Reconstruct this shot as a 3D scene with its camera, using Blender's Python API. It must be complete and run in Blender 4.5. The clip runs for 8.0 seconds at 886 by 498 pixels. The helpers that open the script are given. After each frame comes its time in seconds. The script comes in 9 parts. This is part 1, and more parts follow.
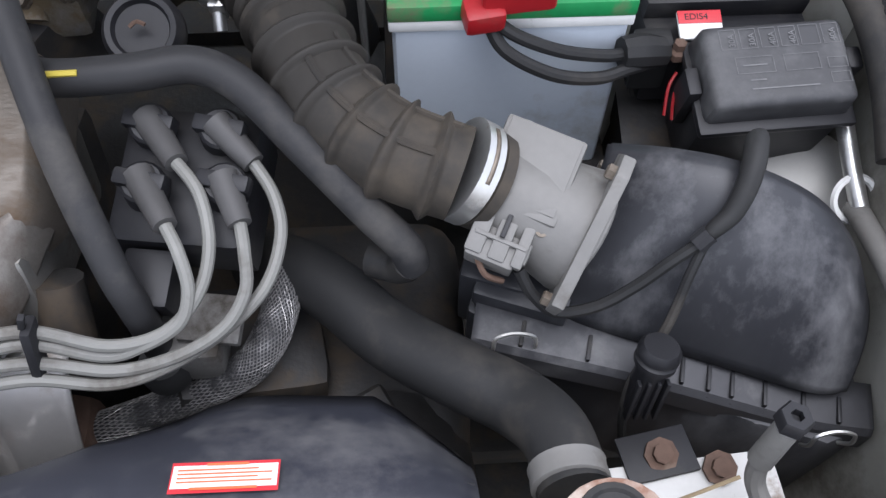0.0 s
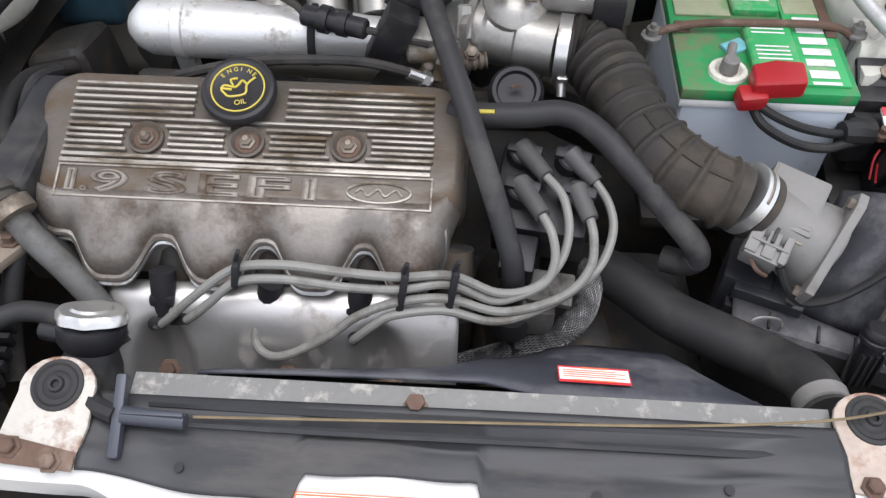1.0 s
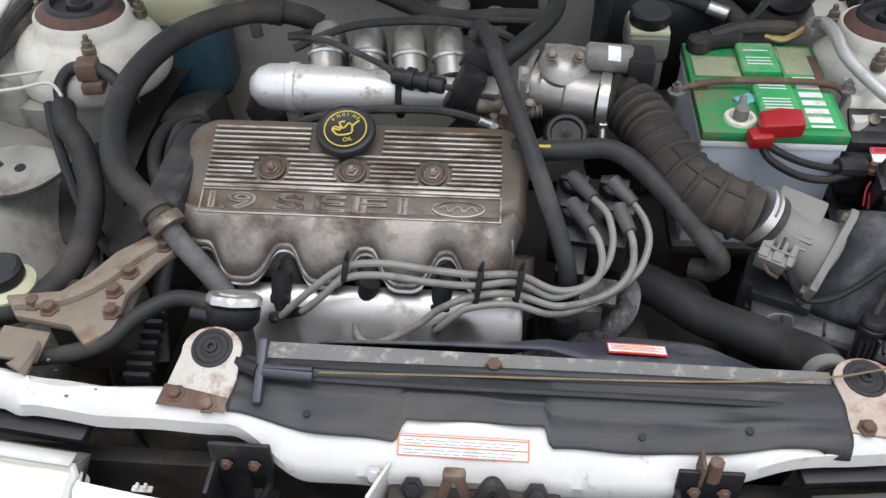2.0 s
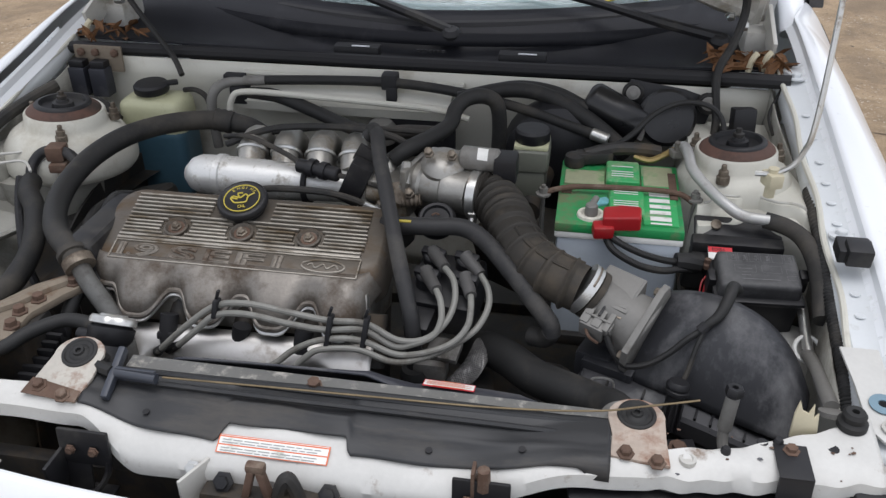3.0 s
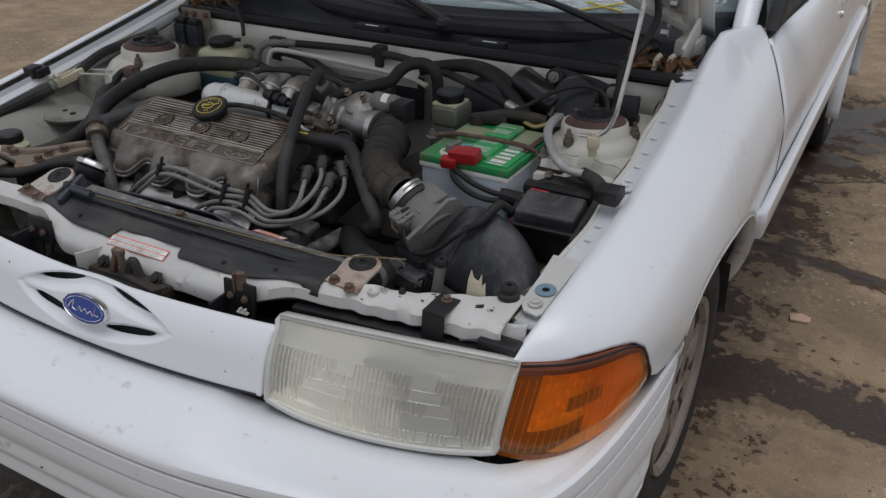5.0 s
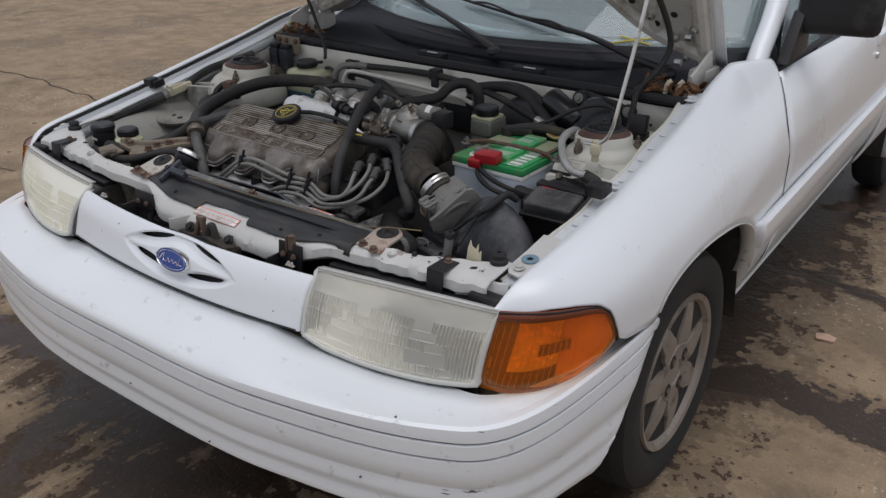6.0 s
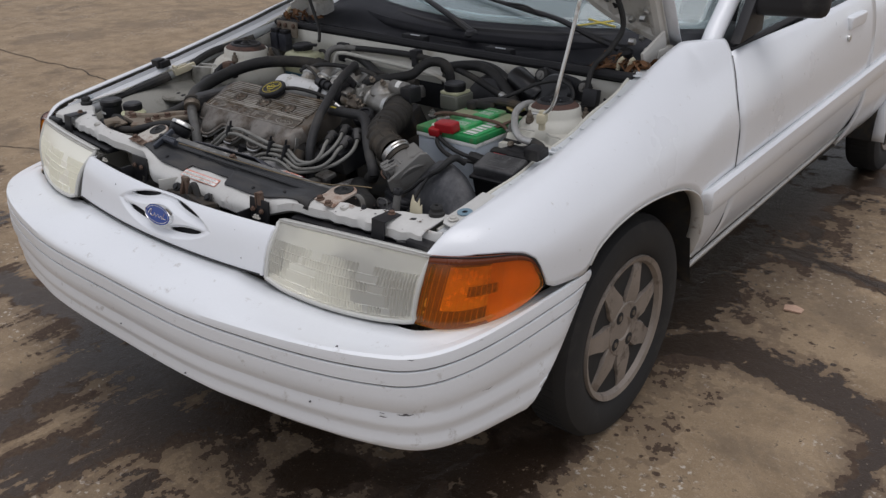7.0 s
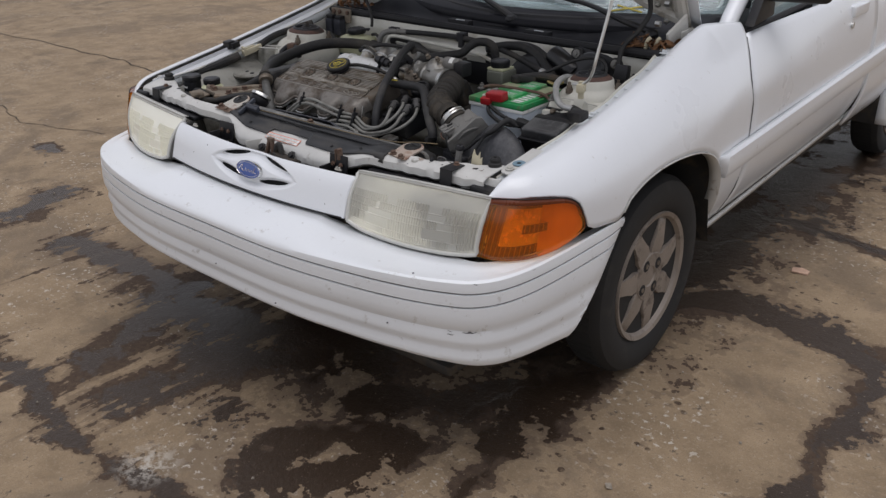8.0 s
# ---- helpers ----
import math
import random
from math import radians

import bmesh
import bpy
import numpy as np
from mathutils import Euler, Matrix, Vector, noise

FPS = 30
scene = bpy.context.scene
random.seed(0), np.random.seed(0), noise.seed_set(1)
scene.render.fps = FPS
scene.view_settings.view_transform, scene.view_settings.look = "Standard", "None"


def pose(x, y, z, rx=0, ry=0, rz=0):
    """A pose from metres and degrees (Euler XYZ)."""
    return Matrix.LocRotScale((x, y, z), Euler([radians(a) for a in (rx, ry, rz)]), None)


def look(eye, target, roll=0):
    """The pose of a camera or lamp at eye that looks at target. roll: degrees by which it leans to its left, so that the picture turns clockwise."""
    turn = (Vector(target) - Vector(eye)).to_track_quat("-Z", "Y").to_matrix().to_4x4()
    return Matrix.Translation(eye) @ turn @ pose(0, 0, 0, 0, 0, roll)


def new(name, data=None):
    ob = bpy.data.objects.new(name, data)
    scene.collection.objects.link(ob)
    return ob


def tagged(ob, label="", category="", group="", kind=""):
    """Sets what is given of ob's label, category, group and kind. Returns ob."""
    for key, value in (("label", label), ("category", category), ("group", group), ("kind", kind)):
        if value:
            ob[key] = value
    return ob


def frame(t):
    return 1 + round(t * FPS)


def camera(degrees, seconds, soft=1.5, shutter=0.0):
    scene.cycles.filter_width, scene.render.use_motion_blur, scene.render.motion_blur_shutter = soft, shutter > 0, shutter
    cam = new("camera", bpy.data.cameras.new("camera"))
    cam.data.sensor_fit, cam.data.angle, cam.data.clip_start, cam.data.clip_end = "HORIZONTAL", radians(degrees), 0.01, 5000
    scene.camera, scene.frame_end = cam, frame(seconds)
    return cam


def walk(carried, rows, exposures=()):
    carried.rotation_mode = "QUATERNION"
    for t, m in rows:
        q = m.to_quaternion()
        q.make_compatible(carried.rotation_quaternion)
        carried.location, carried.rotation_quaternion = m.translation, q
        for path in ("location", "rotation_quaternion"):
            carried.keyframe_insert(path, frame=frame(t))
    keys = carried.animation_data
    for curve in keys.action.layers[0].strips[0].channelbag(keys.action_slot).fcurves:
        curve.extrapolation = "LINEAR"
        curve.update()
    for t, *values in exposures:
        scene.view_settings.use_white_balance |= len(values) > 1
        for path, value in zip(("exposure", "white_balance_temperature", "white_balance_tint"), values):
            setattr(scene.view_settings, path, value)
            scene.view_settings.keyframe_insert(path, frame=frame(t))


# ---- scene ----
EXPOSURES = [(0.0, 1.5, 6050, 15), (0.5, 1.49, 6200, 14.5), (1.0, 1.44, 6350, 14), (2.5, 1.0, 6350, 12), (3.5, 0.36, 6450, 12), (4.0, -0.1, 6420, 12), (4.5, -0.18, 6400, 12), (6.0, 0.06, 6400, 13), (8.0, 0.12, 6500, 14)]
cam = camera(55.0, 8.0, soft=1.4)
PATH = [
    (0, (0.307, 0.199, 1.206), (0.378, 1.239, -0.501), 1.0),
    (0.3, (0.258, 0.103, 1.222), (0.317, 1.262, -0.407), 0.9),
    (0.5, (0.209, 0.066, 1.269), (0.267, 1.238, -0.351), 1.6),
    (0.7, (0.163, 0.027, 1.317), (0.183, 1.248, -0.266), 1.6),
    (1, (0.080, -0.037, 1.353), (0.023, 1.228, -0.195), 0.7),
    (1.2, (0.038, -0.074, 1.381), (-0.072, 1.212, -0.146), -1.0),
    (2.3, (0.055, -0.295, 1.424), (-0.082, 1.227, 0.135), -0.9),
    (2.5, (0.133, -0.327, 1.401), (-0.011, 1.263, 0.197), -0.4),
    (3, (0.327, -0.423, 1.379), (0.022, 1.264, 0.349), -0.4),
    (3.5, (0.468, -0.571, 1.363), (0.004, 1.093, 0.355), -1.7),
    (4, (0.597, -0.653, 1.367), (0.03, 0.989, 0.376), -2.3),
    (4.5, (0.859, -0.612, 1.345), (0.116, 0.983, 0.394), 0.8),
    (4.7, (0.944, -0.592, 1.351), (0.154, 0.979, 0.4), 0.5),
    (5.8, (1.307, -0.765, 1.376), (0.257, 0.706, 0.519), 0.4),
    (6, (1.355, -0.792, 1.386), (0.272, 0.661, 0.54), 0.0),
    (6.5, (1.522, -0.8, 1.374), (0.381, 0.612, 0.537), -0.2),
    (7, (1.63, -0.83, 1.384), (0.466, 0.555, 0.533), -0.8),
    (7.5, (1.68, -0.984, 1.387), (0.506, 0.392, 0.534), -0.8),
    (8, (1.745, -1.145, 1.395), (0.567, 0.229, 0.545), -0.7),
]
walk(cam, [(t, look(eye, target, roll)) for t, eye, target, roll in PATH], exposures=EXPOSURES)

# ---- light ----
world = bpy.data.worlds.new("overcast_sky")
scene.world = world
world.use_nodes = True
wn, wl = world.node_tree.nodes, world.node_tree.links
sky = wn.new("ShaderNodeTexSky")
sky.sky_type, sky.sun_disc = "NISHITA", False
sky.sun_elevation, sky.sun_rotation = radians(85), radians(150)
grey = wn.new("ShaderNodeHueSaturation")
grey.inputs["Saturation"].default_value = 0.22
wl.new(sky.outputs[0], grey.inputs["Color"])
wl.new(grey.outputs[0], wn["Background"].inputs[0])
wn["Background"].inputs[1].default_value = 0.13
sun_data = bpy.data.lights.new("sun", "SUN")
sun_data.energy, sun_data.angle, sun_data.color = 1.0, radians(50), (1.0, 0.995, 0.985)
sun = new("sun", sun_data)
sun.matrix_world = look((0, 0, 8), (-0.6, 0.3, 0))


# ---- materials ----
def surf(name, color, rough=0.5, metal=0.0, vary=0.15, scale=9.0, dirt=None, amount=0.0, dirt_scale=14.0,
         bump=0.1, fine=160.0, coat=0.0, stretch=(1, 1, 1), dirt_rough=0.8, spec=0.5):
    """A painted, moulded or metal surface: two scales of tone, patches of dirt or rust, fine relief."""
    m = bpy.data.materials.new(name)
    m.use_nodes = True
    n, l = m.node_tree.nodes, m.node_tree.links
    p = n["Principled BSDF"]
    tc, mp = n.new("ShaderNodeTexCoord"), n.new("ShaderNodeMapping")
    mp.inputs["Scale"].default_value = stretch
    l.new(tc.outputs["Object"], mp.inputs[0])

    def tex(s, detail=4.0, r=0.55):
        t = n.new("ShaderNodeTexNoise")
        t.inputs["Scale"].default_value, t.inputs["Detail"].default_value, t.inputs["Roughness"].default_value = s, detail, r
        l.new(mp.outputs[0], t.inputs["Vector"])
        return t

    big, small = tex(scale), tex(fine, 3.0)
    mix = n.new("ShaderNodeMath")
    mix.operation = "MULTIPLY_ADD"
    mix.inputs[1].default_value = 0.35
    l.new(small.outputs["Fac"], mix.inputs[0])
    l.new(big.outputs["Fac"], mix.inputs[2])
    tone = n.new("ShaderNodeMapRange")
    tone.inputs[1].default_value, tone.inputs[2].default_value = 0.35, 1.0
    tone.inputs[3].default_value, tone.inputs[4].default_value = 1.0 - vary, 1.0 + vary
    l.new(mix.outputs[0], tone.inputs[0])
    c = n.new("ShaderNodeVectorMath")
    c.operation = "SCALE"
    c.inputs[0].default_value = color
    l.new(tone.outputs[0], c.inputs["Scale"])
    col = c.outputs[0]
    rough_out = n.new("ShaderNodeMapRange")
    rough_out.inputs[3].default_value, rough_out.inputs[4].default_value = max(0.03, rough - 0.1), min(1.0, rough + 0.12)
    l.new(big.outputs["Fac"], rough_out.inputs[0])
    ro = rough_out.outputs[0]
    me_out = None
    if dirt:
        d = tex(dirt_scale, 8.0, 0.68)
        r = n.new("ShaderNodeMapRange")
        r.inputs[1].default_value, r.inputs[2].default_value = 0.66 - 0.36 * amount, 0.80 - 0.32 * amount
        l.new(d.outputs["Fac"], r.inputs[0])
        mc = n.new("ShaderNodeMix")
        mc.data_type = "RGBA"
        l.new(r.outputs[0], mc.inputs["Factor"])
        l.new(col, mc.inputs["A"])
        mc.inputs["B"].default_value = (*dirt, 1)
        col = mc.outputs["Result"]
        mr = n.new("ShaderNodeMix")
        l.new(r.outputs[0], mr.inputs["Factor"])
        l.new(ro, mr.inputs["A"])
        mr.inputs["B"].default_value = dirt_rough
        ro = mr.outputs["Result"]
        if metal > 0:
            mm = n.new("ShaderNodeMapRange")
            mm.inputs[3].default_value, mm.inputs[4].default_value = metal, 0.1
            l.new(r.outputs[0], mm.inputs[0])
            me_out = mm.outputs[0]
    l.new(col, p.inputs["Base Color"])
    l.new(ro, p.inputs["Roughness"])
    p.inputs["Metallic"].default_value = metal
    if me_out:
        l.new(me_out, p.inputs["Metallic"])
    p.inputs["Coat Weight"].default_value = coat
    p.inputs["Coat Roughness"].default_value = 0.12
    p.inputs["Specular IOR Level"].default_value = spec
    if bump:
        b = n.new("ShaderNodeBump")
        b.inputs["Strength"].default_value, b.inputs["Distance"].default_value = bump, 0.004
        l.new(mix.outputs[0], b.inputs["Height"])
        l.new(b.outputs[0], p.inputs["Normal"])
    return m


M_PAINT = surf("white_paint", (0.77, 0.793, 0.82), 0.3, vary=0.03, scale=3, dirt=(0.5, 0.49, 0.46), amount=0.07, dirt_scale=40, bump=0.01, coat=0.6)
M_BUMPER = surf("white_bumper_plastic", (0.77, 0.793, 0.815), 0.34, vary=0.04, scale=3, dirt=(0.42, 0.4, 0.37), amount=0.13, dirt_scale=26, bump=0.02, coat=0.15)
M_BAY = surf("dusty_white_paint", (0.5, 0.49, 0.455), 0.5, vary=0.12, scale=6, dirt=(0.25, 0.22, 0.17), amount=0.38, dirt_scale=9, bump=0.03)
M_RAIL = surf("thinly_dusted_white_paint", (0.6, 0.625, 0.64), 0.42, vary=0.06, scale=7, dirt=(0.42, 0.42, 0.4), amount=0.25, dirt_scale=16, bump=0.02)
M_BAYRUST = surf("white_paint_with_rust", (0.55, 0.545, 0.52), 0.48, vary=0.12, scale=8, dirt=(0.17, 0.11, 0.07), amount=0.2, dirt_scale=22, bump=0.08)
M_BULK = surf("creamy_white_bulkhead_paint", (0.56, 0.548, 0.485), 0.45, vary=0.08, scale=5, dirt=(0.42, 0.39, 0.32), amount=0.3, dirt_scale=8, bump=0.03)
# grimy paint, darkened further to carry the shade low in the bay
M_BAYDIRTSHADE = surf("grimy_shaded_inner_wing_paint", (0.28, 0.275, 0.245), 0.6, vary=0.15, scale=5, dirt=(0.11, 0.1, 0.08), amount=0.5, dirt_scale=6, bump=0.05)
M_SHROUD = surf("dusty_navy_plastic", (0.03, 0.032, 0.042), 0.5, vary=0.2, scale=7, dirt=(0.09, 0.09, 0.095), amount=0.42, dirt_scale=9, bump=0.04)
M_BLACK = surf("black_plastic", (0.013, 0.013, 0.015), 0.48, vary=0.25, scale=10, dirt=(0.055, 0.052, 0.047), amount=0.4, dirt_scale=7, bump=0.06, spec=0.4)
M_DARK = surf("greasy_black_metal", (0.02, 0.019, 0.018), 0.6, vary=0.4, scale=14, dirt=(0.06, 0.045, 0.03), amount=0.5, dirt_scale=16, bump=0.3)
M_RUBBER = surf("dusty_black_rubber", (0.018, 0.018, 0.018), 0.6, vary=0.25, scale=8, dirt=(0.06, 0.054, 0.046), amount=0.45, dirt_scale=6, bump=0.06, spec=0.35)
M_HOSE = surf("grey_black_hose_rubber", (0.024, 0.024, 0.025), 0.58, vary=0.2, scale=7, dirt=(0.07, 0.066, 0.06), amount=0.43, dirt_scale=8, bump=0.05, spec=0.35)
M_BOOT = surf("dusty_brown_black_rubber", (0.028, 0.025, 0.021), 0.62, vary=0.22, scale=7, dirt=(0.072, 0.059, 0.044), amount=0.45, dirt_scale=8, bump=0.06, spec=0.35)
M_AIRBOX = surf("scuffed_black_airbox_plastic", (0.028, 0.029, 0.033), 0.42, vary=0.25, scale=6, dirt=(0.13, 0.13, 0.135), amount=0.47, dirt_scale=9, bump=0.04, stretch=(1, 1, 0.4), spec=0.45)
M_ALU = surf("cast_aluminium", (0.37, 0.36, 0.335), 0.45, metal=0.85, vary=0.18, scale=9, dirt=(0.16, 0.12, 0.07), amount=0.4, dirt_scale=12, bump=0.2, fine=240)
M_COVER = surf("tarnished_cast_aluminium", (0.115, 0.1, 0.083), 0.46, metal=0.45, vary=0.25, scale=9, dirt=(0.085, 0.055, 0.03), amount=0.52, dirt_scale=11, bump=0.22, fine=220, stretch=(0.7, 1.6, 1.6))
M_PLENUM = surf("bright_cast_aluminium", (0.72, 0.72, 0.7), 0.42, metal=0.6, vary=0.08, scale=8, dirt=(0.25, 0.22, 0.17), amount=0.3, dirt_scale=30, bump=0.3, fine=260)
M_SHIELD = surf("brushed_heat_shield_steel", (0.68, 0.66, 0.63), 0.4, metal=0.9, vary=0.12, scale=5, dirt=(0.24, 0.18, 0.12), amount=0.34, dirt_scale=10, bump=0.05)
M_STEEL = surf("zinc_steel", (0.6, 0.6, 0.58), 0.35, metal=0.9, vary=0.15, scale=20, dirt=(0.2, 0.13, 0.07), amount=0.25, dirt_scale=30, bump=0.08)
M_RUST = surf("rusty_steel", (0.112, 0.068, 0.048), 0.8, metal=0.1, vary=0.4, scale=25, dirt=(0.2, 0.155, 0.12), amount=0.35, dirt_scale=22, bump=0.4)
M_RUSTCAP = surf("rusty_strut_mount_steel", (0.085, 0.042, 0.03), 0.7, vary=0.3, scale=18, dirt=(0.035, 0.024, 0.019), amount=0.45, dirt_scale=12, bump=0.2)
M_TANBRK = surf("dusty_tan_engine_mount_steel", (0.2, 0.165, 0.125), 0.75, metal=0.1, vary=0.25, scale=12, dirt=(0.12, 0.06, 0.03), amount=0.4, dirt_scale=14, bump=0.2)
M_MAF = surf("grey_cast_sensor_housing", (0.185, 0.18, 0.168), 0.6, metal=0.15, vary=0.14, scale=10, dirt=(0.11, 0.1, 0.085), amount=0.4, dirt_scale=14, bump=0.15)
M_WIRE = surf("grey_ignition_lead_rubber", (0.2, 0.198, 0.18), 0.5, vary=0.12, scale=14, dirt=(0.1, 0.09, 0.075), amount=0.38, dirt_scale=12, bump=0.03)
M_PLUGBOOT = surf("grey_plug_boot_rubber", (0.07, 0.068, 0.066), 0.6, vary=0.2, scale=14, bump=0.04)
M_BATCASE = surf("translucent_white_battery_case", (0.6, 0.66, 0.72), 0.4, vary=0.06, scale=5, dirt=(0.4, 0.4, 0.38), amount=0.3, dirt_scale=7, bump=0.02)
M_GREEN = surf("green_battery_lid", (0.014, 0.25, 0.072), 0.5, vary=0.2, scale=10, dirt=(0.15, 0.17, 0.09), amount=0.5, dirt_scale=18, bump=0.03)
M_GREENPALE = surf("worn_green_battery_label", (0.035, 0.36, 0.11), 0.45, vary=0.15, scale=14, dirt=(0.32, 0.36, 0.24), amount=0.45, dirt_scale=20, bump=0.03)
M_BATGREY = surf("dirty_pale_green_label", (0.3, 0.32, 0.2), 0.6, vary=0.2, scale=18, dirt=(0.14, 0.3, 0.12), amount=0.4, dirt_scale=22, bump=0.05)
M_RED = surf("red_terminal_plastic", (0.34, 0.012, 0.016), 0.4, vary=0.1, scale=12, dirt=(0.2, 0.05, 0.04), amount=0.3, dirt_scale=16, bump=0.02)
M_WHITEINK = surf("white_print", (0.75, 0.75, 0.72), 0.5, vary=0.08, scale=30, dirt=(0.4, 0.42, 0.35), amount=0.3, dirt_scale=40, bump=0)
M_REDINK = surf("red_print", (0.55, 0.03, 0.04), 0.5, vary=0.05, bump=0)
M_ORANGEINK = surf("orange_print", (0.7, 0.16, 0.06), 0.5, vary=0.05, bump=0)
M_GREYINK = surf("grey_print", (0.3, 0.3, 0.3), 0.6, vary=0.05, bump=0)
M_YELLOWINK = surf("yellow_print", (0.52, 0.42, 0.06), 0.5, vary=0.1, scale=40, bump=0)
M_TANK = surf("yellowed_translucent_tank_plastic", (0.52, 0.52, 0.34), 0.45, vary=0.1, scale=6, dirt=(0.3, 0.29, 0.16), amount=0.35, dirt_scale=9, bump=0.03)
M_TANKBLUE = surf("blue_coolant_behind_plastic", (0.05, 0.11, 0.15), 0.4, vary=0.2, scale=6, bump=0.02)
M_BLUEWASH = surf("blue_grey_washer", (0.16, 0.25, 0.31), 0.5, vary=0.1, scale=20, bump=0.02)
M_GREASYBOLT = surf("oily_bolt_steel", (0.2, 0.17, 0.135), 0.5, metal=0.6, vary=0.3, scale=40, dirt=(0.07, 0.05, 0.035), amount=0.5, dirt_scale=30, bump=0.1)
M_CHROME = surf("chrome", (0.75, 0.75, 0.75), 0.12, metal=1.0, vary=0.05, scale=20, bump=0.0)
M_BLUE = surf("blue_badge_enamel", (0.02, 0.065, 0.3), 0.2, vary=0.08, scale=30, bump=0, coat=0.8)
M_SCRATCH = surf("bare_scratch", (0.1, 0.1, 0.11), 0.7, vary=0.2, bump=0)
M_TYRE = surf("dusty_tyre_rubber", (0.013, 0.0128, 0.0128), 0.75, vary=0.2, scale=8, dirt=(0.032, 0.029, 0.026), amount=0.24, dirt_scale=9, bump=0.1)
M_RIM = surf("brake_dust_alloy", (0.27, 0.23, 0.195), 0.5, metal=0.3, vary=0.22, scale=14, dirt=(0.1, 0.075, 0.055), amount=0.35, dirt_scale=16, bump=0.05)
# black foam; also paints the shade of holes, slots and gaps
M_CLOTHBLACK = surf("black_foam_and_shaded_gaps", (0.012, 0.012, 0.014), 0.7, vary=0.3, scale=12, bump=0.1)
M_SHEET = surf("black_rubber_sheet", (0.028, 0.029, 0.031), 0.5, vary=0.25, scale=5, dirt=(0.075, 0.07, 0.064), amount=0.38, dirt_scale=8, bump=0.12, fine=60, stretch=(0.5, 2, 2), spec=0.4)
M_TAN = surf("tan_plastic", (0.55, 0.5, 0.36), 0.5, vary=0.1, scale=14, bump=0.03)
M_LEAF = surf("dead_brown_leaf", (0.16, 0.075, 0.03), 0.8, vary=0.5, scale=40, bump=0.2)
M_CABLE = surf("dull_bare_cable", (0.22, 0.17, 0.1), 0.5, metal=0.5, vary=0.3, scale=30, bump=0.0)
M_BRASS = surf("brass_fitting", (0.4, 0.3, 0.13), 0.4, metal=0.8, vary=0.15, bump=0.05)
M_GLOSS = surf("glossy_black_enamel", (0.009, 0.009, 0.01), 0.28, vary=0.2, scale=8, dirt=(0.04, 0.038, 0.034), amount=0.3, dirt_scale=9, bump=0.04)
M_COWL = surf("faded_black_cowl_plastic", (0.009, 0.0095, 0.013), 0.52, vary=0.2, scale=5, dirt=(0.035, 0.035, 0.04), amount=0.3, dirt_scale=8, bump=0.04, spec=0.25)


def clear(name, color, rough, transmission, bump_scale=0.0):
    m = bpy.data.materials.new(name)
    m.use_nodes = True
    n, l = m.node_tree.nodes, m.node_tree.links
    p = n["Principled BSDF"]
    p.inputs["Base Color"].default_value = (*color, 1)
    p.inputs["Roughness"].default_value, p.inputs["IOR"].default_value = rough, 1.45
    p.inputs["Transmission Weight"].default_value = transmission
    t, tc = n.new("ShaderNodeTexNoise"), n.new("ShaderNodeTexCoord")
    t.inputs["Scale"].default_value, t.inputs["Detail"].default_value = 12, 6
    l.new(tc.outputs["Object"], t.inputs["Vector"])
    r = n.new("ShaderNodeMapRange")
    r.inputs[3].default_value, r.inputs[4].default_value = rough * 0.6, rough * 1.5 + 0.02
    l.new(t.outputs["Fac"], r.inputs[0])
    l.new(r.outputs[0], p.inputs["Roughness"])
    return m


M_GLASS = clear("window_glass", (0.72, 0.84, 0.86), 0.02, 0.85)
M_LENS = clear("hazed_headlamp_lens", (0.92, 0.905, 0.815), 0.18, 0.6)
M_LENSFAR = clear("clouded_yellow_headlamp_lens", (0.86, 0.84, 0.7), 0.32, 0.22)
M_LENSRIM = surf("clouded_lens_rim", (0.52, 0.52, 0.49), 0.32, vary=0.08, scale=20, bump=0.02)
M_REFLECT = surf("lamp_reflector", (0.85, 0.84, 0.77), 0.36, metal=0.45, vary=0.08, scale=14, bump=0.0)
M_AMBER = clear("amber_lens", (1.0, 0.43, 0.042), 0.06, 0.95)
M_AMBERDEEP = surf("amber_reflector", (0.85, 0.42, 0.04), 0.4, vary=0.1, scale=20, bump=0.02)
M_AMBERDARK = surf("dark_amber_socket", (0.2, 0.075, 0.012), 0.4, metal=0.3, vary=0.3, scale=30, bump=0.05)
M_AMBERRIB = surf("amber_rib", (0.72, 0.36, 0.05), 0.3, vary=0.2, scale=20, bump=0)
M_AMBERTOP = surf("dark_red_lens_edge", (0.16, 0.035, 0.01), 0.25, vary=0.15, scale=12, bump=0)
M_YELLOWMIRROR = surf("yellow_reflector", (0.95, 0.66, 0.14), 0.25, metal=0.2, vary=0.25, scale=60, bump=0.2)


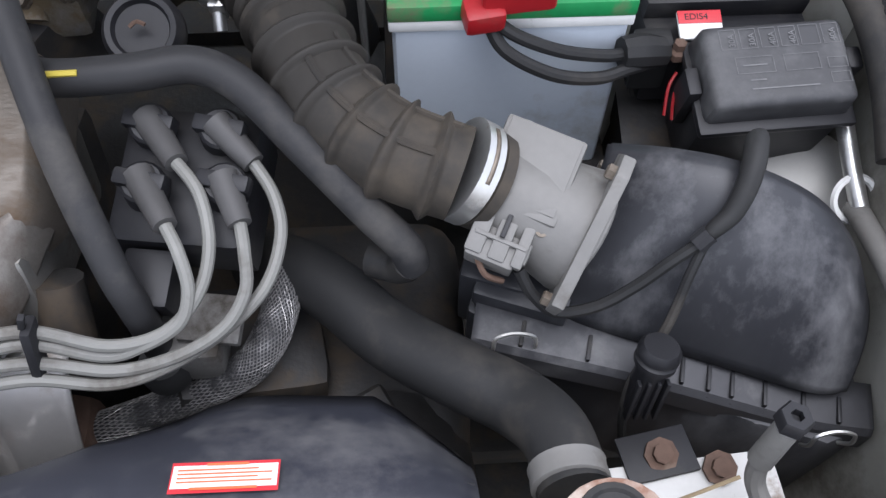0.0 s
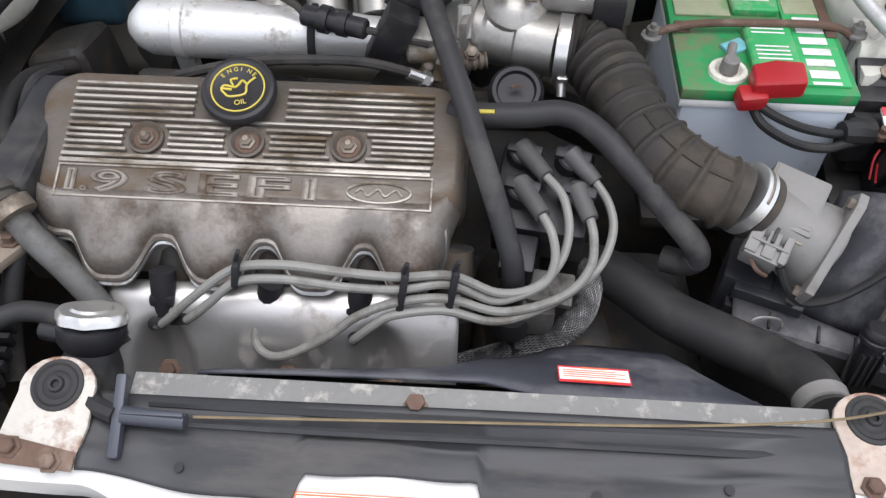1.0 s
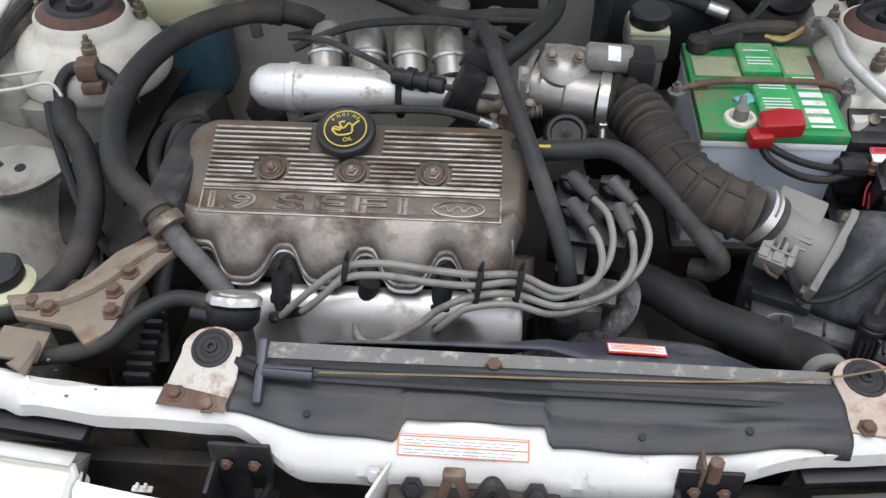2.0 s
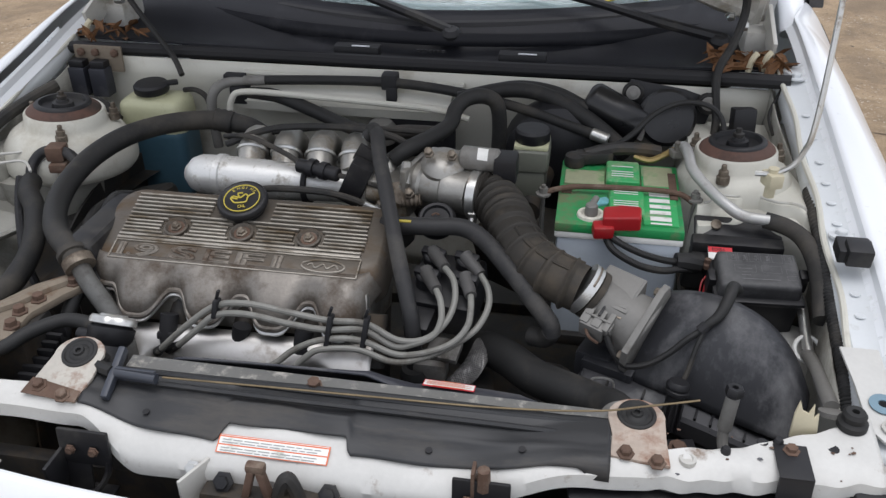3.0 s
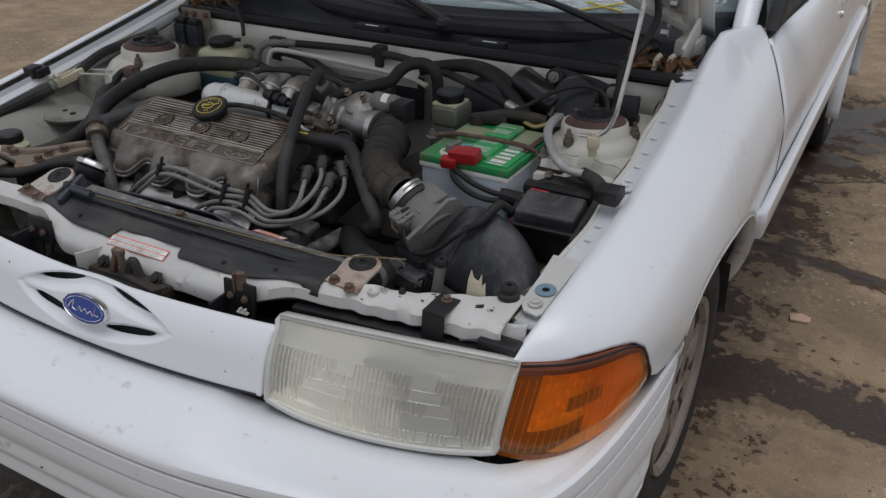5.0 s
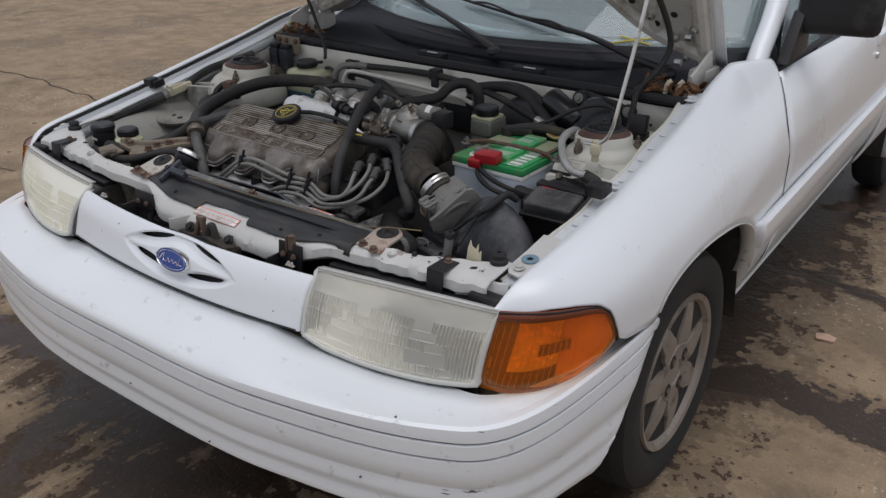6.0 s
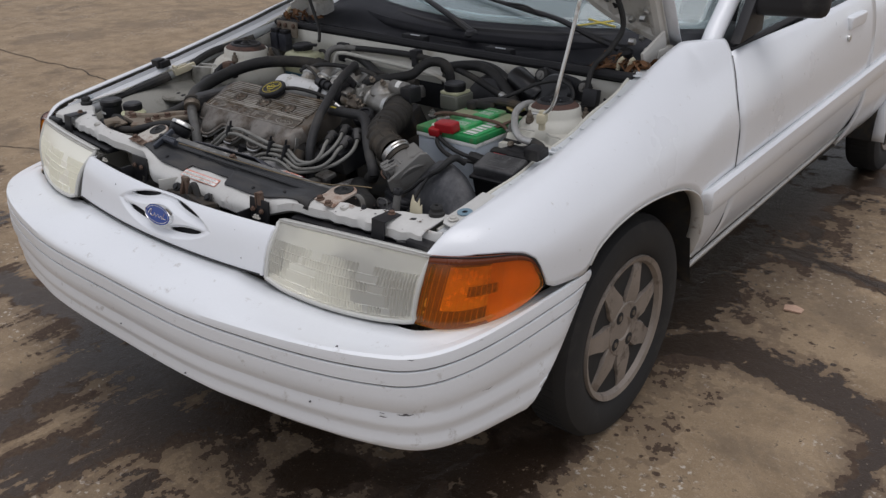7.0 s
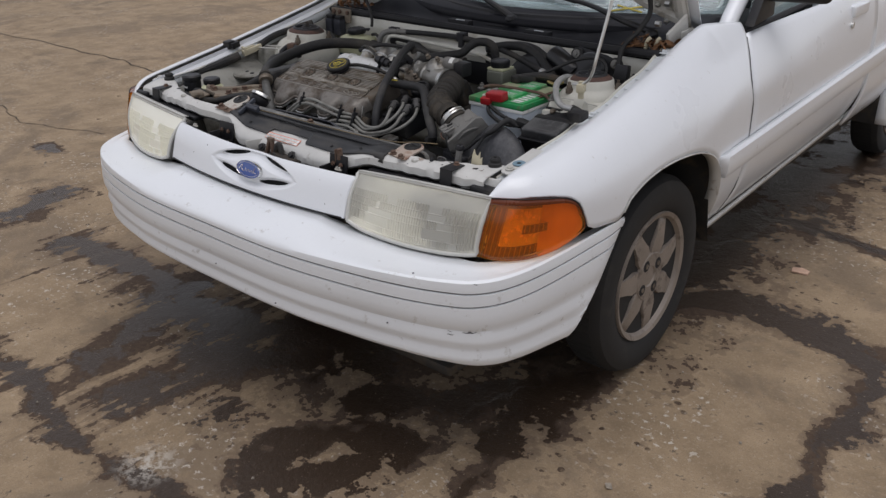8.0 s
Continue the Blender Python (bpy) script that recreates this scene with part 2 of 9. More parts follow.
def ground_material():
    """Old stained concrete: slabs with cracks, gritty wear, damp oil patches spread about the car, and its painted
    shade.
    """
    m = bpy.data.materials.new("stained_concrete")
    m.use_nodes = True
    n, l = m.node_tree.nodes, m.node_tree.links
    p = n["Principled BSDF"]
    tc = n.new("ShaderNodeTexCoord")

    def tex(s, detail=6.0, r=0.6, dist=0.0):
        t = n.new("ShaderNodeTexNoise")
        t.inputs["Scale"].default_value, t.inputs["Detail"].default_value = s, detail
        t.inputs["Roughness"].default_value, t.inputs["Distortion"].default_value = r, dist
        l.new(tc.outputs["Object"], t.inputs["Vector"])
        return t.outputs["Fac"]

    def span(v, a, b, c=0.0, d=1.0):
        r = n.new("ShaderNodeMapRange")
        r.inputs[1].default_value, r.inputs[2].default_value, r.inputs[3].default_value, r.inputs[4].default_value = a, b, c, d
        l.new(v, r.inputs[0])
        return r.outputs[0]

    def op(kind, a, b):
        o = n.new("ShaderNodeMath")
        o.operation = kind
        for k, v in enumerate((a, b)):
            if isinstance(v, (int, float)):
                o.inputs[k].default_value = v
            else:
                l.new(v, o.inputs[k])
        return o.outputs[0]

    def blend(f, a, b):
        o = n.new("ShaderNodeMix")
        o.data_type = "RGBA"
        l.new(f, o.inputs["Factor"])
        for k, v in (("A", a), ("B", b)):
            if isinstance(v, tuple):
                o.inputs[k].default_value = (*v, 1)
            else:
                l.new(v, o.inputs[k])
        return o.outputs["Result"]

    grit, mid, fine = tex(85, 6, 0.7), tex(6, 9, 0.7), tex(260, 3, 0.7)
    base = blend(span(mid, 0.36, 0.64), (0.225, 0.162, 0.1), (0.352, 0.26, 0.165))
    base = blend(op("MULTIPLY", span(grit, 0.53, 0.68), 0.55), base, (0.39, 0.31, 0.225))
    base = blend(op("MULTIPLY", span(fine, 0.5, 0.72), 0.5), base, (0.12, 0.092, 0.066))
    base = blend(span(tex(24, 7, 0.7), 0.60, 0.66), base, (0.11, 0.084, 0.062))
    base = blend(op("MULTIPLY", span(tex(1.6, 9, 0.72, 0.5), 0.50, 0.58), 0.5), base, (0.14, 0.106, 0.076))
    # pale scuffs and chalky flecks
    base = blend(op("MULTIPLY", op("MULTIPLY", span(tex(46, 5, 0.66), 0.585, 0.62), span(tex(2.3, 4, 0.6), 0.47, 0.6)), 0.75), base, (0.55, 0.5, 0.43))
    # damp, oil and painted car shade: ragged spills that run along the joints and out from under the car
    shift = n.new("ShaderNodeVectorMath")
    shift.operation = "MULTIPLY_ADD"
    shift.inputs[1].default_value = (0.3, 0.3, 0)
    rag = n.new("ShaderNodeTexNoise")
    rag.inputs["Scale"].default_value, rag.inputs["Detail"].default_value, rag.inputs["Roughness"].default_value = 3.4, 10, 0.68
    l.new(tc.outputs["Object"], rag.inputs["Vector"])
    l.new(rag.outputs["Color"], shift.inputs[0])
    l.new(tc.outputs["Object"], shift.inputs[2])
    geo = n.new("ShaderNodeSeparateXYZ")
    l.new(shift.outputs[0], geo.inputs[0])
    damp = None
    for chain in SPILLS_AND_SHADE:
        for (x0, y0, r0), (x1, y1, r1) in zip(chain, chain[1:]):
            qx, qy = op("SUBTRACT", geo.outputs[0], x0 + 0.15), op("SUBTRACT", geo.outputs[1], y0 + 0.15)
            ex, ey = x1 - x0, y1 - y0
            ll = ex * ex + ey * ey
            t = span(op("ADD", op("MULTIPLY", qx, ex / ll), op("MULTIPLY", qy, ey / ll)), 0.0, 1.0)
            dx, dy = op("SUBTRACT", qx, op("MULTIPLY", t, ex)), op("SUBTRACT", qy, op("MULTIPLY", t, ey))
            dist = op("SQRT", op("ADD", op("MULTIPLY", dx, dx), op("MULTIPLY", dy, dy)), 0.0)
            d = op("SUBTRACT", 1.0, op("DIVIDE", dist, r0 + r1))
            damp = d if damp is None else op("MAXIMUM", damp, d)
    damp = span(damp, 0.0, 1.0)
    rough_edge = op("ADD", op("MULTIPLY", op("SUBTRACT", tex(6.0, 7, 0.62), 0.5), 2.3), op("MULTIPLY", op("SUBTRACT", tex(30.0, 4, 0.6), 0.5), 0.75))
    # things were dragged out from under the car: long streaks on that side
    pull = n.new("ShaderNodeMapping")
    pull.inputs["Rotation"].default_value = (0, 0, radians(-14))
    pull.inputs["Scale"].default_value = (15, 1.7, 1)
    l.new(tc.outputs["Object"], pull.inputs["Vector"])
    drag = n.new("ShaderNodeTexNoise")
    drag.inputs["Scale"].default_value, drag.inputs["Detail"].default_value, drag.inputs["Roughness"].default_value = 1.0, 7, 0.62
    l.new(pull.outputs[0], drag.inputs["Vector"])
    place = n.new("ShaderNodeSeparateXYZ")
    l.new(tc.outputs["Object"], place.inputs[0])
    dragged = op("MULTIPLY", op("MULTIPLY", span(place.outputs[0], 0.15, -0.25), span(place.outputs[0], -2.2, -1.4)), op("MULTIPLY", span(place.outputs[1], -1.3, -0.6), span(place.outputs[1], 1.5, 0.8)))
    streak = op("MULTIPLY", op("SUBTRACT", drag.outputs["Fac"], 0.5), dragged)
    edge = op("ADD", damp, op("ADD", rough_edge, op("MULTIPLY", streak, 2.8)))
    base = blend(op("MULTIPLY", span(streak, 0.06, 0.16), 0.45), base, (0.115, 0.078, 0.055))
    # an old brown tide mark, a crisp damp stain in it, and oily patches inside
    tide = op("MULTIPLY", span(edge, 0.24, 0.3), span(damp, 0.0, 0.12))
    base = blend(op("MULTIPLY", tide, 0.5), base, (0.12, 0.082, 0.055))
    wet = span(edge, 0.475, 0.5)
    drops = n.new("ShaderNodeTexVoronoi")
    drops.inputs["Scale"].default_value = 30.0
    l.new(tc.outputs["Object"], drops.inputs["Vector"])
    drip = op("MULTIPLY", span(op("ADD", drops.outputs["Distance"], op("MULTIPLY", op("SUBTRACT", tex(9.0, 3, 0.6), 0.5), 1.6)), 0.1, 0.13, 1.0, 0.0), span(edge, 0.12, 0.2))
    wet = op("MAXIMUM", wet, op("MULTIPLY", drip, span(damp, 0.02, 0.1)))
    base = blend(op("MULTIPLY", wet, op("ADD", 0.8, op("MULTIPLY", span(tex(60, 4, 0.7), 0.4, 0.6), 0.18))), base, (0.06, 0.038, 0.0255))
    base = blend(op("MULTIPLY", op("MULTIPLY", wet, span(streak, -0.05, -0.13)), 0.55), base, (0.17, 0.118, 0.078))
    wetter = op("MULTIPLY", wet, span(op("ADD", op("MULTIPLY", damp, 0.25), tex(3.2, 7, 0.66)), 0.62, 0.66))
    base = blend(op("MULTIPLY", wetter, 0.75), base, (0.03, 0.0185, 0.0115))
    # a patch of chalky crumbs on the joint
    cx, cy = op("SUBTRACT", place.outputs[0], 0.06), op("SUBTRACT", place.outputs[1], -0.33)
    near = op("SQRT", op("ADD", op("MULTIPLY", cx, cx), op("MULTIPLY", cy, cy)), 0.0)
    base = blend(op("MULTIPLY", op("MULTIPLY", span(near, 0.1, 0.02), span(tex(38, 6, 0.72), 0.46, 0.56)), 0.8), base, (0.5, 0.46, 0.4))
    # grit lying on the stains
    base = blend(op("MULTIPLY", span(tex(120, 3, 0.6), 0.66, 0.69), 0.7), base, (0.34, 0.28, 0.21))
    # joints and cracks
    warp = n.new("ShaderNodeVectorMath")
    warp.operation = "MULTIPLY_ADD"
    warp.inputs[1].default_value = (0.3, 0.3, 0)
    nz = n.new("ShaderNodeTexNoise")
    nz.inputs["Scale"].default_value, nz.inputs["Detail"].default_value = 4.0, 8
    l.new(tc.outputs["Object"], nz.inputs["Vector"])
    l.new(nz.outputs["Color"], warp.inputs[0])
    l.new(tc.outputs["Object"], warp.inputs[2])
    vor = n.new("ShaderNodeTexVoronoi")
    vor.feature = "DISTANCE_TO_EDGE"
    vor.inputs["Scale"].default_value = 0.3
    l.new(warp.outputs[0], vor.inputs["Vector"])
    crack = span(op("ADD", vor.outputs["Distance"], op("MULTIPLY", op("SUBTRACT", mid, 0.5), 0.03)), 0.001, 0.007, 1.0, 0.0)
    base = blend(op("MULTIPLY", crack, 0.16), base, (0.05, 0.038, 0.03))
    l.new(base, p.inputs["Base Color"])
    l.new(blend(wetter, (0.9, 0.9, 0.9), (0.36, 0.36, 0.36)), p.inputs["Roughness"])
    b = n.new("ShaderNodeBump")
    p.inputs["Specular IOR Level"].default_value = 0.32
    b.inputs["Strength"].default_value, b.inputs["Distance"].default_value = 0.5, 0.012
    l.new(op("SUBTRACT", op("ADD", op("MULTIPLY", grit, 0.35), mid), op("MULTIPLY", crack, 0.3)), b.inputs["Height"])
    l.new(b.outputs[0], p.inputs["Normal"])
    return m


# damp spills and painted car shade: lines of x, y and half width
SPILLS_AND_SHADE = [[(0.62, 1.25, 0.1), (0.78, 1.37, 0.09), (0.96, 1.40, 0.085), (1.15, 1.39, 0.075), (1.32, 1.32, 0.065), (1.38, 1.14, 0.055), (1.35, 0.83, 0.04), (1.32, 0.5, 0.035), (1.33, 0.1, 0.03)],
          # stain along the near side, widened to paint the car's shadow too
          [(0.66, 1.25, 0.12), (0.6, 1.8, 0.18), (0.55, 2.42, 0.24), (0.62, 3.2, 0.3), (0.82, 3.8, 0.34)],
          [(0.61, 2.15, 0.1), (0.85, 2.23, 0.05), (1.12, 2.13, 0.03), (1.6, 2.0, 0.03)],
          [(0.7, 0.74, 0.09), (0.66, 0.51, 0.08), (0.69, 0.34, 0.07), (0.72, 0.2, 0.045), (0.73, 0.07, 0.03)],
          [(0.6, 0.52, 0.1), (0.45, 0.32, 0.09), (0.28, 0.21, 0.07)],
          [(0.5, 0.12, 0.07), (0.33, 0.08, 0.08), (0.29, -0.05, 0.07), (0.31, -0.18, 0.06), (0.43, -0.1, 0.06), (0.5, 0.0, 0.05)],
          [(0.05, 0.45, 0.15), (-0.18, 0.26, 0.12), (-0.48, 0.22, 0.1), (-0.85, 0.29, 0.075), (-1.36, 0.24, 0.075)],
          [(0.0, 0.27, 0.09), (-0.18, 0.1, 0.11), (-0.26, -0.16, 0.1)],
          [(-0.6, 0.2, 0.08), (-0.54, -0.04, 0.08), (-0.46, -0.2, 0.075)],
          [(-1.05, -0.3, 0.035), (-0.7, -0.34, 0.04), (-0.45, -0.36, 0.042), (-0.22, -0.38, 0.042), (-0.02, -0.38, 0.03), (0.2, -0.37, 0.035), (0.4, -0.36, 0.04)],
          [(-1.83, 0.23, 0.07), (-1.92, 0.45, 0.1)], [(-2.64, 0.74, 0.05), (-2.52, 0.74, 0.05)],
          # broad darkening under the car, its shade put into the concrete colour
          [(0.0, 0.7, 0.5), (0.0, 3.5, 0.6)]]
M_GROUND = ground_material()


# ---- shape helpers ----
class Shape:
    """Collects vertices and faces in world metres."""

    def __init__(self):
        self.v, self.f = [], []

    def add(self, verts, faces):
        o = len(self.v)
        self.v += [tuple(p) for p in verts]
        self.f += [tuple(i + o for i in f) for f in faces]
        return self

    def bm(self, bm, m=None):
        if m is not None:
            bmesh.ops.transform(bm, matrix=m, verts=bm.verts)
        bm.verts.index_update()
        self.add([v.co[:] for v in bm.verts], [[v.index for v in f.verts] for f in bm.faces])
        bm.free()
        return self

    def box(self, c, size, rot=(0, 0, 0), bevel=0.002, seg=2, taper=1.0):
        bm = bmesh.new()
        bmesh.ops.create_cube(bm, size=1)
        for v in bm.verts:
            k = taper if v.co.z > 0 else 1.0
            v.co = Vector((v.co.x * size[0] * k, v.co.y * size[1] * k, v.co.z * size[2]))
        if bevel:
            bmesh.ops.bevel(bm, geom=bm.edges[:], offset=min(bevel, min(size) * 0.45), segments=seg, affect="EDGES", profile=0.6)
        return self.bm(bm, pose(*c, *rot))

    def prism(self, poly, h, m=None, bevel=0.0, seg=2):
        """A flat outline in x, y raised by h along z."""
        bm = bmesh.new()
        f = bm.faces.new([bm.verts.new((x, y, 0)) for x, y in poly])
        r = bmesh.ops.extrude_face_region(bm, geom=[f])
        bmesh.ops.translate(bm, vec=(0, 0, h), verts=[g for g in r["geom"] if isinstance(g, bmesh.types.BMVert)])
        bmesh.ops.recalc_face_normals(bm, faces=bm.faces)
        if bevel:
            bmesh.ops.bevel(bm, geom=bm.edges[:], offset=bevel, segments=seg, affect="EDGES", profile=0.6)
        return self.bm(bm, m)

    def lathe(self, profile, base, axis=(0, 0, 1), n=20, sx=1.0):
        """A profile of (radius, height) turned about an axis."""
        m = Matrix.Translation(base) @ Vector(axis).to_track_quat("Z", "Y").to_matrix().to_4x4()
        vs, fs, k = [], [], len(profile)
        for i in range(n):
            a = 2 * math.pi * i / n
            vs += [m @ Vector((r * math.cos(a) * sx, r * math.sin(a), h)) for r, h in profile]
        for i in range(n):
            j = (i + 1) % n
            fs += [(i * k + q, j * k + q, j * k + q + 1, i * k + q + 1) for q in range(k - 1)]
        fs.append([i * k + k - 1 for i in range(n)])
        fs.append([i * k for i in range(n)][::-1])
        return self.add(vs, fs)

    def cyl(self, a, b, r, r2=None, n=14, round_=0.0):
        r2 = r if r2 is None else r2
        h = (Vector(b) - Vector(a)).length
        e = min(round_, h * 0.4)
        prof = [(r - e, 0), (r, e), (r2, h - e), (r2 - e, h)] if e else [(r, 0), (r2, h)]
        return self.lathe(prof, a, Vector(b) - Vector(a), n)

    def tube(self, pts, r, n=12, per=6, closed=False):
        """A round hose along a smooth line; r is one radius, or one for each point."""
        line, rad = smooth_line(pts, r, per)
        vs, fs = [], []
        up = None
        for i, p in enumerate(line):
            t = (line[min(i + 1, len(line) - 1)] - line[max(i - 1, 0)]).normalized()
            if up is None:
                up = t.orthogonal().normalized()
            up = (up - t * up.dot(t)).normalized()
            w = t.cross(up)
            vs += [p + (up * math.cos(2 * math.pi * k / n) + w * math.sin(2 * math.pi * k / n)) * rad[i] for k in range(n)]
        for i in range(len(line) - 1):
            fs += [(i * n + k, i * n + (k + 1) % n, (i + 1) * n + (k + 1) % n, (i + 1) * n + k) for k in range(n)]
        fs.append(list(range(n))[::-1])
        fs.append([(len(line) - 1) * n + k for k in range(n)])
        return self.add(vs, fs)

    def grid(self, fn, nu, nv, skip=None):
        vs = [fn(i / nu, j / nv) for i in range(nu + 1) for j in range(nv + 1)]
        fs = []
        for i in range(nu):
            for j in range(nv):
                if skip and skip((i + 0.5) / nu, (j + 0.5) / nv):
                    continue
                a = i * (nv + 1) + j
                fs.append((a, a + nv + 1, a + nv + 2, a + 1))
        return self.add(vs, fs)

    def moved(self, m):
        self.v = [tuple(m @ Vector(v)) for v in self.v]
        return self

    def weld(self, d=0.0004):
        bm = bmesh.new()
        vs = [bm.verts.new(v) for v in self.v]
        for f in self.f:
            if len(set(f)) == len(f):
                try:
                    bm.faces.new([vs[i] for i in f])
                except ValueError:
                    pass
        bmesh.ops.remove_doubles(bm, verts=bm.verts, dist=d)
        bmesh.ops.recalc_face_normals(bm, faces=bm.faces)
        return Shape().bm(bm)

    def mirror(self):
        o = Shape()
        o.v = [(across(-1, x), y, z) for x, y, z in self.v]
        o.f = [tuple(reversed(f)) for f in self.f]
        return o


def across(side, x):
    """The x of the same point on either side: the far side stands a little wider of the middle."""
    return x if side > 0 else -x - 0.036 * max(0.0, min(1.0, (x - 0.3) / 0.35))


def smooth_line(pts, r, per=6):
    P = [Vector(p) for p in pts]
    R = list(r) if isinstance(r, (list, tuple)) else [r] * len(P)
    line, rad = [], []
    for i in range(len(P) - 1):
        a, b, c, d = P[max(i - 1, 0)], P[i], P[i + 1], P[min(i + 2, len(P) - 1)]
        for k in range(per):
            t = k / per
            line.append(0.5 * ((2 * b) + (c - a) * t + (2 * a - 5 * b + 4 * c - d) * t * t + (3 * b - a - 3 * c + d) * t ** 3))
            rad.append(R[i] + (R[i + 1] - R[i]) * t)
    return line + [P[-1]], rad + [R[-1]]


def ease(t):
    t = max(0.0, min(1.0, t))
    return t * t * (3 - 2 * t)


def corrugated(pts, r, rings, depth, n=20, flat=0.5):
    """A bellows: rings as (from, to, count) along it."""
    line, _ = smooth_line(pts, 0, 40)
    total = len(line) - 1
    step = [Vector(p) for p in line]
    rad = []
    for i in range(total + 1):
        t = i / total
        k = 0.0
        for a, b, c in rings:
            if a <= t <= b:
                ph = (t - a) / (b - a) * c % 1.0
                k = max(k, max(0.0, 1 - abs(ph - 0.5) / (0.5 * flat)) ** 0.6)
        rad.append(r + depth * k)
    s = Shape()
    vs, fs, up = [], [], None
    for i, p in enumerate(step):
        t = (step[min(i + 1, total)] - step[max(i - 1, 0)]).normalized()
        up = t.orthogonal().normalized() if up is None else (up - t * up.dot(t)).normalized()
        w = t.cross(up)
        vs += [p + (up * math.cos(2 * math.pi * k / n) + w * math.sin(2 * math.pi * k / n)) * rad[i] for k in range(n)]
    for i in range(total):
        fs += [(i * n + k, i * n + (k + 1) % n, (i + 1) * n + (k + 1) % n, (i + 1) * n + k) for k in range(n)]
    return s.add(vs, fs)


def lerp(x, table):
    """A smooth reading of a table of (x, value)."""
    if x <= table[0][0]:
        return table[0][1]
    for (a, p), (b, q) in zip(table, table[1:]):
        if x <= b:
            t = (x - a) / (b - a)
            return p + (q - p) * t
    return table[-1][1]


def curve(x, table):
    """A rounded reading of a table of (x, value), with no corners at its rows."""
    n = len(table)
    if x <= table[0][0] or x >= table[-1][0]:
        return table[0][1] if x <= table[0][0] else table[-1][1]
    i = max(k for k in range(n - 1) if table[k][0] <= x)

    def slope(k):
        a, b = table[max(k - 1, 0)], table[min(k + 1, n - 1)]
        return (b[1] - a[1]) / (b[0] - a[0])

    (a, p), (b, q) = table[i], table[i + 1]
    h, t = b - a, (x - a) / (b - a)
    return (2 * t ** 3 - 3 * t * t + 1) * p + (t ** 3 - 2 * t * t + t) * h * slope(i) + (3 * t * t - 2 * t ** 3) * q + (t ** 3 - t * t) * h * slope(i + 1)


def thing(name, at, label, category, group="", kind=""):
    ob = new(name)
    ob.location, ob.empty_display_size = at, 0.05
    return tagged(ob, label, category, group, kind)


def part(name, shape, material, parent=None, label="", angle=35, solid=0.0, offset=-1.0):
    """Links a shape as one mesh, under a thing or a part of one."""
    me = bpy.data.meshes.new(name)
    top = parent
    while top is not None and top.parent is not None:
        top = top.parent
    o = Vector(top.location) if top is not None else Vector((0, 0, 0))
    me.from_pydata([tuple(Vector(v) - o) for v in shape.v], [], shape.f)
    me.validate()
    me.shade_smooth()
    me.set_sharp_from_angle(angle=radians(angle))
    if material is not None:
        me.materials.append(material)
    ob = new(name, me)
    if parent is not None:
        ob.parent = parent
    if solid:
        s = ob.modifiers.new("thickness", "SOLIDIFY")
        s.thickness, s.offset = solid, offset
    return tagged(ob, label)


def single(name, shape, material, label, category, group="", kind="", angle=35, solid=0.0, offset=-1.0):
    """A thing of one mesh, with its origin at its base."""
    lo = np.array(shape.v).min(0)
    hi = np.array(shape.v).max(0)
    at = ((lo[0] + hi[0]) / 2, (lo[1] + hi[1]) / 2, lo[2])
    shape.v = [tuple(np.array(v) - at) for v in shape.v]
    ob = part(name, shape, material, None, "", angle, solid, offset)
    ob.location = at
    return tagged(ob, label, category, group, kind)


def bars(rects, m, h=0.0006):
    """Flat bars of print: (x, y, width, height) on the plane of m."""
    s = Shape()
    for x, y, w, d in rects:
        vs = [m @ Vector((x, y, h)), m @ Vector((x + w, y, h)), m @ Vector((x + w, y + d, h)), m @ Vector((x, y + d, h))]
        s.add(vs, [(0, 1, 2, 3)])
    return s


def plane_on(o, a, b):
    """A frame at o whose x runs to a and whose y runs towards b."""
    o, a, b = Vector(o), Vector(a), Vector(b)
    x = (a - o).normalized()
    z = x.cross(b - o).normalized()
    y = z.cross(x)
    return Matrix.Translation(o) @ Matrix((x, y, z)).transposed().to_4x4()


def lettering(text, m, size, depth, material, parent, name="lettering", label="", outline=0.0):
    cu = bpy.data.curves.new(name, "FONT")
    cu.body, cu.size, cu.extrude = text, size, depth
    if outline:
        cu.fill_mode, cu.bevel_depth, cu.bevel_resolution, cu.resolution_u = "NONE", outline, 1, 4
    tmp = bpy.data.objects.new("tmp", cu)
    me = bpy.data.meshes.new_from_object(tmp)
    bpy.data.objects.remove(tmp)
    s = Shape()
    s.add([m @ v.co for v in me.vertices], [tuple(p.vertices) for p in me.polygons])
    return part(name, s, material, parent, label)


# ---- ground ----
g = Shape()
g.grid(lambda u, v: ((u - 0.5) * 240, (v - 0.5) * 240, 0), 24, 24)
GROUND = tagged(part("ground", g, M_GROUND), "cracked brown concrete yard with dark damp oil stains and painted car shade", "ground", kind="structure")

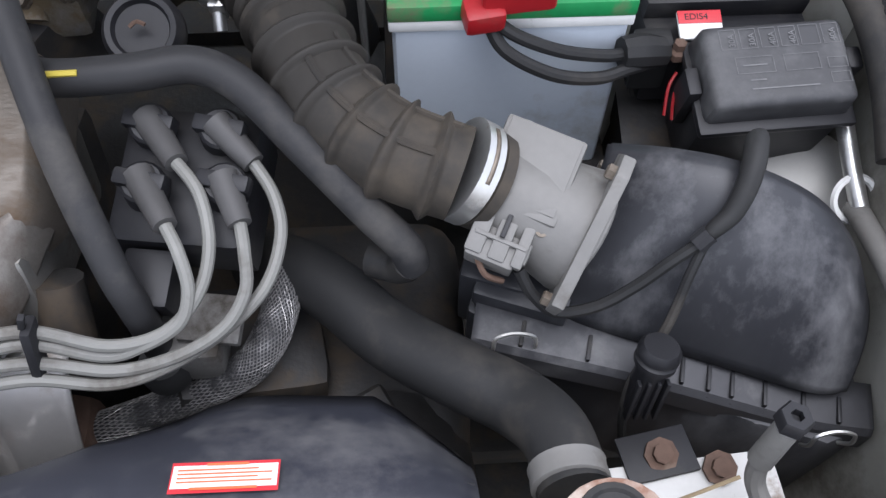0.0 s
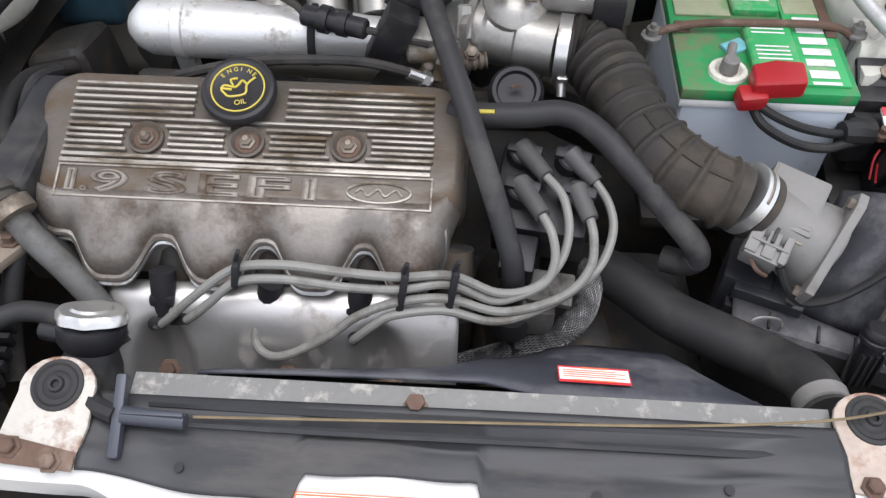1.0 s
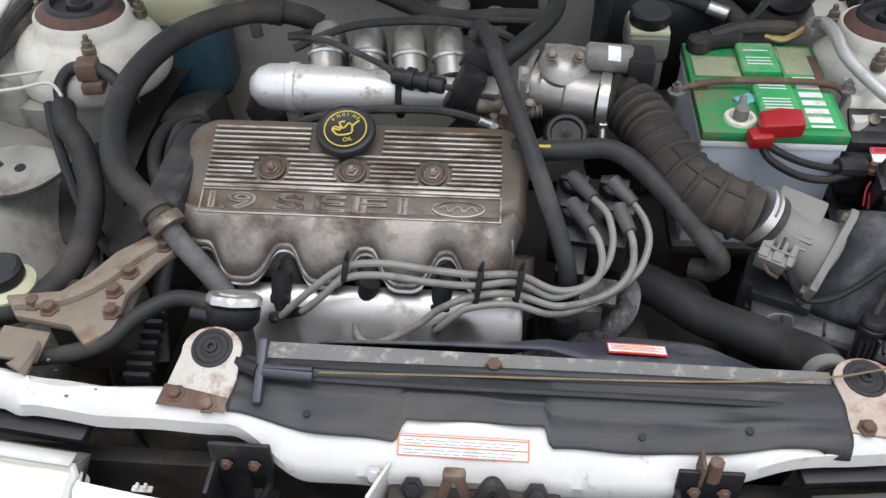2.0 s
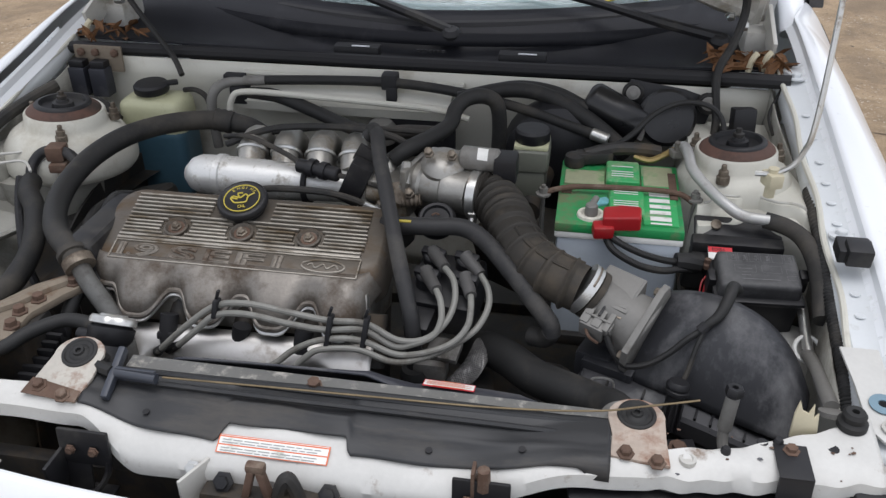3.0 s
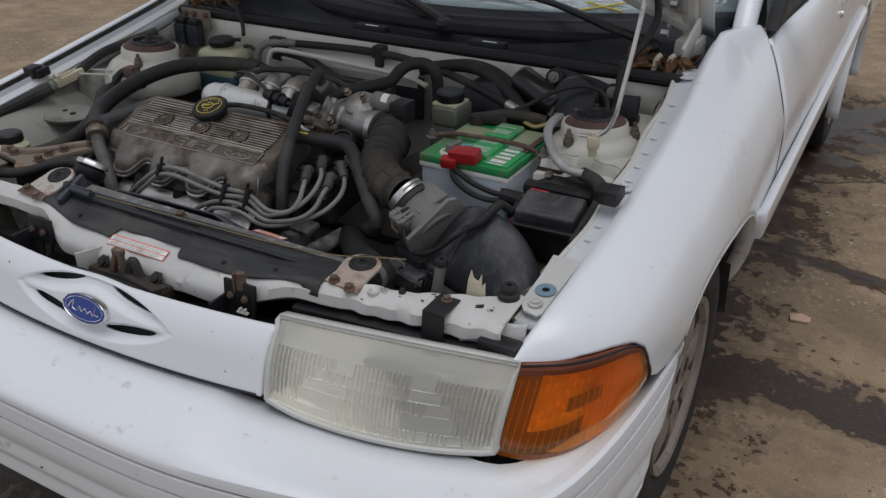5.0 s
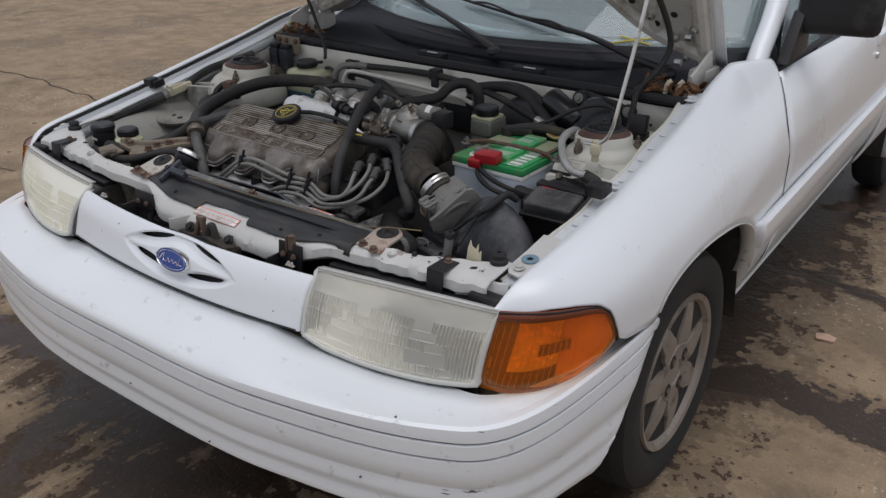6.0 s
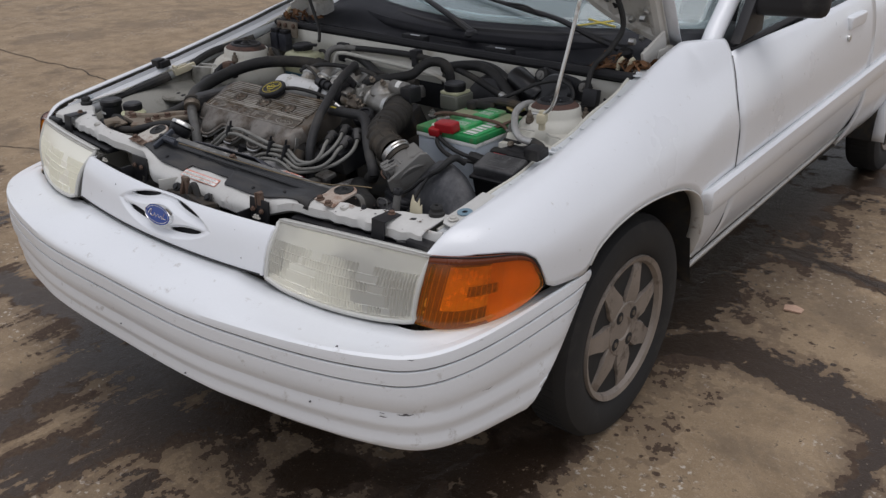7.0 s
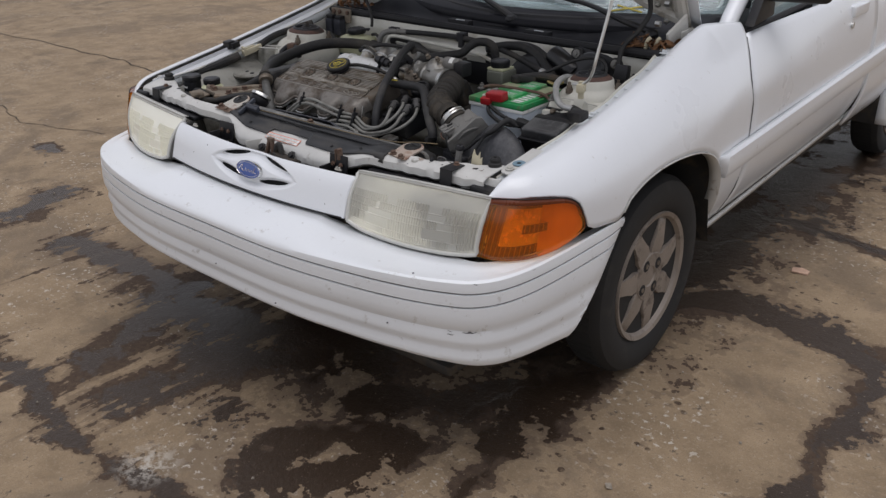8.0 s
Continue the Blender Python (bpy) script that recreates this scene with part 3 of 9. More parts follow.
# cracks and joints in the concrete, as shallow dark grooves with ragged sides
M_CRACK = surf("crack_dirt", (0.055, 0.04, 0.029), 0.95, vary=0.4, scale=20, bump=0.3)
random.seed(31)
for path, w in (([(0.5, 2.22), (0.75, 2.2), (0.984, 2.165), (1.149, 2.07), (1.4, 2.0), (1.9, 1.95)], 0.010),
                ([(-6.6, 2.06), (-5.98, 2.04), (-4.94, 2.1), (-4.27, 2.11), (-3.71, 2.08), (-3.3, 2.02)], 0.022),
                ([(-4.2, 0.8), (-3.61, 0.962), (-3.1, 0.9), (-2.6, 1.1)], 0.012), ([(0.8, 2.9), (1.3, 3.05), (1.9, 3.0), (2.6, 3.3)], 0.012)):
    line, _ = smooth_line([(x, y, 0) for x, y in path], 0, 14)
    vs = []
    for i, p in enumerate(line):
        t = (line[min(i + 1, len(line) - 1)] - line[max(i - 1, 0)]).normalized()
        o = Vector((-t.y, t.x, 0))
        j = o * (0.016 * math.sin(i * 0.31 + w * 900) + 0.012 * math.sin(i * 0.83 + 2) + random.uniform(-0.006, 0.006))
        k = w * 0.62 * (0.22 + 0.2 * math.sin(i * 0.47 + 1) ** 2 + random.uniform(0, 0.1))
        vs += [p + j - o * k + Vector((0, 0, 0.003)), p + j + o * k + Vector((0, 0, 0.003))]
    s = Shape().add(vs, [(2 * i, 2 * i + 1, 2 * i + 3, 2 * i + 2) for i in range(len(line) - 1)])
    part("crack", s, M_CRACK, GROUND, "dark ragged crack")
single("litter_chip", Shape().prism([(-0.03, -0.018), (0.024, -0.022), (0.034, 0.004), (0.008, 0.02), (-0.026, 0.012)], 0.006, pose(0.94, 1.77, 0.003, 3, 4, 20), 0.001), surf("faded_orange_chip", (0.5, 0.33, 0.24), 0.8, vary=0.2, scale=40, bump=0.1), "faded orange chip of brick on the concrete", "chip")
random.seed(8)
peb = Shape()
for k in range(240):
    x, y = random.uniform(-2.5, 2.2), random.uniform(-0.9, 2.6)
    if abs(x) < 0.85 and y > 0.05:
        continue
    r = random.uniform(0.002, 0.006) * (2.0 if random.random() < 0.06 else 1)
    m = pose(x, y, r * 0.4, random.uniform(0, 90), random.uniform(0, 90), 0)
    peb.add([m @ Vector(q) * 1.0 for q in ((r, 0, 0), (0, r, 0), (-r, 0, 0), (0, -r, 0), (0, 0, r), (0, 0, -r))], [(0, 1, 4), (1, 2, 4), (2, 3, 4), (3, 0, 4), (1, 0, 5), (2, 1, 5), (3, 2, 5), (0, 3, 5)])
single("gravel", peb, surf("grit", (0.3, 0.26, 0.21), 0.9, vary=0.4, scale=60, bump=0.1), "loose grit and crumbs on the concrete", "gravel", kind="stuff")

# ---- the car: outer body ----
CAR = thing("car", (0, 0, 0), "white compact hatchback with its bonnet propped open, parked on concrete", "car")
HUB_Y, HUB_Z, ARCH_R = 0.862, 0.287, 0.37
FRONT = [(0.0, -0.028), (0.26, -0.023), (0.42, 0.004), (0.57, 0.046), (0.68, 0.094), (0.75, 0.146), (0.792, 0.23), (0.82, 0.36), (0.833, 0.5), (0.83, 0.6)]


def front_line(count=44):
    """The bumper's outline from the middle to the near wheel, with the way outwards at each point."""
    line, _ = smooth_line([(-0.26, -0.023, 0)] + [(x, y, 0) for x, y in FRONT] + [(0.826, 0.64, 0)], 0, 12)
    line = line[12:-12]
    out = []
    for i in range(count + 1):
        q = i / count * (len(line) - 1)
        a = int(min(q, len(line) - 2))
        p = line[a].lerp(line[a + 1], q - a)
        t = (line[a + 1] - line[a]).normalized()
        out.append((p, Vector((t.y, -t.x, 0))))
    return out


BUMP = [(0.6, -0.14), (0.594, -0.09), (0.587, -0.05), (0.576, -0.022), (0.562, -0.006), (0.55, 0.001), (0.538, 0.003), (0.5275, 0.003), (0.527, -0.013),
        (0.5238, -0.013), (0.5225, 0.0045), (0.507, 0.0055), (0.4957, 0.0055), (0.4952, -0.011), (0.4922, -0.011), (0.491, 0.006), (0.472, 0.007), (0.456, 0.006),
        (0.443, 0.002), (0.433, -0.003), (0.424, -0.002), (0.411, 0.001), (0.399, -0.001), (0.389, -0.007), (0.380, -0.008), (0.368, -0.004), (0.355, -0.006), (0.344, -0.015), (0.337, -0.04), (0.335, -0.09)]
BUMP_FOOT = [(0.0, 0.366), (0.27, 0.366), (0.43, 0.358), (0.58, 0.345), (0.7, 0.329), (0.78, 0.317), (0.85, 0.313)]
BUMP_LIFT = [(0.0, 0.022), (0.3, 0.02), (0.45, 0.014), (0.6, 0.006), (0.72, -0.001), (0.85, 0.0)]


def bumper_half(rows=BUMP):
    s = Shape()
    line = front_line()
    n = len(line) - 1

    def at(u, v):
        p, w = line[round(u * n)]
        if u == 0:
            p, w = Vector((0.0, p.y, 0)), Vector((0, -1, 0))
        z, d = rows[round(v * (len(rows) - 1))]
        droop = lerp(p.x, [(0.3, 0.0), (0.4, 0.016), (0.55, 0.034), (0.66, 0.04), (0.9, 0.035)])
        top = max(0.0, min(1.0, (z - 0.555) / 0.035))
        rise = 0.026 * ease((p.y - 0.12) / 0.4) * max(0.0, min(1.0, (z - 0.345) / 0.15)) * (1 - top)
        low = max(0.0, min(1.0, (0.487 - z) / 0.152))
        lift = lerp(p.x, BUMP_LIFT) * (1 - low) * (1 - max(0.0, min(1.0, (z - 0.53) / 0.05)))
        z = z - droop * top + rise + lift + (lerp(p.x, BUMP_FOOT) - 0.335) * low
        if d < -0.03 and z > 0.5:
            d *= lerp(p.x, [(0.0, 1.0), (0.5, 0.95), (0.68, 0.8), (0.76, 0.55), (0.8, 0.4), (0.84, 0.25)])
        if u > 0.93 and d > -0.03:
            d *= (1 - u) / 0.07
        if u > 0.75 and z < 0.4 and d < 0:
            d *= max(0.12, (1 - u) / 0.25)
        q = p + w * (d + 0.004)
        if u > 0.8:
            lim = 0.375 + 0.225 * max(0.0, min(1.0, (z - 0.315) / 0.25)) ** 0.8
            k = (u - 0.8) / 0.2
            q.y = q.y + (lim - 0.6) * k
            q.x -= 0.03 * k * max(0.0, min(1.0, (0.385 - z) / 0.07)) ** 2
            z += 0.036 * k ** 2 * max(0.0, min(1.0, (0.42 - z) / 0.1))
        return (q.x, q.y, z)

    return s.grid(at, n, len(rows) - 1)


bump = bumper_half()
both = Shape().add(bump.v, bump.f)
mir = bump.mirror()
both.add(mir.v, mir.f)
BUMPER = part("bumper", both.weld(), M_BUMPER, CAR, "white plastic bumper with two grooves and scuffs", 30, solid=0.004, offset=1.0)

# grey strips in both grooves paint their shade along with some grime
M_GROOVE = surf("groove_shade_and_grime", (0.16, 0.155, 0.15), 0.8, vary=0.35, scale=18, dirt=(0.34, 0.34, 0.34), amount=0.35, dirt_scale=12, bump=0.1)
for za, zb, dd in ((0.5272, 0.5236, 0.0005), (0.4954, 0.492, 0.0025)):
    g = bumper_half([(za, dd), (zb, dd)])
    m = g.mirror()
    part("groove_shade_dirt", g.add(m.v, m.f).weld(), M_GROOVE, BUMPER, "grey strip painting the shade and dirt in the groove")

# scuffs and dark specks on the bumper
random.seed(4)
line = front_line(200)
for x0, z, ln, w in [(0.735, 0.548, 4, 0.0012), (0.70, 0.466, 12, 0.0007), (0.69, 0.459, 9, 0.0006), (0.715, 0.430, 9, 0.0021), (0.69, 0.424, 4, 0.0013), (0.69, 0.432, 3, 0.0012), (0.799, 0.553, 6, 0.0013), (0.805, 0.51, 8, 0.0008), (0.47, 0.545, 8, 0.0006), (0.8, 0.44, 5, 0.0006)]:
    i = min(range(180), key=lambda k: abs(line[k][0].x - x0))
    s = Shape()
    vs = []
    for j in range(ln + 1):
        p, o = line[min(i + j, 200)]
        q = p + o * (0.008 if z < 0.5 else 0.0055)
        e = w * math.sin(math.pi * j / ln) * random.uniform(0.5, 1.3)
        dz = 0.001 * math.sin(j * 1.7)
        vs += [(q.x, q.y, z + dz - e), (q.x, q.y, z + dz + e)]
    s.add(vs, [(2 * j, 2 * j + 2, 2 * j + 3, 2 * j + 1) for j in range(ln)])
    part("scuff", s, M_SCRATCH, BUMPER, "dark scrape through the white paint")
for x0, z in ((0.13, 0.486), (-0.11, 0.483), (0.15, 0.548), (0.33, 0.55), (-0.2, 0.55), (0.56, 0.43), (0.02, 0.44), (0.4, 0.47), (0.25, 0.40), (0.62, 0.565)):
    p, o = line[min(range(180), key=lambda k: abs(line[k][0].x - abs(x0)))]
    q = Vector((p.x if x0 > 0 else across(-1, p.x), p.y, z)) + Vector((o.x if x0 > 0 else -o.x, o.y, 0)) * (0.0045 if z > 0.54 else 0.0065)
    part("paint_chip", Shape().lathe([(0.0022, -0.003), (0.0012, 0.0005)], q, (0, -1, 0.3), 7), M_SCRATCH, BUMPER)

# ---- grille panel ----
EYE_X, EYE_Z = 0.025, 0.657


def eye_half(x):
    return 0.043 * max(0.0, 1 - (x / 0.174) ** 2) ** 0.75


def eye_web(x):
    return 0.005 + 0.0165 * math.exp(-((x / 0.062) ** 2))


def slot_edges(x, sz):
    """The bounds, from the eye's axis, of the open slot above (sz 1) or below (sz -1) the web, or nothing."""
    t = (abs(x) - 0.029) / 0.105
    if t < 0 or t > 1:
        return None
    full = math.sin(math.pi * min(1.0, 0.05 + 0.95 * t)) ** 0.55
    if sz > 0:
        hi = eye_half(x) - 0.0055
        lo = hi - 0.0115 * full
    else:
        lo = eye_web(x) + 0.0055
        hi = lo + 0.0115 * full
    return (lo, hi) if hi > lo + 0.001 else None


def grille_point(x, w):
    z = EYE_Z + w
    v = (z - 0.604) / 0.098
    a = abs(x + 0.015) / 0.345
    y = 0.086 + 0.03 * v + 0.022 * max(0.0, v) ** 6 + 0.028 * a * a
    h = eye_half(x)
    if h > abs(w):
        dip = ease((h - abs(w)) / 0.012)
        web = eye_web(x)
        y += 0.003 * dip + 0.010 * dip * ease((abs(w) - web + 0.004) / 0.010) * ease((0.17 - abs(x)) / 0.05)
    return Vector((x + EYE_X, y, z))


gs = Shape()
NX, NW = 360, 200
cells = []
for i in range(NX + 1):
    x = -0.378 + 0.708 * i / NX
    ws = [-0.053 + 0.091 * j / NW for j in range(NW + 1)]
    for sz in (1, -1):
        e = slot_edges(x, sz)
        for q in e or ():
            j = min(range(1, NW), key=lambda k: abs(ws[k] - sz * q))
            ws[j] = sz * q
    cells.append((x, ws))
vs = [grille_point(x, w) for x, ws in cells for w in ws]
fs = []
for i in range(NX):
    for j in range(NW):
        x = (cells[i][0] + cells[i + 1][0]) / 2
        w = (cells[i][1][j] + cells[i + 1][1][j + 1] + cells[i][1][j + 1] + cells[i + 1][1][j]) / 4
        e = slot_edges(x, 1 if w > 0 else -1)
        if e and e[0] < abs(w) < e[1]:
            continue
        k = i * (NW + 1) + j
        fs.append((k, k + NW + 1, k + NW + 2, k + 1))
gs.add(vs, fs)
GRILLE = part("grille_panel", gs, M_PAINT, CAR, "white grille panel with an eye-shaped recess and four slots", 50, solid=0.006)
top_lip = Shape().grid(lambda u, v: grille_point(-0.378 + 0.708 * u, 0.038) + Vector((0, 0.010 * v, 0.0015 * math.sin(v * 3.1))), 60, 3)
part("top_lip", top_lip, M_PAINT, GRILLE)
for ux_ in (-0.378, 0.33):
    part("end_return", Shape().grid(lambda u, v: grille_point(ux_, -0.053 + 0.091 * u) + Vector((0, 0.02 * v, 0)), 16, 2), M_PAINT, GRILLE, solid=0.003, offset=0)
# thin black tube drawn as the shadow line between grille and bumper
part("lower_seam", Shape().tube([grille_point(-0.372 + 0.696 * k / 24, -0.05) * 1.0 + Vector((0, -0.0015, -0.0015)) for k in range(25)], 0.0017, 6, 2), M_CLOTHBLACK, GRILLE, "dark strip painting the shadow gap above the bumper")
# added black sheet close behind the slots paints the shade in them
part("slot_backing", Shape().grid(lambda u, v: grille_point(-0.15 + 0.3 * u, -0.04 + 0.074 * v) + Vector((0, 0.016, 0)), 30, 12), M_CLOTHBLACK, GRILLE, "black sheet painting the shade behind the slots", solid=0.003)


def badge(parent):
    c = grille_point(0.0, 0.0) + Vector((0, -0.003, 0.0))
    m = Matrix.Translation(c) @ pose(0, 0, 0, 73, 0, 0)
    ring = Shape()
    n = 40
    prof = [(0.0, 0.006), (0.9, 0.0055), (0.95, 0.0058), (0.975, 0.0068), (1.0, 0.005), (1.0, -0.004)]
    vs = []
    for i in range(n):
        a = 2 * math.pi * i / n
        vs += [m @ Vector((0.0485 * r * math.cos(a), 0.0222 * r * math.sin(a), h)) for r, h in prof[2:]]
    k = len(prof) - 2
    ring.add(vs, [(i * k + q, ((i + 1) % n) * k + q, ((i + 1) % n) * k + q + 1, i * k + q + 1) for i in range(n) for q in range(k - 1)])
    b = part("badge", ring, M_CHROME, parent, "oval chrome-rimmed blue badge", 60)
    face = Shape()
    vs = [m @ Vector((0.0462 * math.cos(2 * math.pi * i / n), 0.0211 * math.sin(2 * math.pi * i / n), 0.0056)) for i in range(n)]
    vs.append(m @ Vector((0, 0, 0.0064)))
    face.add(vs, [(i, (i + 1) % n, n) for i in range(n)])
    part("badge_face", face, M_BLUE, b, "blue enamel face")
    # the script on the badge, as a plain wavy stroke and an inner rim
    st = Shape().tube([m @ Vector((x, y, 0.0064)) for x, y in [(-0.034, -0.004), (-0.027, 0.006), (-0.022, 0.008), (-0.024, -0.003), (-0.014, -0.006), (-0.009, 0.002),
                                                                (-0.004, -0.005), (0.004, 0.001), (0.009, -0.005), (0.016, 0.0), (0.021, -0.006), (0.027, 0.009), (0.024, -0.003), (0.034, -0.004)]], 0.0008, 6)
    part("script_stroke", st, M_CHROME, b)
    rim = Shape().tube([m @ Vector((0.041 * math.cos(a), 0.0178 * math.sin(a), 0.0060)) for a in [2 * math.pi * i / 32 for i in range(33)]], 0.0005, 5, 2)
    part("inner_rim", rim, M_CHROME, b)


badge(GRILLE)
for x, w, d in [(-0.2, 0.02, 0.004), (0.27, -0.03, 0.003), (0.24, 0.02, 0.002), (-0.26, -0.01, 0.003)]:
    q = grille_point(x, w)
    part("paint_chip", Shape().lathe([(d * 0.5, 0), (d * 0.3, 0.0006)], q + Vector((0, -0.0004, 0)), (0, -1, 0.3), 7), M_SCRATCH, GRILLE)

# ---- lamps ----
HL = {"tl": Vector((0.353, 0.178, 0.703)), "tr": Vector((0.698, 0.243, 0.700)), "bl": Vector((0.367, 0.115, 0.603)), "br": Vector((0.684, 0.204, 0.574))}


def headlamp(side):
    def face(u, v, out=0.0):
        p = HL["bl"].lerp(HL["br"], u).lerp(HL["tl"].lerp(HL["tr"], u), v)
        bulge = 0.012 * math.sin(math.pi * v) + 0.014 * math.sin(math.pi * u)
        p.z -= (1 - v) * 0.024 * max(0.0, math.sin(math.pi * min(1.0, u * 1.05))) ** 0.55
        p = p + Vector((0.1, -0.85, 0.5)) * (bulge + out)
        return Vector((across(side, p.x), p.y, p.z))

    def bowl(u, v):
        plate = ease((0.2 - v) / 0.2) + ease((v - 0.74) / 0.26)
        trough = max(0.0, 1 - ((u - 0.54) / 0.36) ** 2)
        fold = 0.012 * max(0.0, 1 - abs(u - 0.3 - 0.35 * v) / 0.06) + 0.012 * max(0.0, 1 - abs(u - 0.9 + 0.25 * v) / 0.06)
        return face(u, v, (-0.04 - 0.045 * trough - fold) * (1 - 0.75 * min(1.0, plate)))

    lamp = part("headlamp", Shape().grid(bowl, 60, 36), M_REFLECT, CAR, "rectangular headlamp with a hazed ribbed lens", 40)
    # rows of fluted and clear blocks: (from, to, fluted stretches)
    rows_ = [(0.05, 0.16, ((0.3, 0.68), (0.72, 0.8), (0.86, 0.98))), (0.16, 0.33, ((0.02, 0.14), (0.33, 0.6), (0.82, 0.98))),
             (0.33, 0.45, ((0.02, 0.16), (0.36, 0.7), (0.8, 0.98))), (0.45, 0.57, ((0.02, 0.22), (0.25, 0.62), (0.75, 0.98))),
             (0.57, 0.70, ((0.02, 0.3), (0.38, 0.62), (0.72, 0.98)))]

    def depth(u, v):
        if side < 0:
            u = 1 - u
        for a, b, spans in rows_:
            if a <= v < b:
                line_ = 0.0012 if min(v - a, b - v) < 0.006 and u < 0.98 else 0.0
                return line_ + (0.0021 * math.sin(u * 2 * math.pi * 52) if any(p <= u <= q for p, q in spans) else 0.0)
        return 0.0

    lens = Shape().grid(lambda u, v: face(u, v, depth(u, v)), 468, 90)
    ob = part("lens", lens, M_LENS if side > 0 else M_LENSFAR, lamp, "yellowed ribbed lens", 20)
    ob.visible_shadow = False
    # rim of the lens: a grey step along the top and a lip round it
    rim = Shape()
    edge = [(0, 0), (0.5, 0), (1, 0), (1, 0.5), (1, 1), (0.5, 1), (0, 1), (0, 0.5), (0, 0)]
    pts = []
    for (a, b), (c, d) in zip(edge, edge[1:]):
        pts += [face(a + (c - a) * k / 4, b + (d - b) * k / 4, 0.0) for k in range(4)]
    rim.tube(pts + [pts[0]], 0.0048, 8, 2)
    part("lens_rim", rim, M_LENSRIM, lamp, "clouded rounded rim")
    top = Shape().grid(lambda u, v: face(u, 1.0, 0.004) + Vector((0, 0.016 * v, 0.004 * (1 - v))), 14, 2)
    part("top_flange", top, M_LENSRIM, lamp, "grey plastic top edge", solid=0.003)
    side_wall = Shape()
    for a0, a1 in (((0, 0), (1, 0)), ((1, 0), (1, 1)), ((1, 1), (0, 1)), ((0, 1), (0, 0))):
        side_wall.grid(lambda u, v: face(a0[0] + (a1[0] - a0[0]) * u, a0[1] + (a1[1] - a0[1]) * u, -0.03 * v), 8, 1)
    part("housing", side_wall, M_MAF, lamp, solid=0.002)
    c = face(0.52, 0.5, -0.06)
    part("bulb", Shape().cyl(c, c + Vector((0, -0.045, 0.02)), 0.008, 0.006, 10, 0.003), M_STEEL, lamp)


headlamp(1)
headlamp(-1)

MK_TOP = [(0.704, 0.234, 0.706), (0.746, 0.262, 0.705), (0.777, 0.298, 0.702), (0.798, 0.342, 0.696), (0.81, 0.38, 0.686), (0.818, 0.408, 0.666), (0.822, 0.425, 0.635)]
MK_BOT = [(0.687, 0.203, 0.572), (0.731, 0.222, 0.566), (0.770, 0.268, 0.563), (0.796, 0.325, 0.566), (0.809, 0.375, 0.573), (0.818, 0.413, 0.585), (0.822, 0.438, 0.598)]


def marker_lamp(side):
    top, bot = smooth_line(MK_TOP, 0, 5)[0], smooth_line(MK_BOT, 0, 5)[0]

    def face(u, v, out=0.0, rib=0.0):
        i = min(round(u * (len(top) - 1)), len(top) - 1)
        p = bot[i].lerp(top[i], v)
        t = (bot[min(i + 1, len(bot) - 1)] - bot[max(i - 1, 0)]).normalized()
        w = Vector((t.y, -t.x, 0.25))
        p = p + w * (out + 0.004 * math.sin(math.pi * v))
        return Vector((across(side, p.x), p.y, p.z))

    lamp = part("corner_lamp", Shape().grid(lambda u, v: face(u * 0.5, v, -0.034), 18, 8), M_AMBERDARK, CAR, "amber wrap-around corner lamp with a ribbed front", 60)
    part("rear_reflector", Shape().grid(lambda u, v: face(0.45 + 0.55 * u, v, -0.033 + 0.021 * ease(u * 3.2)), 18, 8), M_AMBERDEEP, lamp, "plain orange rear half", 60)
    rf = Shape().grid(lambda u, v: face(0.14 + 0.34 * u, 0.2 + 0.62 * v, -0.032 + 0.012 * math.sin(math.pi * u) * math.sin(math.pi * v)), 8, 8)
    part("bulb_reflector", rf, M_YELLOWMIRROR, lamp, "bright yellow reflector", 60)
    part("bulb_shade", Shape().grid(lambda u, v: face(0.3 + 0.2 * u, 0.42 + 0.14 * v, -0.018), 6, 3), M_AMBERDARK, lamp, solid=0.002)
    ob = part("amber_lens", Shape().grid(lambda u, v: face(u, v), 30, 14), M_AMBER, lamp, "orange plastic lens", 60, solid=0.003)
    ob.visible_shadow = False
    ribs = Shape()
    for k in range(2, 44, 2):
        for v0, v1 in ((0.06, 0.24), (0.26, 0.44), (0.46, 0.64), (0.66, 0.84)):
            ribs.tube([face(k / 82, v0 + (v1 - v0) * t, -0.006) for t in (0, 0.5, 1)], 0.0006, 4, 2)
    part("lens_ribs", ribs, M_AMBERRIB, lamp)
    lip = Shape().tube([face(u / 10, 1.0, 0.0015) for u in range(11)] + [face(1, v, 0.0015) for v in (0.66, 0.33, 0)], 0.0016, 6, 3)
    part("dark_gasket", lip, M_CLOTHBLACK, lamp, "dark gap round the lens")
    part("top_cap", Shape().grid(lambda u, v: face(u, 1.0, -0.034 * v) + Vector((0, 0, 0.001 * v)), 30, 2), M_AMBERTOP, lamp, "dark red-brown top", solid=0.001)
    part("top_edge", Shape().grid(lambda u, v: face(u, 0.9 + 0.09 * v, 0.0012), 30, 2), M_AMBERTOP, lamp, "dark red-brown top edge", solid=0.0006)


marker_lamp(1)
marker_lamp(-1)

# ---- wings, doors and the rest of the shell ----
def wing_top(y):
    return curve(y, [(0.235, 0.70), (0.29, 0.737), (0.4, 0.758), (0.5, 0.775), (0.66, 0.803), (0.85, 0.843), (1.0, 0.878), (1.1, 0.904), (1.18, 0.921), (1.24, 0.929), (1.3, 0.927), (1.42, 0.917)])


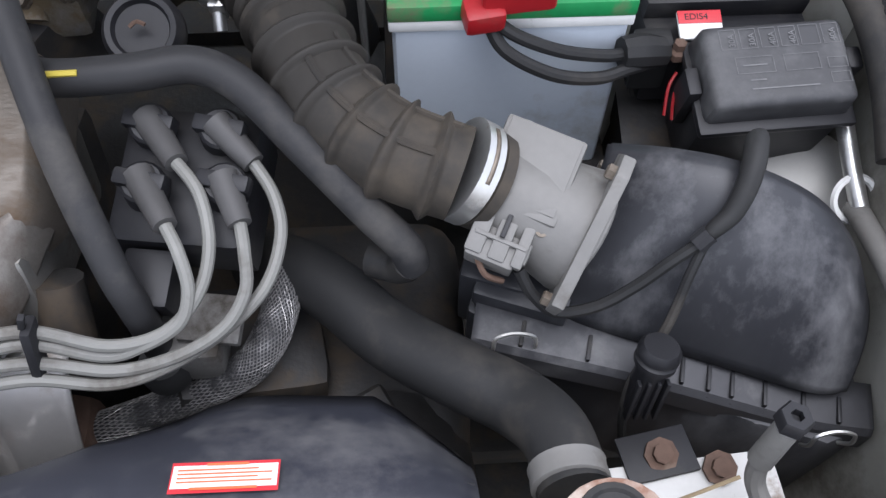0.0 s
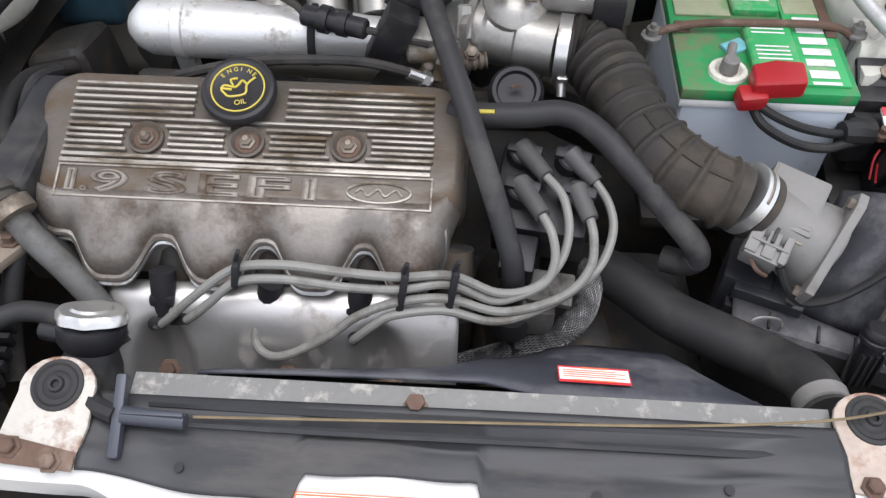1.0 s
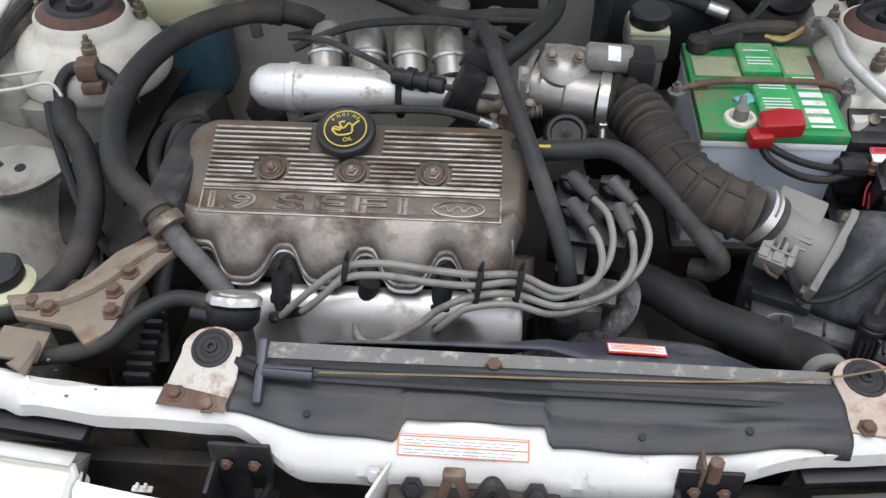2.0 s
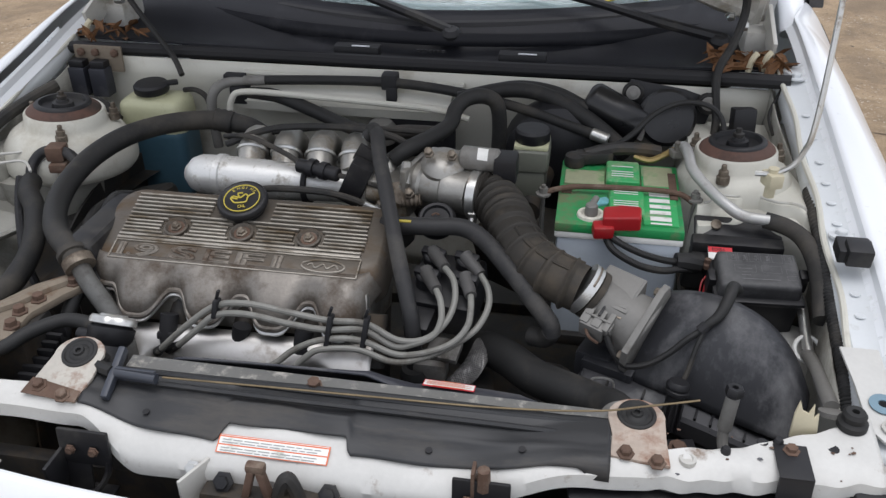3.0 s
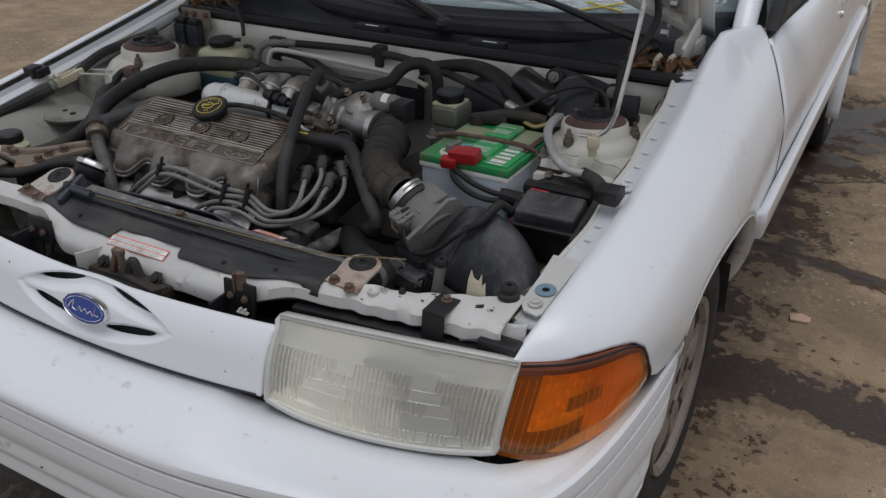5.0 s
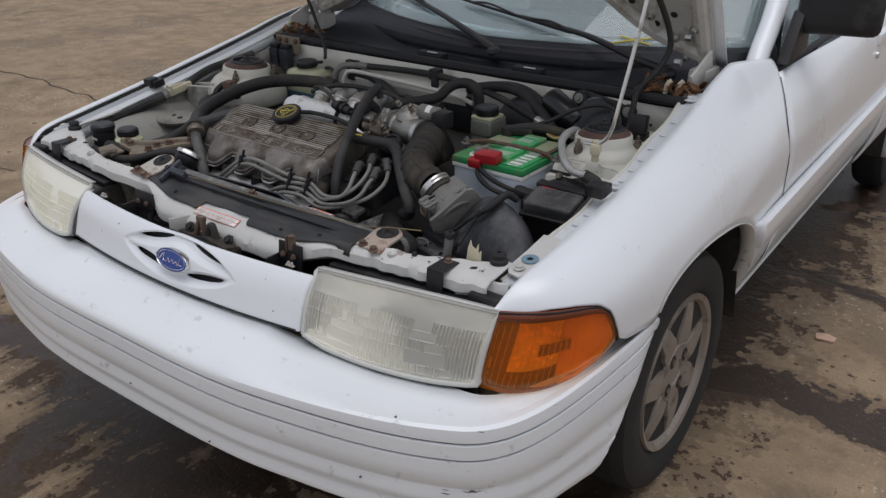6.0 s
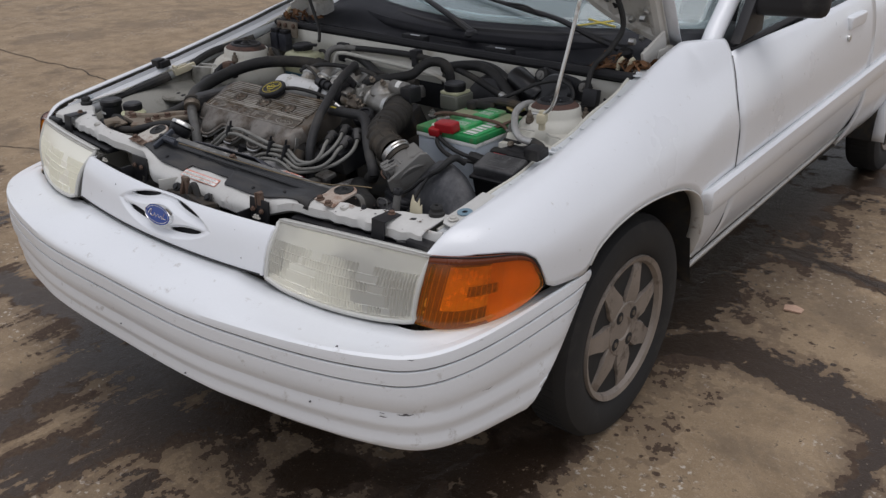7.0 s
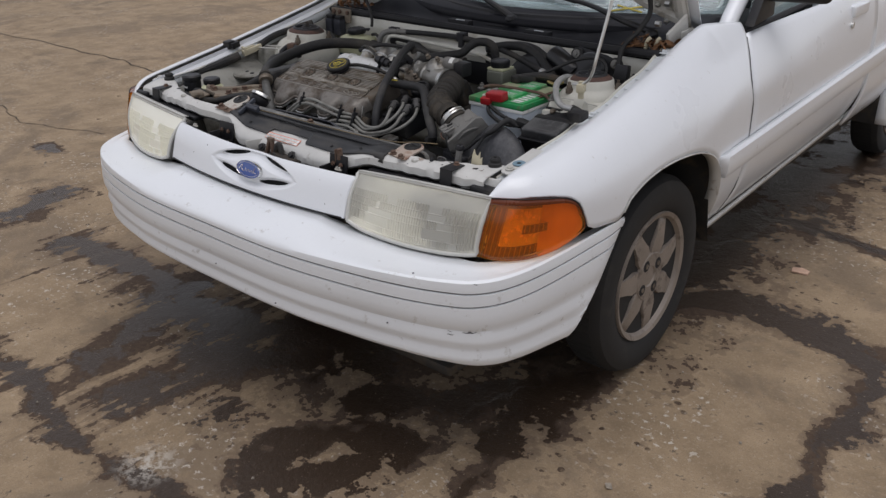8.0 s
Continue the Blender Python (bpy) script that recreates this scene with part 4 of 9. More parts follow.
def wing_in(y):
    if y > 1.24:
        return 0.692 + 0.31 * (y - 1.24)
    return curve(y, [(0.235, 0.688), (0.3, 0.70), (0.5, 0.708), (0.66, 0.711), (0.9, 0.706), (1.05, 0.699), (1.15, 0.695), (1.24, 0.692)])


def wing_out(y):
    return curve(y, [(0.235, 0.70), (0.26, 0.74), (0.3, 0.776), (0.36, 0.804), (0.44, 0.825), (0.6, 0.84), (0.86, 0.849), (1.2, 0.845), (1.42, 0.843), (2.6, 0.843)])


ARCH = [(0.585, 0.59), (0.61, 0.618), (0.65, 0.637), (0.7, 0.651), (0.76, 0.66), (0.83, 0.662), (0.9, 0.657), (0.97, 0.646), (1.03, 0.629), (1.08, 0.606), (1.115, 0.58), (1.14, 0.545), (1.158, 0.505), (1.178, 0.45), (1.2, 0.38)]


def wing_low(y):
    """The lower edge: over the corner lamp, down behind it, round the wheel arch, down to the sill."""
    if y < 0.585:
        return lerp(y, [(0.235, 0.70), (0.3, 0.703), (0.345, 0.697), (0.39, 0.685), (0.415, 0.666), (0.432, 0.635), (0.445, 0.60), (0.47, 0.588), (0.57, 0.578), (0.585, 0.59)])
    if y <= ARCH[-1][0]:
        return curve(y, ARCH)
    return lerp(y, [(ARCH[-1][0], ARCH[-1][1]), (1.225, 0.3), (1.42, 0.305)])


def shell_x(y, z, top, x_in, x_out, h=0.19):
    t = max(0.0, top - z)
    k = min(1.0, t / h)
    w = 0.75 * ease((y - 0.7) / 0.65) if y < 1.45 else 0.0
    x = x_in + (x_out - x_in) * ((1 - w) * math.sqrt(max(0.0, 1 - (1 - k) ** 2)) + w * k * (1.35 - 0.35 * k))
    if z < 0.55:
        x -= 0.075 * ((0.55 - z) / 0.23) ** 2
    return x


def door_seam(z):
    return curve(z, [(0.2, 1.325), (0.52, 1.325), (0.6, 1.333), (0.69, 1.330), (0.755, 1.322), (0.80, 1.335), (0.84, 1.357), (0.867, 1.374), (0.915, 1.399), (0.95, 1.41)])


def wing(side):
    ys = sorted({0.235 + 1.165 * i / 110 for i in range(111)} | {p.x for p in smooth_line([(y, z, 0) for y, z in ARCH], 0, 5)[0]})

    def at(u, v):
        y = y0 = ys[round(u * (len(ys) - 1))]
        top, low = wing_top(y), wing_low(y)
        v2 = v ** 1.6
        z = top + (low - top) * v2
        if y > 1.2:
            y = 1.2 + (y - 1.2) * (door_seam(z) - 1.2) / 0.2
        x = shell_x(y0, z, top, wing_in(y0), wing_out(y0), min(0.19, 0.06 + 0.3 * max(0, y0 - 0.24)))
        return (across(side, x), y, z)

    s = Shape().grid(at, len(ys) - 1, 22)
    w = part("front_wing", s, M_PAINT, CAR, "white painted front wing", 40, solid=0.004, offset=1.0 if side > 0 else -1.0)
    gut = Shape().grid(lambda u, v: (side * (wing_in(0.26 + 0.98 * u) - (0, 0.002, 0.012)[round(v * 2)]), 0.26 + 0.98 * u, wing_top(0.26 + 0.98 * u) - (0.0, 0.012, 0.022)[round(v * 2)]), 40, 2)
    part("gutter", gut, M_PAINT, w)
    arch = Shape()

    def lip_at(u, v):
        y = 0.588 + 0.612 * u ** 0.8
        z = wing_low(y) - 0.001
        x = shell_x(y, z, wing_top(y), wing_in(y), wing_out(y), min(0.19, 0.06 + 0.3 * max(0, y - 0.24))) + 0.002
        return (across(side, x - 0.035 * v), y, z)

    part("arch_lip", arch.grid(lip_at, 60, 2), M_BAYRUST, w, "grimy turned-in arch edge", solid=0.003)
    liner = Shape().grid(lambda u, v: (side * (0.805 - 0.32 * v), 0.575 + 0.64 * u, (wing_low(0.6 + 0.595 * u) + 0.008) * (1 - max(0.0, (u - 0.9) / 0.1) * 0.3)), 50, 4)
    part("wheel_arch_liner", liner, M_DARK, w, "dark wheel arch liner")
    back = Shape().lathe([(0.02, 0), (ARCH_R + 0.01, 0.0), (ARCH_R + 0.01, -0.004), (0.02, -0.004)], (across(side, 0.5), HUB_Y, HUB_Z + 0.04), (side, 0, 0), 40)
    part("inner_arch", back, M_DARK, w)
    return w


wing(1)
wing(-1)


def door_x(y, z):
    return shell_x(2.0, z, 0.93, 0.755, 0.846, 0.26)


def door_skin(u, z):
    """Flush with the wing at the seam, its own curve further back."""
    a, b = shell_x(1.4, z, wing_top(1.4), wing_in(1.4), wing_out(1.4)), door_x(2.0, z)
    return a + (b - a) * ease(u * 1.4)


def door(side):
    
    def skin(u, v):
        z = 0.325 + 0.565 * v
        return (across(side, door_skin(u, z)), door_seam(z) + 0.0045 + (2.5265 - door_seam(z)) * u, z + (0.045 - 0.015 * v) * u)

    s = Shape().grid(skin, 24, 28)
    d = part("front_door", s, M_PAINT, CAR, "white front door with a side moulding", 40, solid=0.01, offset=-1.0 if side > 0 else 1.0)
    gap = [(across(side, door_skin(0, z) - 0.0008), door_seam(z) + 0.0025, z) for z in (0.34, 0.4, 0.45, 0.55, 0.6, 0.65, 0.7, 0.755, 0.8, 0.84, 0.88)]
    part("shut_line", Shape().tube(gap, 0.002, 6, 4), M_CLOTHBLACK, d, "dark gap at the door edge")
    h = Shape().box((across(side, 0.828), 2.3, 0.845), (0.03, 0.17, 0.045), bevel=0.012, seg=3)
    part("door_handle", h, M_PAINT, d, "white door pull")
    part("lock", Shape().cyl((across(side, 0.83), 2.21, 0.80), (across(side, 0.846), 2.21, 0.80), 0.011), M_STEEL, d)
    # mirror on the corner of the window
    mm = Shape()
    mm.box((across(side, 0.85), 1.55, 1.03), (0.2, 0.085, 0.125), (0, 0, side * 14), bevel=0.03, seg=4)
    mir_ob = part("door_mirror", mm, M_BLACK, d, "black plastic door mirror", 50)
    part("mirror_base", Shape().prism([(-0.065, -0.05), (0.09, -0.035), (0.09, 0.07), (0.02, 0.07)], 0.03, Matrix(((0, 0, side, across(side, 0.752)), (1, 0, 0, 1.475), (0, 1, 0, 0.955), (0, 0, 0, 1))), 0.005), M_BLACK, mir_ob)
    part("mirror_glass", Shape().box((across(side, 0.844), 1.595, 1.03), (0.165, 0.004, 0.1), (0, 0, side * 14), bevel=0.001), M_CHROME, mir_ob)
    win = Shape().grid(lambda u, v: (side * (0.76 - 0.16 * v), 1.42 + 0.55 * v * 0.9 + (1.1 - 0.4 * v) * u, 0.905 + 0.4 * v), 6, 6)
    w = part("door_window", win, M_GLASS, d, "side window glass", solid=0.004)
    w.visible_shadow = False
    trim = Shape().tube([(across(side, 0.757), 1.41, 0.888), (across(side, 0.768), 1.9, 0.912), (across(side, 0.77), 2.5, 0.93)], 0.009, 8)
    part("window_seal", trim, M_CLOTHBLACK, d)
    return d


def moulding(side):
    rows = [(-0.002, 0.590), (0.008, 0.589), (0.013, 0.583), (0.014, 0.56), (0.013, 0.534), (0.009, 0.522), (-0.002, 0.520)]

    def at(u, v):
        y = 1.122 + 1.918 * u
        o, z = rows[round(v * (len(rows) - 1))]
        if u == 0:
            o = -0.004
        z += 0.042 * (y - 1.14)
        y2 = max(y, lerp(-z, [(-0.606, 1.086), (-0.58, 1.121), (-0.545, 1.146), (-0.505, 1.164)]))
        return (side * (door_x(y, z) + o + 0.002), y2, z)

    part("side_moulding", Shape().grid(at, 60, len(rows) - 1), M_PAINT, CAR, "white rubbing strip along the side", solid=0.003)
    sill = Shape().grid(lambda u, v: (across(side, 0.773 - 0.02 * v), 1.215 + 1.925 * u, 0.318 + 0.075 * u - 0.036 * v), 20, 2)
    part("sill", sill, M_BAYRUST, CAR, "chalky white sill with worn edge", solid=0.01)


for sd in (1, -1):
    door(sd)
    moulding(sd)


def rear_quarter(side):
    ry, rr = HUB_Y + 2.5, 0.35
    s = Shape().grid(lambda u, v: (across(side, door_x(0, 0.335 + 0.585 * v)), 2.53 + 1.75 * u, 0.335 + 0.585 * v), 60, 24,
                     skip=lambda u, v: math.hypot(2.53 + 1.75 * u - ry, 0.335 + 0.585 * v - HUB_Z) < rr)
    part("rear_quarter_panel", s, M_PAINT, CAR, "white rear quarter panel", 40, solid=0.01, offset=-1.0 if side > 0 else 1.0)
    lip = Shape().grid(lambda u, v: (side * (0.848 - 0.06 * v), ry + rr * math.cos(math.pi * (1.1 * u - 0.05)), HUB_Z + rr * math.sin(math.pi * (1.1 * u - 0.05))), 30, 2)
    part("rear_arch_lip", lip, M_PAINT, CAR, solid=0.004)
    lin = Shape().grid(lambda u, v: (side * (0.8 - 0.3 * v), ry + 0.36 * math.cos(math.pi * (1.1 * u - 0.05)), HUB_Z + 0.36 * math.sin(math.pi * (1.1 * u - 0.05))), 30, 2)
    part("rear_arch_liner", lin, M_DARK, CAR)


rear_quarter(1)
rear_quarter(-1)


def roof_point(u, v):
    """The glasshouse roof: u across, v from the windscreen's top to the tail."""
    x = (u - 0.5) * 1.12
    y = 1.98 + 1.5 * v + 0.05 * (1 - (2 * u - 1) ** 2) * (2 * v - 1)
    return (x, y, 1.31 + 0.03 * (1 - (2 * u - 1) ** 2) - 0.05 * v * v)


part("roof", Shape().grid(roof_point, 14, 12), M_PAINT, CAR, "white roof", solid=0.01)


def screen_point(u, v):
    a = 2 * u - 1
    x = a * (0.68 - 0.12 * v)
    y = 1.24 + 0.26 * a * a * (1 - 0.5 * v) + 0.70 * v
    return (x, y, 0.885 + 0.015 * abs(a) + 0.425 * v)


ws = part("windscreen", Shape().grid(screen_point, 24, 10), M_GLASS, CAR, "pale reflecting windscreen glass", solid=0.005)
ws.visible_shadow = False
part("windscreen_seal", Shape().tube([Vector(screen_point(u / 12, 0.0)) + Vector((0, -0.004, 0)) for u in range(13)], 0.012, 8), M_CLOTHBLACK, CAR)
# yellow grease-pencil strokes on the windscreen (unreadable, as plain strokes)
for a, b in (((0.86, 0.10), (0.90, 0.16)), ((0.90, 0.16), (0.905, 0.06)), ((0.74, 0.05), (0.83, 0.09)), ((0.76, 0.09), (0.82, 0.05))):
    pts = [Vector(screen_point(a[0] + (b[0] - a[0]) * t, a[1] + (b[1] - a[1]) * t)) + Vector((0, -0.006, 0.003)) for t in (0, 0.33, 0.66, 1)]
    part("yellow_stroke", Shape().tube(pts, 0.003, 5, 3), M_YELLOWINK, ws)
for sd in (1, -1):
    pil = Shape().tube([(sd * 0.716, 1.345, 0.87), (sd * 0.711, 1.40, 0.925), (sd * 0.694, 1.54, 1.02), (sd * 0.64, 1.8, 1.2), (sd * 0.575, 2.02, 1.315)], [0.024, 0.026, 0.027, 0.028, 0.028], 12)
    part("windscreen_pillar", pil, M_PAINT, CAR, "white windscreen pillar")
    pil = Shape().tube([(sd * 0.74, 2.53, 0.92), (sd * 0.65, 2.5, 1.15), (sd * 0.575, 2.5, 1.31)], 0.03, 8)
    part("door_pillar", pil, M_PAINT, CAR)
    q = part("rear_side_window", Shape().grid(lambda u, v: (sd * (0.755 - 0.17 * v), 2.56 + (1.1 - 0.5 * v) * u, 0.92 + 0.36 * v), 4, 4), M_GLASS, CAR, solid=0.004)
    q.visible_shadow = False
    rail = Shape().tube([(sd * 0.575, 2.0, 1.315), (sd * 0.57, 2.7, 1.325), (sd * 0.56, 3.5, 1.27), (sd * 0.62, 4.0, 1.0), (sd * 0.68, 4.2, 0.9)], 0.028, 8)
    part("roof_rail", rail, M_PAINT, CAR)
tail = Shape().grid(lambda u, v: ((u - 0.5) * (1.12 + 0.3 * v), 3.48 + 0.7 * v, 1.29 - 0.4 * v + 0.02 * (1 - (2 * u - 1) ** 2)), 8, 8)
part("tailgate", tail, M_GLASS, CAR, solid=0.01)
part("rear_panel", Shape().box((0, 4.24, 0.6), (1.6, 0.12, 0.62), bevel=0.05, seg=4), M_PAINT, CAR)
part("cabin_floor", Shape().box((0, 2.5, 0.26), (1.4, 2.7, 0.06), bevel=0.01), M_DARK, CAR)
part("dashboard", Shape().box((0, 1.62, 0.8), (1.3, 0.4, 0.16), (6, 0, 0), bevel=0.05, seg=4), M_BLACK, CAR, "dark dashboard")
for sd in (-0.36, 0.36):
    seat = Shape().box((sd, 2.5, 0.86), (0.46, 0.14, 0.6), (-14, 0, 0), bevel=0.05, seg=3).box((sd, 2.3, 0.55), (0.48, 0.5, 0.14), bevel=0.05, seg=3)
    part("seat", seat, M_BLACK, CAR)


# ---- wheels ----
def wheel(side, y):
    c = Vector((across(side, 0.733), y + 0.006, HUB_Z + 0.005))
    ax = Vector((side, 0, 0))
    tyre = Shape().lathe([(0.185, -0.02), (0.2, -0.035), (0.25, -0.045), (0.279, -0.04), (0.2915, -0.02), (0.2915, 0.06), (0.279, 0.082), (0.262, 0.088), (0.24, 0.09), (0.21, 0.086), (0.193, 0.078), (0.186, 0.07)], c - ax * 0.02, ax, 56)
    w = part("wheel", Shape().lathe([(0.178, -0.01), (0.178, 0.04), (0.172, 0.05), (0.178, 0.062), (0.19, 0.066), (0.192, 0.058), (0.186, 0.05), (0.184, 0.0)], c, ax, 48), M_RIM, CAR, "alloy wheel with a dusty tyre")
    part("tyre", tyre, M_TYRE, w, "worn black tyre")
    tread = Shape()
    for k in range(72):
        a = 2 * math.pi * k / 72
        d = Vector((0, math.cos(a), math.sin(a)))
        tread.box(c + d * 0.289 + ax * 0.0, (0.075, 0.013, 0.006), (math.degrees(a) - 90, 0, 0), bevel=0.0)
    tagged(part("tread", tread, M_TYRE, w), kind="stuff")
    part("brake_disc", Shape().lathe([(0.0, 0), (0.16, 0), (0.16, 0.012), (0.0, 0.012)], c - ax * 0.02, ax, 32), M_DARK, w)
    for k in range(7):
        a = 2 * math.pi * k / 7 + 0.33
        d, t = Vector((0, math.cos(a), math.sin(a))), Vector((0, -math.sin(a), math.cos(a)))
        s = Shape()
        prof = [(0.035, 0.017, 0.05), (0.072, 0.0345, 0.057), (0.098, 0.0385, 0.059), (0.122, 0.031, 0.058), (0.15, 0.0265, 0.055), (0.18, 0.027, 0.05)]
        vs = []
        for r, h, o in prof:
            vs += [c + d * r - t * h + ax * (o - 0.02), c + d * r - t * h * 0.82 + ax * o, c + d * r + t * h * 0.82 + ax * o, c + d * r + t * h + ax * (o - 0.02)]
        s.add(vs, [(4 * i + q, 4 * i + 4 + q, 4 * i + 5 + q, 4 * i + 1 + q) for i in range(5) for q in range(3)])
        part("spoke", s, M_RIM, w, solid=0.006)
    part("hub", Shape().lathe([(0.078, 0.03), (0.078, 0.052), (0.07, 0.0585), (0.032, 0.0585), (0.029, 0.0545), (0.0, 0.0555)], c, ax, 24), M_RIM, w)
    for k in range(4):
        a = 2 * math.pi * k / 4 + 0.6
        p = c + Vector((0, math.cos(a), math.sin(a))) * 0.05
        part("nut_pocket", Shape().lathe([(0.0165, 0.0), (0.0165, 0.0008), (0.0, 0.0008)], p + ax * 0.0585, ax, 16), M_CLOTHBLACK, w)
        part("wheel_nut", Shape().cyl(p + ax * 0.045, p + ax * 0.0615, 0.0085, 0.0075, 6), M_GREASYBOLT, w)


for sd in (1, -1):
    for yy in (HUB_Y, HUB_Y + 2.5):
        wheel(sd, yy)
part("underbody", Shape().box((0, 1.9, 0.24), (1.2, 2.8, 0.05), bevel=0.01), M_DARK, CAR)

# ---- engine bay: panels ----
def bay_side(side):
    """Inner wing: bolted rail under the wing's edge, side wall and strut tower."""
    def rail(u, v):
        y = 0.30 + 0.80 * u
        x, z = wing_in(y), wing_top(y) - 0.02
        o, d = [(0.006, 0.004), (0.010, 0.0), (0.040, -0.003), (0.046, -0.010), (0.05, -0.03)][round(v * 4)]
        return (across(side, x - o), y, z + d)

    r = part("inner_wing", Shape().grid(rail, 40, 4), M_RAIL, CAR, "white painted inner wing rail", 40, solid=0.003)
    bead = [(across(side, wing_in(y) - 0.043 - 0.003 * math.sin(y * 31)), y, wing_top(y) - 0.0245) for y in [0.31 + 0.026 * i for i in range(31)]]
    part("rolled_flange", Shape().tube(bead, 0.0045, 8, 2), M_BULK, r, "cream rolled inner flange")
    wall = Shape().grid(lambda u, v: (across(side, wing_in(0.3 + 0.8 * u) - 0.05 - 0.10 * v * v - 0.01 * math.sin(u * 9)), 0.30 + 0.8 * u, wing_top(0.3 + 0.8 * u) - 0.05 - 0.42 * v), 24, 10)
    part("inner_wing_wall", wall, M_BAYDIRTSHADE, r, "dusty white side wall with shade mixed into its colour", solid=0.003)
    for y in (0.44, 0.52, 0.56, 0.70, 0.745, 0.79, 0.84, 0.9, 0.96):
        x, z = wing_in(y) - 0.024, wing_top(y) - 0.02
        part("spot_weld", Shape().lathe([(0.007, -0.001), (0.0065, 0.0004), (0.005, 0.0003), (0.0, 0.0001)], (across(side, x), y, z), (0, 0.1, 1), 10), M_RAIL, r)
    for y in (0.615 if side < 0 else 0.672, 1.06):
        x, z = wing_in(y) - 0.024, wing_top(y) - 0.02
        b = Shape().lathe([(0.016, 0), (0.016, 0.003), (0.010, 0.004)], (across(side, x), y, z), (0, 0.1, 1), 16)
        b.lathe([(0.0085, 0.003), (0.0085, 0.009), (0.007, 0.0105)], (across(side, x), y, z), (0, 0.1, 1), 6)
        part("wing_bolt", b, M_RAIL, r, "painted wing bolt")
    cx, cy, k = (0.604, 0.837, 0.88) if side > 0 else (-0.615, 0.818, 0.95)
    skirt_ = ((0.106, 0.50), (0.108, 0.70), (0.104, 0.765), (0.097, 0.786), (0.088, 0.796)) if side > 0 else ((0.114, 0.728), (0.118, 0.733), (0.12, 0.738), (0.119, 0.754), (0.112, 0.772), (0.1, 0.789), (0.087, 0.798))
    t = Shape().lathe([(r_ * k, z_) for r_, z_ in skirt_ + ((0.078, 0.801), (0.073, 0.808), (0.071, 0.824), (0.068, 0.828), (0.064, 0.826))], (cx, cy, 0.0), (-side * 0.05, 0.03, 1), 40)
    tw = part("strut_tower", t, M_BULK, CAR, "dusty white strut tower with a rusty mount", 50)
    c = Vector((cx, cy, 0.826))
    if side > 0:
        def shelf(u, v):
            """Flat pressed shelf round the tower: a wavy front step, a low collar and a raised back."""
            x = 0.487 + 0.2 * u
            edge = lerp(x, [(0.487, 0.752), (0.54, 0.765), (0.58, 0.782), (0.61, 0.768), (0.65, 0.747), (0.69, 0.722)]) + 0.004 * math.sin(x * 120)
            y = edge - 0.05 + (1.06 - edge + 0.05) * v
            z = 0.775 + 0.008 * ease((0.115 - math.hypot(x - cx, y - cy)) / 0.02) + 0.012 * ease((y - 0.93) / 0.1)
            z -= 0.016 * ease((edge - y) / 0.006) + 0.1 * ease((edge - 0.034 - y) / 0.014)
            z += 0.004 * ease((x - 0.655) / 0.01) * ease((y - 0.8) / 0.01) - 0.14 * ease((0.503 - x) / 0.014)
            return (x, y, z + 0.0008 * math.sin(x * 55) * math.sin(y * 47))

        part("tower_shelf", Shape().grid(shelf, 50, 90), M_BULK, tw, "cream pressed shelf with a wavy step", 50)
        bead = [Vector(shelf(k / 30, 0.155)) + Vector((0, 0.002, 0.0012)) for k in range(4, 29)]
        part("sealant_bead", Shape().tube(bead, 0.0022, 6, 2), M_BAY, tw, "wavy bead of sealant")
    else:
        part("tower_shelf", Shape().box((-0.668, cy + 0.03, 0.67), (0.07, 0.28, 0.2), (-4, -8, 0), bevel=0.03, seg=4), M_BAYDIRTSHADE, tw, "", 50)
        # column below the dome: its shade is put into the colour
        part("tower_wall", Shape().cyl((cx, cy, 0.45), (cx, cy, 0.735), 0.092, 0.1, 30), M_BAYDIRTSHADE, tw, "grimy lower wall, darkened to paint the shade under the dome")
        for dy in (-0.10, -0.06):
            part("panel_seam", Shape().tube([(-0.665, cy + dy - 0.03, 0.783), (-0.62, cy + dy - 0.02, 0.785), (-0.585, cy + dy, 0.782), (-0.56, cy + dy - 0.02, 0.775)], 0.0025, 6), M_BAY, tw)
    ax = Vector((-side * 0.05, 0.03, 1)).normalized()
    c = c + Vector((-side * 0.04, 0.025, 0)) * 1.0
    part("mount_ring", Shape().lathe([(r_ * k, z_) for r_, z_ in ((0.068, -0.014), (0.068, -0.006), (0.064, 0.002), (0.054, 0.009), (0.050, 0.010), (0.048, 0.004))], c, ax, 36), M_RUSTCAP, tw, "rust-brown mount ring", 50)
    part("mount_rubber", Shape().lathe([(r_ * k, z_) for r_, z_ in ((0.051, 0.002), (0.050, 0.012), (0.046, 0.015), (0.041, 0.015), (0.038, 0.007), (0.020, 0.005), (0.018, 0.013), (0.012, 0.014), (0.011, 0.018), (0.006, 0.020))], c, ax, 30), M_BLACK, tw, "black rubber cap", 50)
    part("strut_nut", Shape().lathe([(0.009, 0.014), (0.009, 0.024), (0.005, 0.026), (0.005, 0.032)], c, ax, 6), M_DARK, tw)
    for a in (250, 20, 140) if side > 0 else (295, 30, 165):
        p = c + Vector((math.cos(radians(a)), math.sin(radians(a)), 0)) * 0.084 * k + Vector((0, 0, -0.018))
        s = Shape().lathe([(0.010, -0.012), (0.010, 0.0), (0.0075, 0.001), (0.0075, 0.009), (0.0042, 0.010), (0.004, 0.018), (0.003, 0.019)], p, ax, 10)
        part("stud_nut", s, M_GREASYBOLT, tw, "rusty stud and nut")
    return r


bay_side(1)
bay_side(-1)

